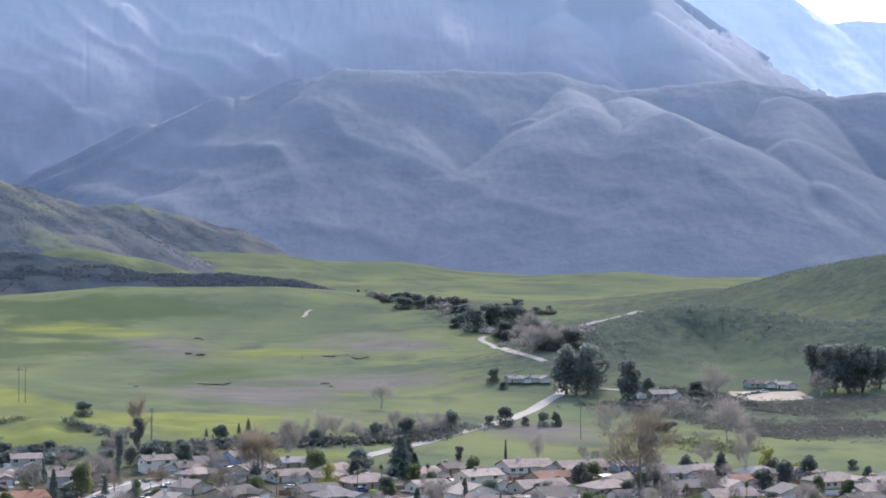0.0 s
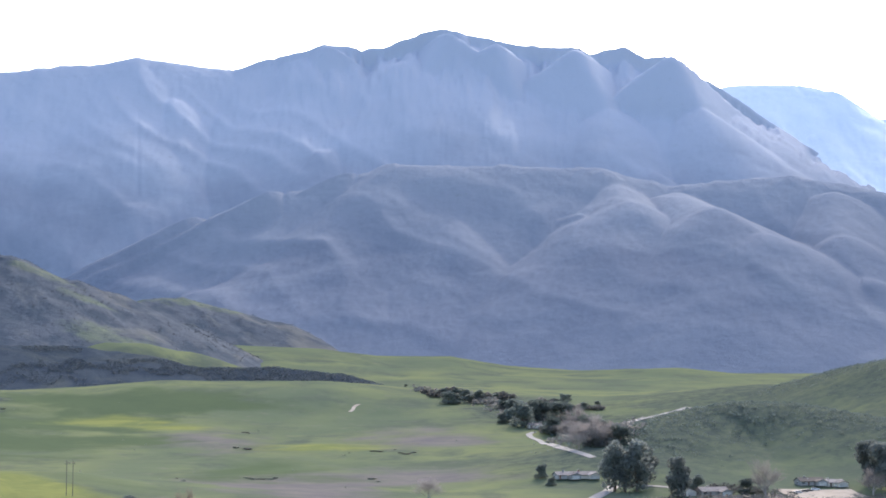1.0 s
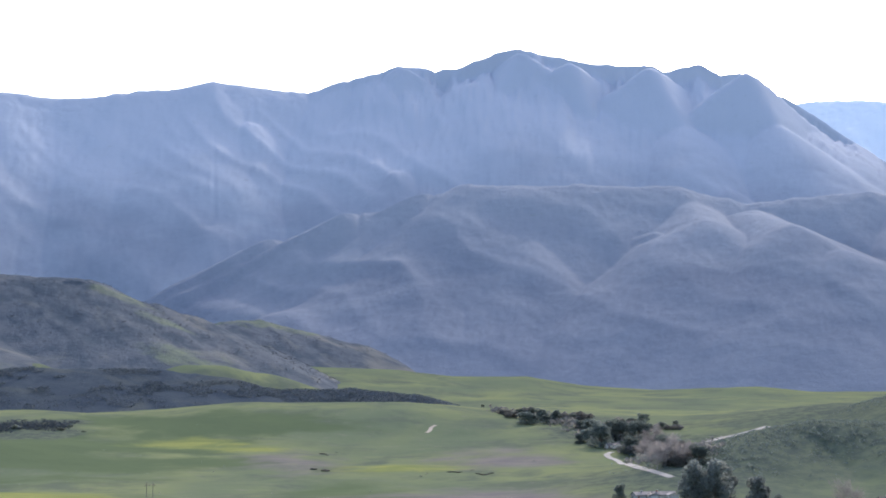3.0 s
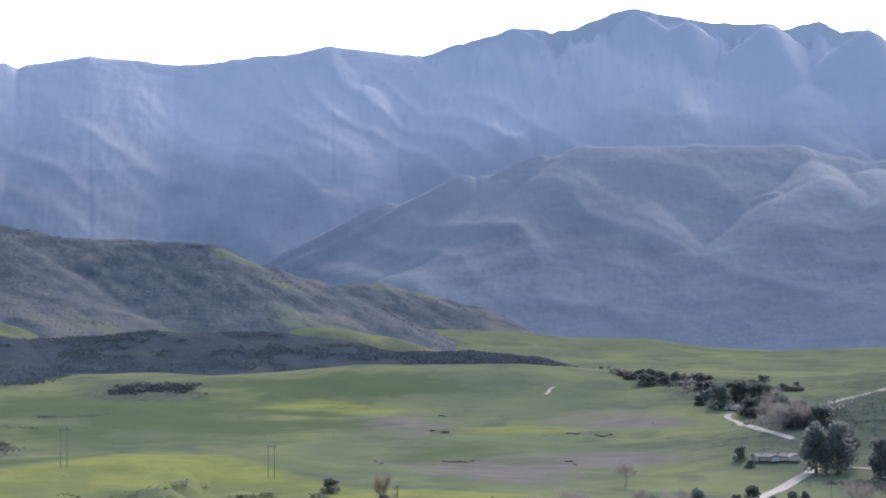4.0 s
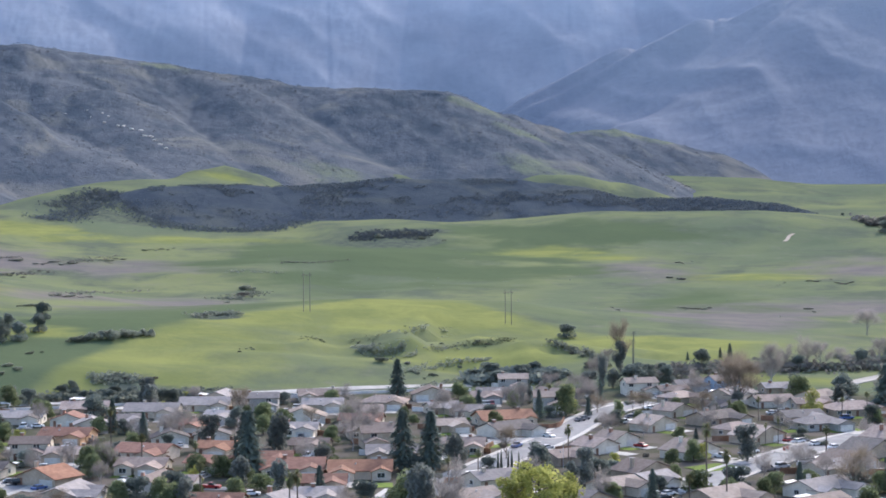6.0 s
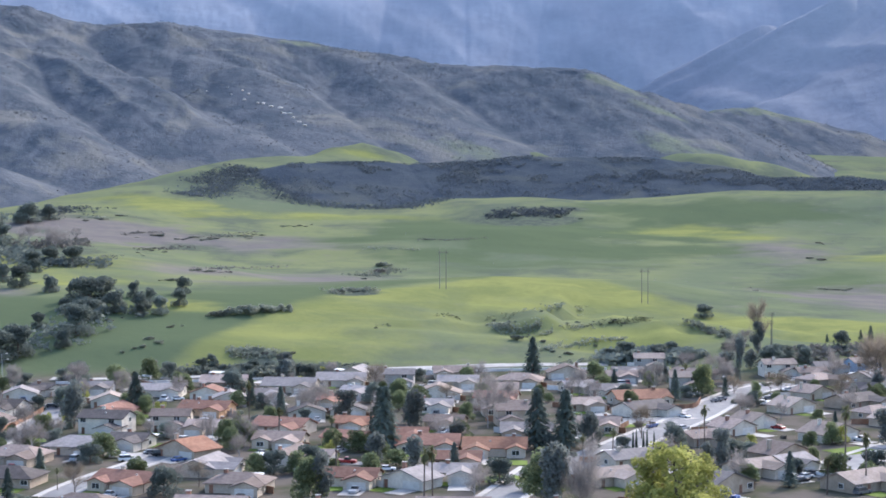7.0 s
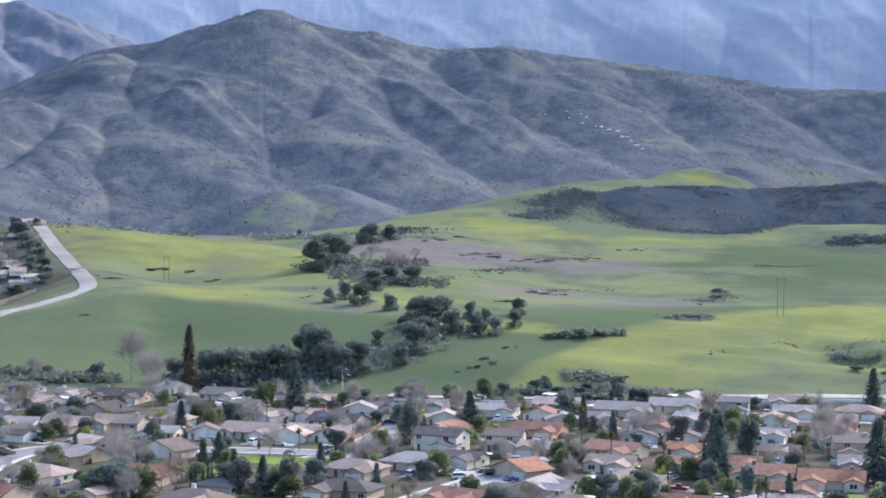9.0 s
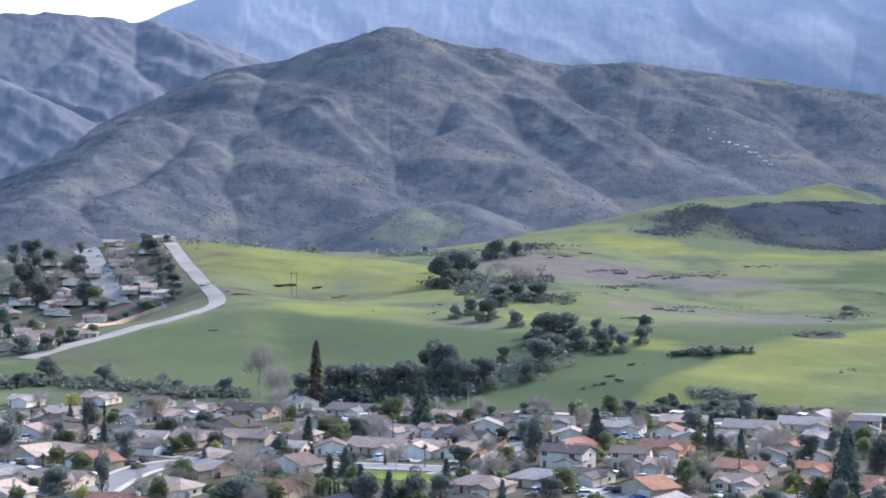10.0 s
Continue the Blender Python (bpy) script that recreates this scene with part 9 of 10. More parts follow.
tree("round", -207, 643, 7.1, 1.2)
tree("oak", 175, 665, 6.3, 1.1)
tree("round", 169, 601, 4.9, 0.9)
tree("shrub", 165, 410, 2.4, 1.1)
tree("greyshrub", 37, 550, 2.4, 0.9)
tree("oak", -155, 516, 7.5, 1.1)
tree("round", 199, 425, 4.2, 1.1)
tree("oak", 278, 496, 5.7, 0.9)
tree("cypress", 188, 539, 7.4, 1.1)
tree("round", 274, 489, 7.1, 1.0)
tree("greyshrub", 139, 425, 1.5, 1.0)
tree("conifer", -176, 459, 10.0, 1.2)
tree("shrub", 260, 621, 1.5, 1.3)
tree("oak", 234, 390, 5.8, 1.3)
tree("shrub", 34, 427, 2.6, 1.2)
tree("brown", 282, 487, 6.9, 1.0)
tree("conifer", -216, 543, 10.9, 1.2)
tree("shrub", -186, 571, 2.9, 1.0)
tree("shrub", 110, 624, 1.6, 1.3)
tree("shrub", -29, 533, 1.5, 1.3)
tree("conifer", 186, 569, 7.3, 1.0)
tree("greyshrub", 197, 634, 2.2, 1.1)
tree("round", -156, 600, 6.7, 1.2)
tree("brown", -80, 436, 6.3, 1.0)
tree("bare", -136, 486, 9.0, 1.3)
tree("shrub", 262, 636, 1.6, 1.0)
tree("conifer", 73, 632, 6.6, 1.0)
tree("shrub", 257, 536, 1.4, 1.2)
tree("round", -20, 675, 5.8, 1.2)
tree("shrub", -41, 691, 2.6, 1.0)
tree("greyshrub", -121, 468, 2.0, 1.0)
tree("round", -288, 512, 6.9, 1.2)
tree("bare", 161, 427, 6.3, 1.2)
tree("round", 8, 433, 5.3, 1.1)
tree("conifer", 158, 532, 10.1, 1.1)
tree("oak", -125, 585, 6.5, 1.0)
tree("bare", 246, 537, 9.7, 1.2)
tree("oak", -87, 594, 4.9, 1.2)
tree("oak", -86, 423, 7.7, 1.1)
tree("bare", -67, 588, 9.0, 1.3)
tree("round", -52, 676, 4.3, 1.3)
tree("round", -126, 646, 7.2, 0.9)
tree("oak", -51, 610, 7.1, 1.1)
tree("oak", 354, 593, 4.6, 1.0)
tree("yellow", -52, 485, 5.1, 1.1)
tree("bare", 227, 509, 7.6, 1.2)
tree("round", 316, 542, 6.7, 0.9)
tree("round", -142, 432, 6.4, 1.3)
tree("shrub", -147, 541, 2.7, 1.1)
tree("palm", 62, 667, 7.8, 1.3)
tree("greyshrub", -266, 643, 2.3, 1.2)
tree("cypress", 245, 488, 5.3, 1.1)
tree("oak", -270, 579, 7.5, 1.2)
tree("yellow", 66, 507, 4.3, 1.2)
tree("oak", -259, 554, 6.8, 1.2)
tree("bare", 282, 513, 8.1, 0.9)
tree("shrub", 128, 526, 2.5, 0.9)
tree("yellow", -143, 549, 3.2, 1.2)
tree("oak", 29, 498, 5.0, 0.9)
tree("shrub", -284, 614, 1.7, 1.3)
tree("bare", -100, 504, 7.3, 0.9)
tree("palm", -114, 430, 5.4, 0.9)
tree("brown", 91, 646, 6.3, 1.0)
tree("bare", 47, 675, 5.7, 1.1)
tree("bare", 299, 601, 6.0, 1.1)
tree("shrub", 220, 546, 2.7, 1.0)
tree("palm", 159, 610, 7.7, 1.1)
tree("greyshrub", -176, 675, 2.4, 1.2)
tree("shrub", 161, 467, 1.4, 0.9)
tree("yellow", -148, 548, 4.3, 1.0)
tree("shrub", -289, 534, 1.6, 1.1)
tree("shrub", -197, 629, 1.6, 1.2)
tree("cypress", -20, 535, 5.3, 1.0)
tree("oak", 8, 502, 4.9, 1.0)
tree("cypress", -149, 434, 7.0, 0.9)
tree("oak", 167, 423, 6.8, 1.2)
tree("round", -147, 566, 4.7, 1.0)
tree("bare", -288, 520, 6.4, 1.2)
tree("shrub", 218, 454, 1.4, 1.0)
tree("bare", -170, 566, 7.3, 1.2)
tree("yellow", -155, 621, 5.9, 1.0)
tree("bare", 264, 585, 8.8, 1.2)
tree("shrub", 136, 546, 2.2, 1.1)
tree("gum", 129, 644, 8.6, 0.9)
tree("bare", 110, 593, 6.8, 1.2)
tree("round", -124, 579, 6.2, 1.0)
tree("shrub", 97, 667, 2.1, 1.1)
tree("palm", -71, 517, 9.5, 1.3)
tree("round", -242, 405, 5.9, 1.1)
tree("oak", 35, 663, 4.1, 0.9)
tree("shrub", -118, 414, 2.7, 1.1)
tree("bare", -218, 428, 6.8, 1.0)
tree("round", 29, 689, 6.9, 1.3)
tree("shrub", 148, 675, 2.1, 1.0)
tree("round", 221, 501, 6.2, 0.9)
tree("bare", -202, 462, 9.4, 1.2)
tree("yellow", 192, 488, 3.0, 1.2)
tree("shrub", 64, 630, 2.2, 1.0)
tree("round", 142, 615, 4.0, 1.0)
tree("bare", 16, 515, 6.4, 1.0)
tree("brown", -53, 646, 8.8, 1.2)
tree("bare", 178, 450, 7.4, 1.2)
tree("shrub", -209, 632, 2.4, 1.1)
tree("yellow", -82, 655, 4.5, 1.1)
tree("greyshrub", 78, 526, 1.6, 1.1)
tree("bare", 290, 523, 7.1, 1.3)
tree("greyshrub", 297, 519, 1.6, 1.2)
tree("bare", -8, 570, 7.6, 1.2)
tree("brown", -108, 423, 7.5, 1.0)
tree("bare", -24, 524, 6.6, 1.3)
tree("shrub", 190, 480, 2.3, 1.1)
tree("bare", -280, 462, 6.5, 1.1)
tree("round", 218, 381, 6.3, 1.1)
tree("palm", -249, 570, 5.9, 0.9)
tree("bare", 122, 690, 9.6, 1.1)
tree("shrub", -66, 679, 2.1, 1.2)
tree("shrub", 262, 499, 2.1, 1.2)
tree("shrub", -6, 460, 2.6, 1.3)
tree("brown", 200, 469, 7.4, 1.2)
tree("shrub", 8, 479, 2.9, 1.3)
tree("palm", 171, 515, 7.8, 1.3)
tree("shrub", -81, 676, 1.2, 1.2)
tree("shrub", -247, 482, 2.6, 1.3)
tree("round", 218, 539, 6.3, 1.2)
tree("round", 83, 508, 5.1, 1.1)
tree("round", 186, 632, 7.2, 1.1)
tree("palm", -310, 616, 6.3, 0.9)
tree("shrub", -140, 542, 2.6, 1.0)
tree("bare", -172, 504, 7.5, 1.3)
tree("yellow", -227, 412, 5.8, 1.2)
tree("bare", -220, 545, 6.9, 1.0)
tree("round", -254, 434, 3.8, 1.1)
tree("palm", 270, 528, 8.6, 0.9)
tree("palm", 308, 562, 5.9, 1.0)
tree("bare", 219, 577, 5.1, 1.0)
tree("palm", 130, 611, 8.1, 1.1)
tree("cypress", -45, 532, 7.7, 0.9)
tree("shrub", -13, 695, 2.4, 1.0)
tree("round", -122, 640, 5.9, 1.0)
tree("palm", 247, 525, 8.9, 1.1)
tree("round", -180, 386, 7.3, 1.1)
tree("greyshrub", 28, 503, 1.5, 1.1)
tree("shrub", 301, 488, 1.3, 1.1)
tree("shrub", -37, 703, 2.3, 1.2)
tree("conifer", -149, 481, 7.9, 1.2)
tree("palm", 129, 513, 9.9, 1.1)
tree("round", -48, 454, 4.8, 0.9)
tree("round", -143, 524, 6.9, 1.1)
tree("oak", -340, 563, 6.0, 1.0)
tree("round", 30, 647, 6.6, 1.3)
tree("bare", -226, 578, 8.9, 1.0)
tree("oak", 126, 466, 5.3, 1.3)
tree("palm", 36, 450, 8.7, 1.2)
tree("conifer", -183, 490, 8.5, 1.3)
tree("gum", -255, 490, 10.3, 1.1)
tree("shrub", -88, 516, 1.5, 1.1)
tree("gum", 49, 465, 7.7, 1.0)
tree("round", -332, 557, 5.6, 0.9)
tree("gum", 304, 565, 11.4, 1.1)
tree("yellow", 93, 516, 5.6, 1.2)
tree("conifer", -92, 600, 11.4, 0.9)
tree("bare", 55, 447, 7.7, 0.9)
tree("bare", -194, 399, 6.5, 0.9)
tree("bare", -195, 459, 9.2, 1.0)
tree("conifer", 67, 441, 8.8, 1.0)
tree("shrub", -29, 649, 2.4, 1.2)
tree("shrub", -101, 423, 1.4, 1.0)
tree("bare", -120, 617, 7.6, 1.1)
tree("round", -115, 483, 7.3, 1.2)
tree("oak", -184, 496, 7.1, 1.1)
tree("greyshrub", -251, 494, 2.4, 1.0)
tree("oak", -215, 586, 6.3, 1.1)
tree("shrub", 231, 637, 2.4, 1.0)
tree("round", 189, 403, 5.6, 1.0)
tree("round", 242, 540, 5.3, 1.0)
tree("oak", -5, 443, 7.0, 1.0)
tree("greyshrub", -108, 636, 2.3, 1.1)
tree("bare", 184, 438, 9.6, 1.2)
tree("round", 25, 602, 3.5, 1.1)
tree("bare", 49, 643, 9.3, 1.0)
tree("bare", -140, 616, 9.3, 0.9)
tree("bare", -79, 505, 8.5, 1.0)
tree("bare", -47, 587, 5.6, 1.1)
tree("cypress", 177, 503, 4.0, 1.0)
tree("greyshrub", 196, 537, 1.1, 1.2)
tree("conifer", -78, 573, 9.7, 1.1)
tree("brown", -25, 602, 7.3, 0.9)
tree("cypress", 116, 614, 5.7, 1.0)
tree("shrub", -70, 680, 2.5, 1.0)
tree("yellow", 288, 589, 3.7, 1.1)
tree("bare", -292, 574, 7.8, 1.2)
tree("oak", -245, 533, 5.7, 1.2)
tree("oak", 71, 458, 4.8, 1.3)
tree("gum", -55, 553, 10.9, 1.1)
tree("bare", -185, 638, 8.8, 0.9)
tree("round", 174, 673, 3.6, 1.0)
tree("shrub", 242, 448, 2.6, 1.1)
tree("oak", 300, 574, 7.9, 1.2)
tree("round", -13, 621, 6.0, 1.2)
tree("conifer", 54, 618, 10.9, 0.9)
tree("shrub", -255, 644, 2.3, 1.1)
tree("round", -254, 461, 7.5, 1.1)
tree("greyshrub", 198, 531, 1.5, 1.1)
tree("oak", -137, 686, 6.6, 1.0)
tree("shrub", 74, 610, 2.6, 1.0)
tree("oak", -155, 594, 7.6, 1.0)
tree("cypress", -180, 517, 5.0, 1.2)
tree("bare", 39, 473, 7.5, 1.3)
tree("bare", 113, 477, 9.3, 1.3)
tree("bare", 132, 586, 5.3, 1.1)
tree("round", 260, 517, 5.9, 1.1)
tree("bare", 21, 628, 9.8, 0.9)
tree("gum", 54, 473, 10.1, 0.9)
tree("brown", -296, 592, 8.9, 1.1)
tree("round", 97, 449, 5.3, 1.1)
tree("oak", -82, 683, 6.2, 1.1)
tree("greyshrub", -230, 623, 2.4, 0.9)
tree("conifer", -120, 408, 8.9, 1.0)
tree("shrub", 121, 619, 2.3, 1.1)
tree("bare", 249, 405, 6.3, 1.1)
tree("bare", -163, 642, 9.1, 1.2)
tree("round", -150, 585, 7.0, 1.0)
tree("conifer", -168, 462, 7.7, 1.3)
tree("palm", -197, 574, 9.6, 1.0)
tree("gum", 20, 502, 11.0, 1.2)
tree("greyshrub", 258, 423, 1.8, 1.0)
tree("round", -124, 449, 3.8, 1.0)
tree("shrub", 221, 443, 2.2, 1.1)
tree("yellow", -78, 698, 3.6, 1.2)
tree("shrub", 152, 684, 2.9, 1.1)
tree("shrub", 36, 437, 1.6, 1.3)
tree("shrub", -227, 536, 1.9, 0.9)
tree("round", -267, 611, 3.8, 1.3)
tree("shrub", -35, 645, 1.5, 1.0)
tree("oak", 79, 605, 4.8, 1.2)
tree("oak", -161, 584, 5.7, 0.9)
tree("shrub", 56, 487, 2.3, 1.0)
tree("yellow", 334, 611, 5.5, 1.1)
tree("bare", 74, 596, 5.1, 1.3)
tree("greyshrub", -23, 481, 1.8, 1.0)
tree("round", 309, 573, 6.4, 1.1)
tree("greyshrub", 229, 546, 1.4, 1.2)
tree("shrub", -300, 483, 2.7, 1.2)
tree("round", -90, 558, 3.7, 1.0)
tree("yellow", -236, 514, 5.5, 1.1)


# ---- hedges and garden trees between the houses ----
HOMES = np.array([ob.matrix_world.translation[:2] for ob in scene.objects if ob.name.split(".")[0] == "house"])
LANES = [np.array([ob.matrix_world @ v.co for v in ob.data.vertices])[:, :2] for ob in scene.objects if ob.name.split(".")[0] == "road" and ob.type == "MESH"]
LANES = np.concatenate(LANES)
rnd = random.Random(77)
planted = []
while len(planted) < 190:
    d, a = rnd.uniform(435, 705), radians(rnd.uniform(-31, 31))
    x, y = d * math.sin(a), d * math.cos(a)
    if np.min(np.hypot(HOMES[:, 0] - x, HOMES[:, 1] - y)) < 10.5 or np.min(np.hypot(LANES[:, 0] - x, LANES[:, 1] - y)) < 7.0:
        continue
    if y > 715 - 0.00085 * x * x or any(math.hypot(x - px, y - py) < 5 for px, py in planted):
        continue
    planted.append((x, y))
    kind = rnd.choices(("round", "oak", "bare", "gum", "shrub", "conifer", "palm"), (34, 22, 18, 6, 12, 5, 3))[0]
    tree(kind, x, y, {"shrub": 2.6, "palm": 8.5, "conifer": 8.0, "gum": 9.0}.get(kind, 5.6) * rnd.uniform(0.75, 1.35), rnd.uniform(0.9, 1.25))


# ---- brush too dense to count ----
thicket("chaparral_brush", slope_spots("chaparral_mountain", 36000, 3, 0.02, 0.97), 1.7, LEAVES["hillbrush"], "grey-green chaparral brush covering a mountainside", "brush", 3, 5)
thicket("ridge_brush", slope_spots("scrub_ridge", 34000, 4, 0.0, 0.98), 1.7, LEAVES["ridgebrush"], "dark green scrub covering a low ridge", "brush", 4, 7)
thicket("hill_brush", belt([p[:2] for p in FOLDS[7][0]], 75, 2600, 5) + belt([p[:2] for p in FOLDS[8][0]], 110, 2600, 6), 1.4, LEAVES["greenbrush"], "dark scrub covering a green hill", "brush", 5, 6)
thicket("field_tufts", land_spots(160, 8, 0, 1300, 420, 230), 1.0, LEAVES["shrub"], "scattered dark tufts in the pasture", "tufts", 7, 5)
ROCKS = [(-394, 2215), (-369, 2223), (-361, 2207), (-348, 2214), (-342, 2192), (-340, 2206), (-324, 2188), (-317, 2185), (-306, 2179), (-296, 2176), (-289, 2166), (-283, 2165), (-276, 2159), (-268, 2150), (-260, 2141)]
for k, (bx, by) in enumerate(ROCKS):
    g = SLOPES["chaparral_mountain"].reshape(-1, 3)
    near = g[np.argmin((g[:, 0] - bx) ** 2 + (g[:, 1] - by) ** 2)]
    boulder(float(near[0]), float(near[1]), float(near[2]), 1.0 + 1.2 * abs(math.sin(3.3 * k)), k + 1)
bin_box(121.5, 534.0, 30, M_BIN)
bin_box(123.0, 536.0, 30, M_BIN)


# ---- belts of brush ----
thicket("hedge_brush", belt([(-117, 686), (-100, 692), (-80, 696), (-56, 702)], 3, 280, 21), 2.3, LEAVES["shrub"], "dark brush along the foot of a knoll", "brush", 21, 8)
thicket("hedge_brush", belt([(-129, 699), (-108, 702), (-86, 703), (-66, 704)], 3, 260, 22), 2.3, LEAVES["shrub"], "dark brush along the foot of a knoll", "brush", 22, 8)
thicket("bank_brush", belt([(36, 735), (51, 742), (69, 735)], 10, 200, 23), 3.0, LEAVES["oak"], "dark brush on an eroded bank", "brush", 23, 8)
thicket("creek_brush", belt([(114, 737), (139, 757), (165, 763), (190, 764), (219, 773), (245, 789)], 14, 420, 24), 2.8, LEAVES["greyshrub"], "grey winter brush along a creek", "brush", 24, 8)
thicket("creek_brush", belt([(113, 734), (139, 755), (165, 759), (190, 760), (219, 769), (245, 785)], 10, 200, 25), 2.4, LEAVES["shrub"], "dark brush along a creek", "brush", 25, 8)
thicket("valley_brush", belt([(-278, 681), (-263, 680), (-248, 684), (-233, 694), (-220, 703)], 22, 170, 26), 2.6, LEAVES["oak"], "dark brush between valley oaks", "brush", 26, 8)
thicket("valley_brush", belt([(-221, 705), (-210, 709), (-202, 731), (-194, 757), (-194, 801), (-185, 807)], 20, 150, 27), 2.6, LEAVES["oak"], "dark brush between valley oaks", "brush", 27, 8)
thicket("hedge_brush", belt([(-396, 649), (-387, 664), (-368, 669), (-345, 673), (-323, 668), (-297, 677)], 12, 420, 28), 2.8, LEAVES["shrub"], "dark brush behind the back gardens", "brush", 28, 8)
thicket("creek_brush", belt([(-335, 1067), (-329, 1098), (-279, 1000), (-258, 1000), (-251, 1025)], 22, 300, 29), 3.4, LEAVES["oak"], "dark brush along a winding creek", "brush", 29, 8)
thicket("creek_brush", belt([(-317, 1110), (-300, 1133), (-332, 1323)], 18, 220, 30), 3.0, LEAVES["greyshrub"], "grey winter brush along a winding creek", "brush", 30, 8)
thicket("foot_brush", belt([(-549, 1144), (-514, 1185), (-665, 1687), (-566, 1618), (-464, 1477), (-412, 1437)], 26, 360, 31), 4.0, LEAVES["oak"], "dark trees and brush at the mountain's foot", "brush", 31, 8)
thicket("creek_brush", belt([(461, 1707), (495, 1662), (506, 1588), (511, 1503), (506, 1386), (440, 1127)], 34, 520, 32), 4.2, LEAVES["greyshrub"], "grey winter brush along a wooded creek", "brush", 32, 8)
thicket("creek_brush", belt([(471, 1678), (500, 1639), (511, 1554), (510, 1442), (443, 1155)], 26, 260, 33), 3.6, LEAVES["oak"], "dark brush along a wooded creek", "brush", 33, 8)
thicket("sage_brush", belt([(393, 763), (422, 767), (451, 774), (491, 788)], 46, 3000, 34), 1.05, LEAVES["greyshrub"], "grey sage scrub on flat land", "brush", 34, 8)
thicket("sage_brush", belt([(458, 869), (508, 884), (557, 892)], 50, 2600, 35), 1.1, LEAVES["greyshrub"], "grey sage scrub on flat land", "brush", 35, 8)
thicket("ranch_brush", belt([(398, 915), (430, 924), (449, 899)], 24, 260, 36), 2.6, LEAVES["greyshrub"], "grey brush near the ranch yard", "brush", 36, 8)
thicket("bank_brush", belt([(-15, 823), (0, 821), (17, 858), (31, 891)], 6, 110, 50), 0.8, LEAVES["tuft"], "low dark scrub on an eroded bank", "brush", 50, 8)
thicket("bank_brush", belt([(-10, 796), (3, 797), (14, 789)], 6, 90, 51), 1.0, LEAVES["shrub"], "low dark scrub on an eroded bank", "brush", 51, 8)
thicket("bank_brush", belt([(20, 796), (34, 809)], 5, 40, 52), 0.9, LEAVES["shrub"], "low dark scrub on an eroded bank", "brush", 52, 8)
thicket("bank_brush", belt([(39, 807), (48, 809), (57, 814)], 3, 70, 53), 0.7, LEAVES["tuft"], "low dark scrub on an eroded bank", "brush", 53, 8)
thicket("bank_brush", belt([(16, 724), (26, 736), (38, 753), (51, 772), (68, 761)], 5, 160, 54), 1.1, LEAVES["shrub"], "low dark scrub on an eroded bank", "brush", 54, 8)
thicket("bank_brush", belt([(-38, 819), (-28, 821)], 4, 40, 55), 0.8, LEAVES["tuft"], "low dark scrub on an eroded bank", "brush", 55, 8)
thicket("field_brush", belt([(-319, 1404), (-305, 1422), (-288, 1424)], 10, 60, 70), 1.3, LEAVES["greyshrub"], "low scrub in the pasture", "brush", 70, 8)
thicket("field_brush", belt([(-276, 1287), (-263, 1322), (-256, 1352)], 14, 70, 71), 1.4, LEAVES["greyshrub"], "low scrub in the pasture", "brush", 71, 8)
thicket("field_brush", belt([(-367, 1489), (-358, 1507)], 10, 30, 72), 1.3, LEAVES["shrub"], "low scrub in the pasture", "brush", 72, 8)
thicket("field_brush", belt([(-248, 1422), (-236, 1458), (-223, 1489)], 10, 60, 73), 1.3, LEAVES["greyshrub"], "low scrub in the pasture", "brush", 73, 8)
thicket("field_brush", belt([(-195, 1052), (-192, 1113), (-189, 1237), (-163, 1251)], 8, 70, 74), 1.2, LEAVES["greyshrub"], "low scrub in the pasture", "brush", 74, 8)
thicket("field_brush", belt([(-92, 869), (-83, 875), (-74, 884)], 9, 80, 75), 1.5, LEAVES["shrub"], "low scrub in the pasture", "brush", 75, 8)
thicket("field_brush", belt([(-103, 1161), (-97, 1211), (-90, 1244)], 14, 110, 76), 1.8, LEAVES["shrub"], "low scrub in the pasture", "brush", 76, 8)
thicket("field_brush", belt([(-30, 1620), (0, 1620), (36, 1629)], 26, 260, 77), 1.8, LEAVES["ridgebrush"], "low scrub in the pasture", "brush", 77, 8)
thicket("field_brush", belt([(-119, 722), (-111, 726), (-102, 724)], 8, 90, 78), 1.4, LEAVES["shrub"], "low scrub in the pasture", "brush", 78, 8)
thicket("field_brush", belt([(-81, 1421), (-53, 1415), (-27, 1427)], 5, 60, 79), 1.0, LEAVES["greyshrub"], "low scrub in the pasture", "brush", 79, 8)
thicket("field_brush", belt([(-254, 1059), (-256, 1109)], 8, 30, 80), 1.3, LEAVES["shrub"], "low scrub in the pasture", "brush", 80, 8)
thicket("field_brush", belt([(-119, 1353), (-97, 1351), (-77, 1353)], 8, 60, 81), 1.1, LEAVES["shrub"], "low scrub in the pasture", "brush", 81, 8)
thicket("scrub_edge", belt([(-316, 1685), (-294, 1764), (-284, 1867), (-268, 1824), (-235, 1768), (-199, 1723), (-154, 1719), (-121, 1724), (-81, 1804)], 30, 2600, 90), 2.0, LEAVES["ridgebrush"], "dark scrub straggling into the pasture", "brush", 90, 7)
thicket("scrub_edge", belt([(-323, 1767), (-307, 1841), (-288, 1874)], 30, 420, 91), 2.0, LEAVES["ridgebrush"], "dark scrub straggling into the pasture", "brush", 91, 7)
thicket("scrub_edge", belt([(-423, 1491), (-405, 1515), (-399, 1570)], 40, 300, 92), 2.0, LEAVES["ridgebrush"], "dark scrub straggling into the pasture", "brush", 92, 7)
thicket("scrub_edge", belt([(-21, 1626), (10, 1632), (41, 1619)], 36, 420, 93), 2.0, LEAVES["ridgebrush"], "dark scrub straggling into the pasture", "brush", 93, 7)
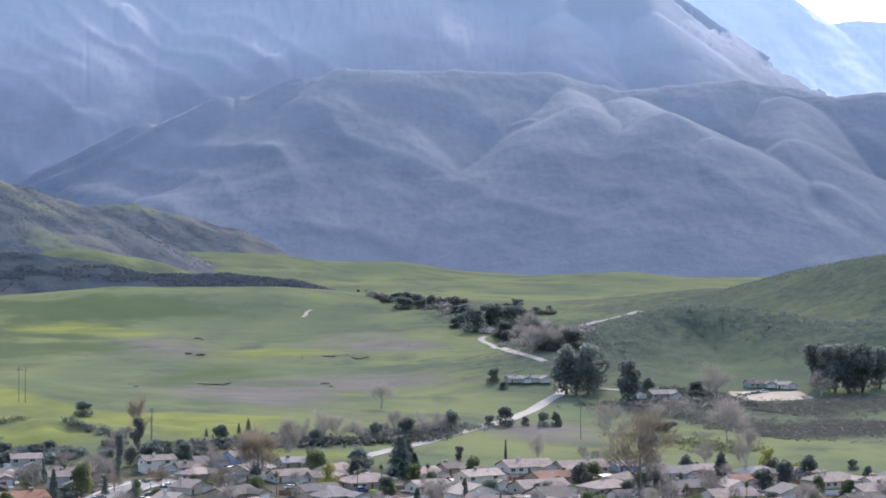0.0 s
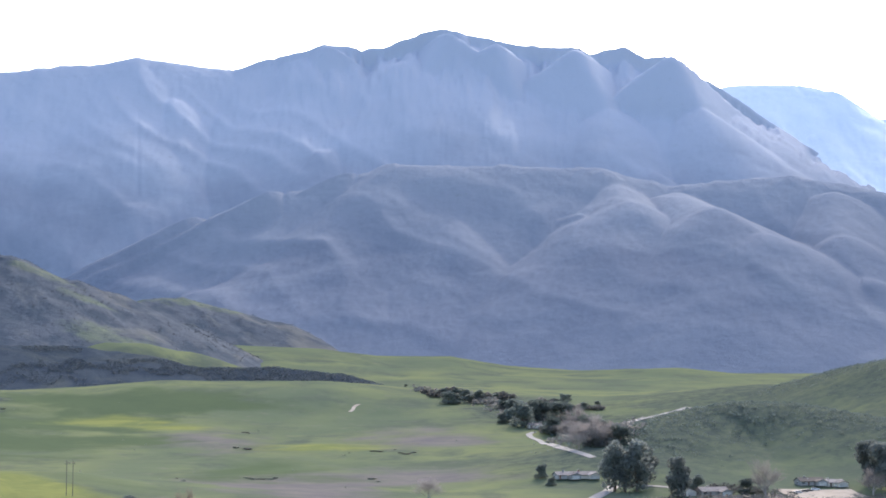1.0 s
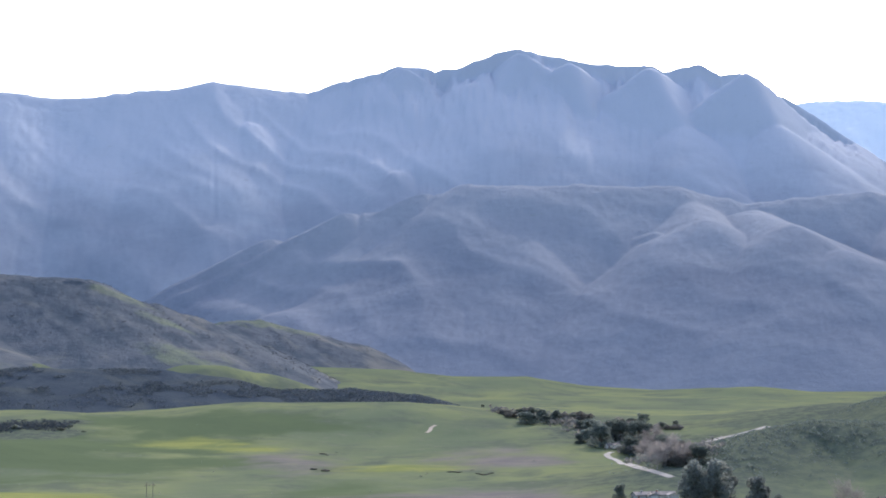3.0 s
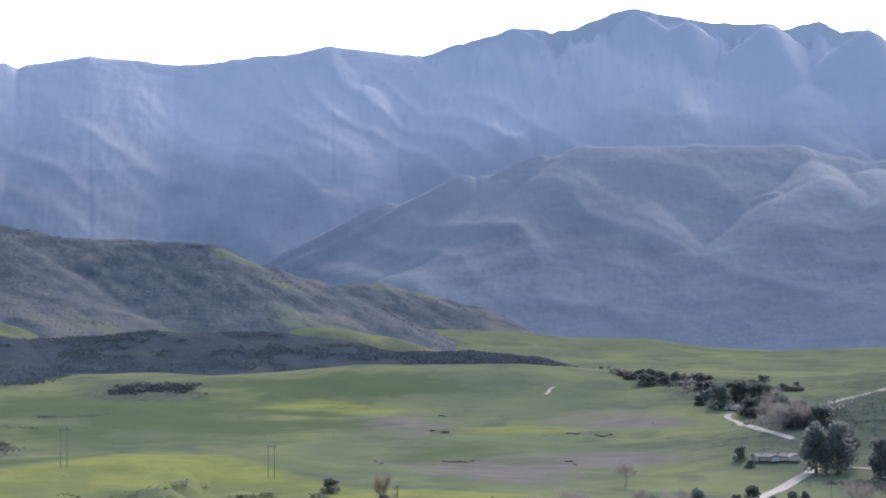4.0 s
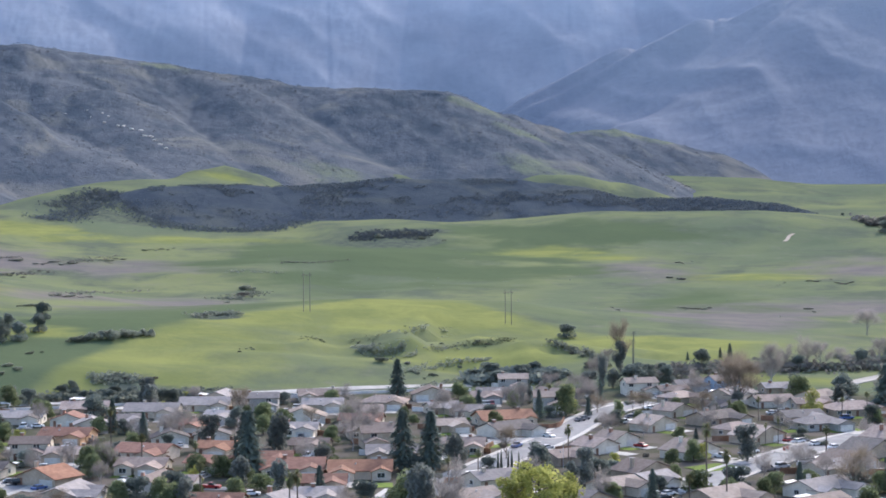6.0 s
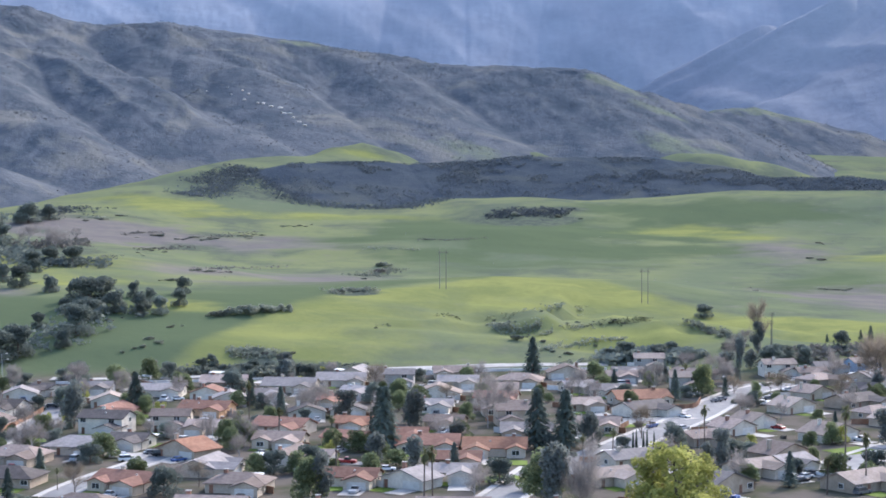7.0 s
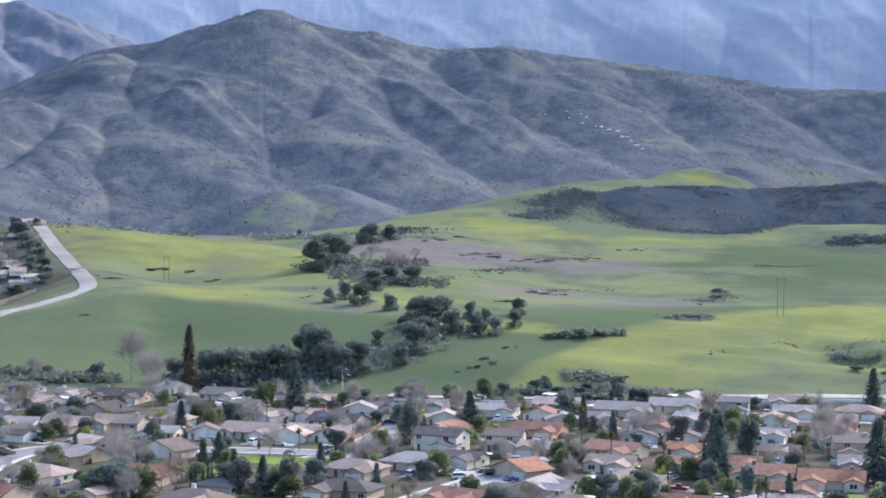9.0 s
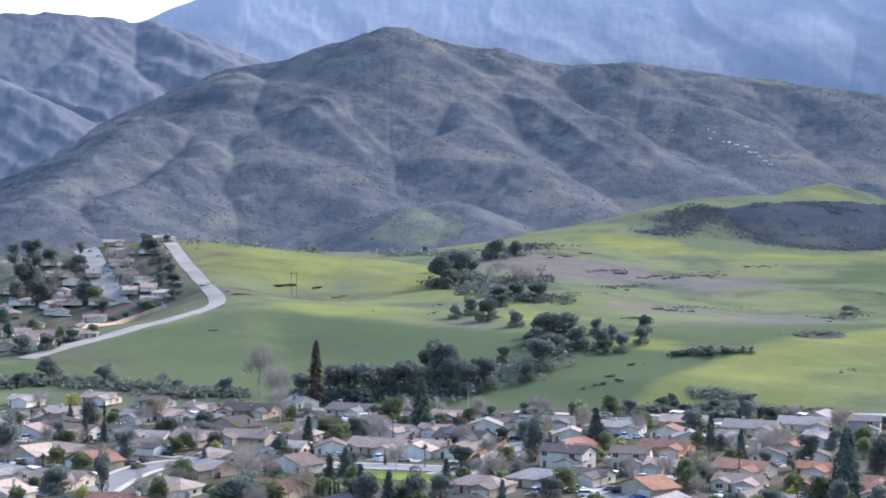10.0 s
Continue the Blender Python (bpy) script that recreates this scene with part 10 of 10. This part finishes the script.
thicket("bank_scrub", belt([(-14, 806), (-5, 798), (9, 798)], 5, 150, 140), 1.1, LEAVES["shrub"], "dark scrub along an eroded terrace of the knoll", "brush", 140, 8)
thicket("bank_scrub", belt([(3, 840), (18, 864), (31, 881)], 4, 90, 141), 0.9, LEAVES["shrub"], "dark scrub along an eroded terrace of the knoll", "brush", 141, 8)
thicket("bank_scrub", belt([(22, 802), (36, 809), (49, 813), (60, 816)], 3, 130, 142), 0.8, LEAVES["tuft"], "dark scrub along an eroded terrace of the knoll", "brush", 142, 8)
thicket("bank_scrub", belt([(10, 756), (22, 776), (35, 781), (47, 785)], 4, 130, 143), 1.1, LEAVES["shrub"], "dark scrub along an eroded terrace of the knoll", "brush", 143, 8)
thicket("bank_scrub", belt([(76, 806), (86, 799), (94, 778)], 4, 150, 144), 1.4, LEAVES["shrub"], "dark scrub along an eroded terrace of the knoll", "brush", 144, 8)
thicket("bank_scrub", belt([(38, 749), (51, 766), (65, 751), (74, 740)], 6, 260, 145), 2.6, LEAVES["oak"], "dark scrub along an eroded terrace of the knoll", "brush", 145, 8)
thicket("bank_scrub", belt([(-119, 724), (-110, 728), (-102, 723)], 5, 110, 146), 1.2, LEAVES["shrub"], "dark scrub along an eroded terrace of the knoll", "brush", 146, 8)
thicket("bank_scrub", belt([(-142, 698), (-117, 696), (-91, 708), (-64, 713)], 4, 300, 147), 1.9, LEAVES["shrub"], "dark scrub along an eroded terrace of the knoll", "brush", 147, 8)
thicket("ranch_scrub", belt([(380, 931), (396, 903), (411, 870), (403, 789)], 26, 900, 120), 1.5, LEAVES["greyshrub"], "low grey brush on the ranch meadow", "brush", 120, 8)
thicket("ranch_scrub", belt([(338, 778), (343, 725), (358, 695)], 22, 500, 121), 1.4, LEAVES["tuft"], "low grey brush on the ranch meadow", "brush", 121, 8)
thicket("ranch_scrub", belt([(450, 984), (465, 953), (462, 896)], 20, 400, 122), 1.6, LEAVES["greyshrub"], "low grey brush on the ranch meadow", "brush", 122, 8)
thicket("ranch_scrub", belt([(209, 793), (239, 803), (272, 826)], 16, 420, 123), 2.0, LEAVES["oak"], "low grey brush on the ranch meadow", "brush", 123, 8)
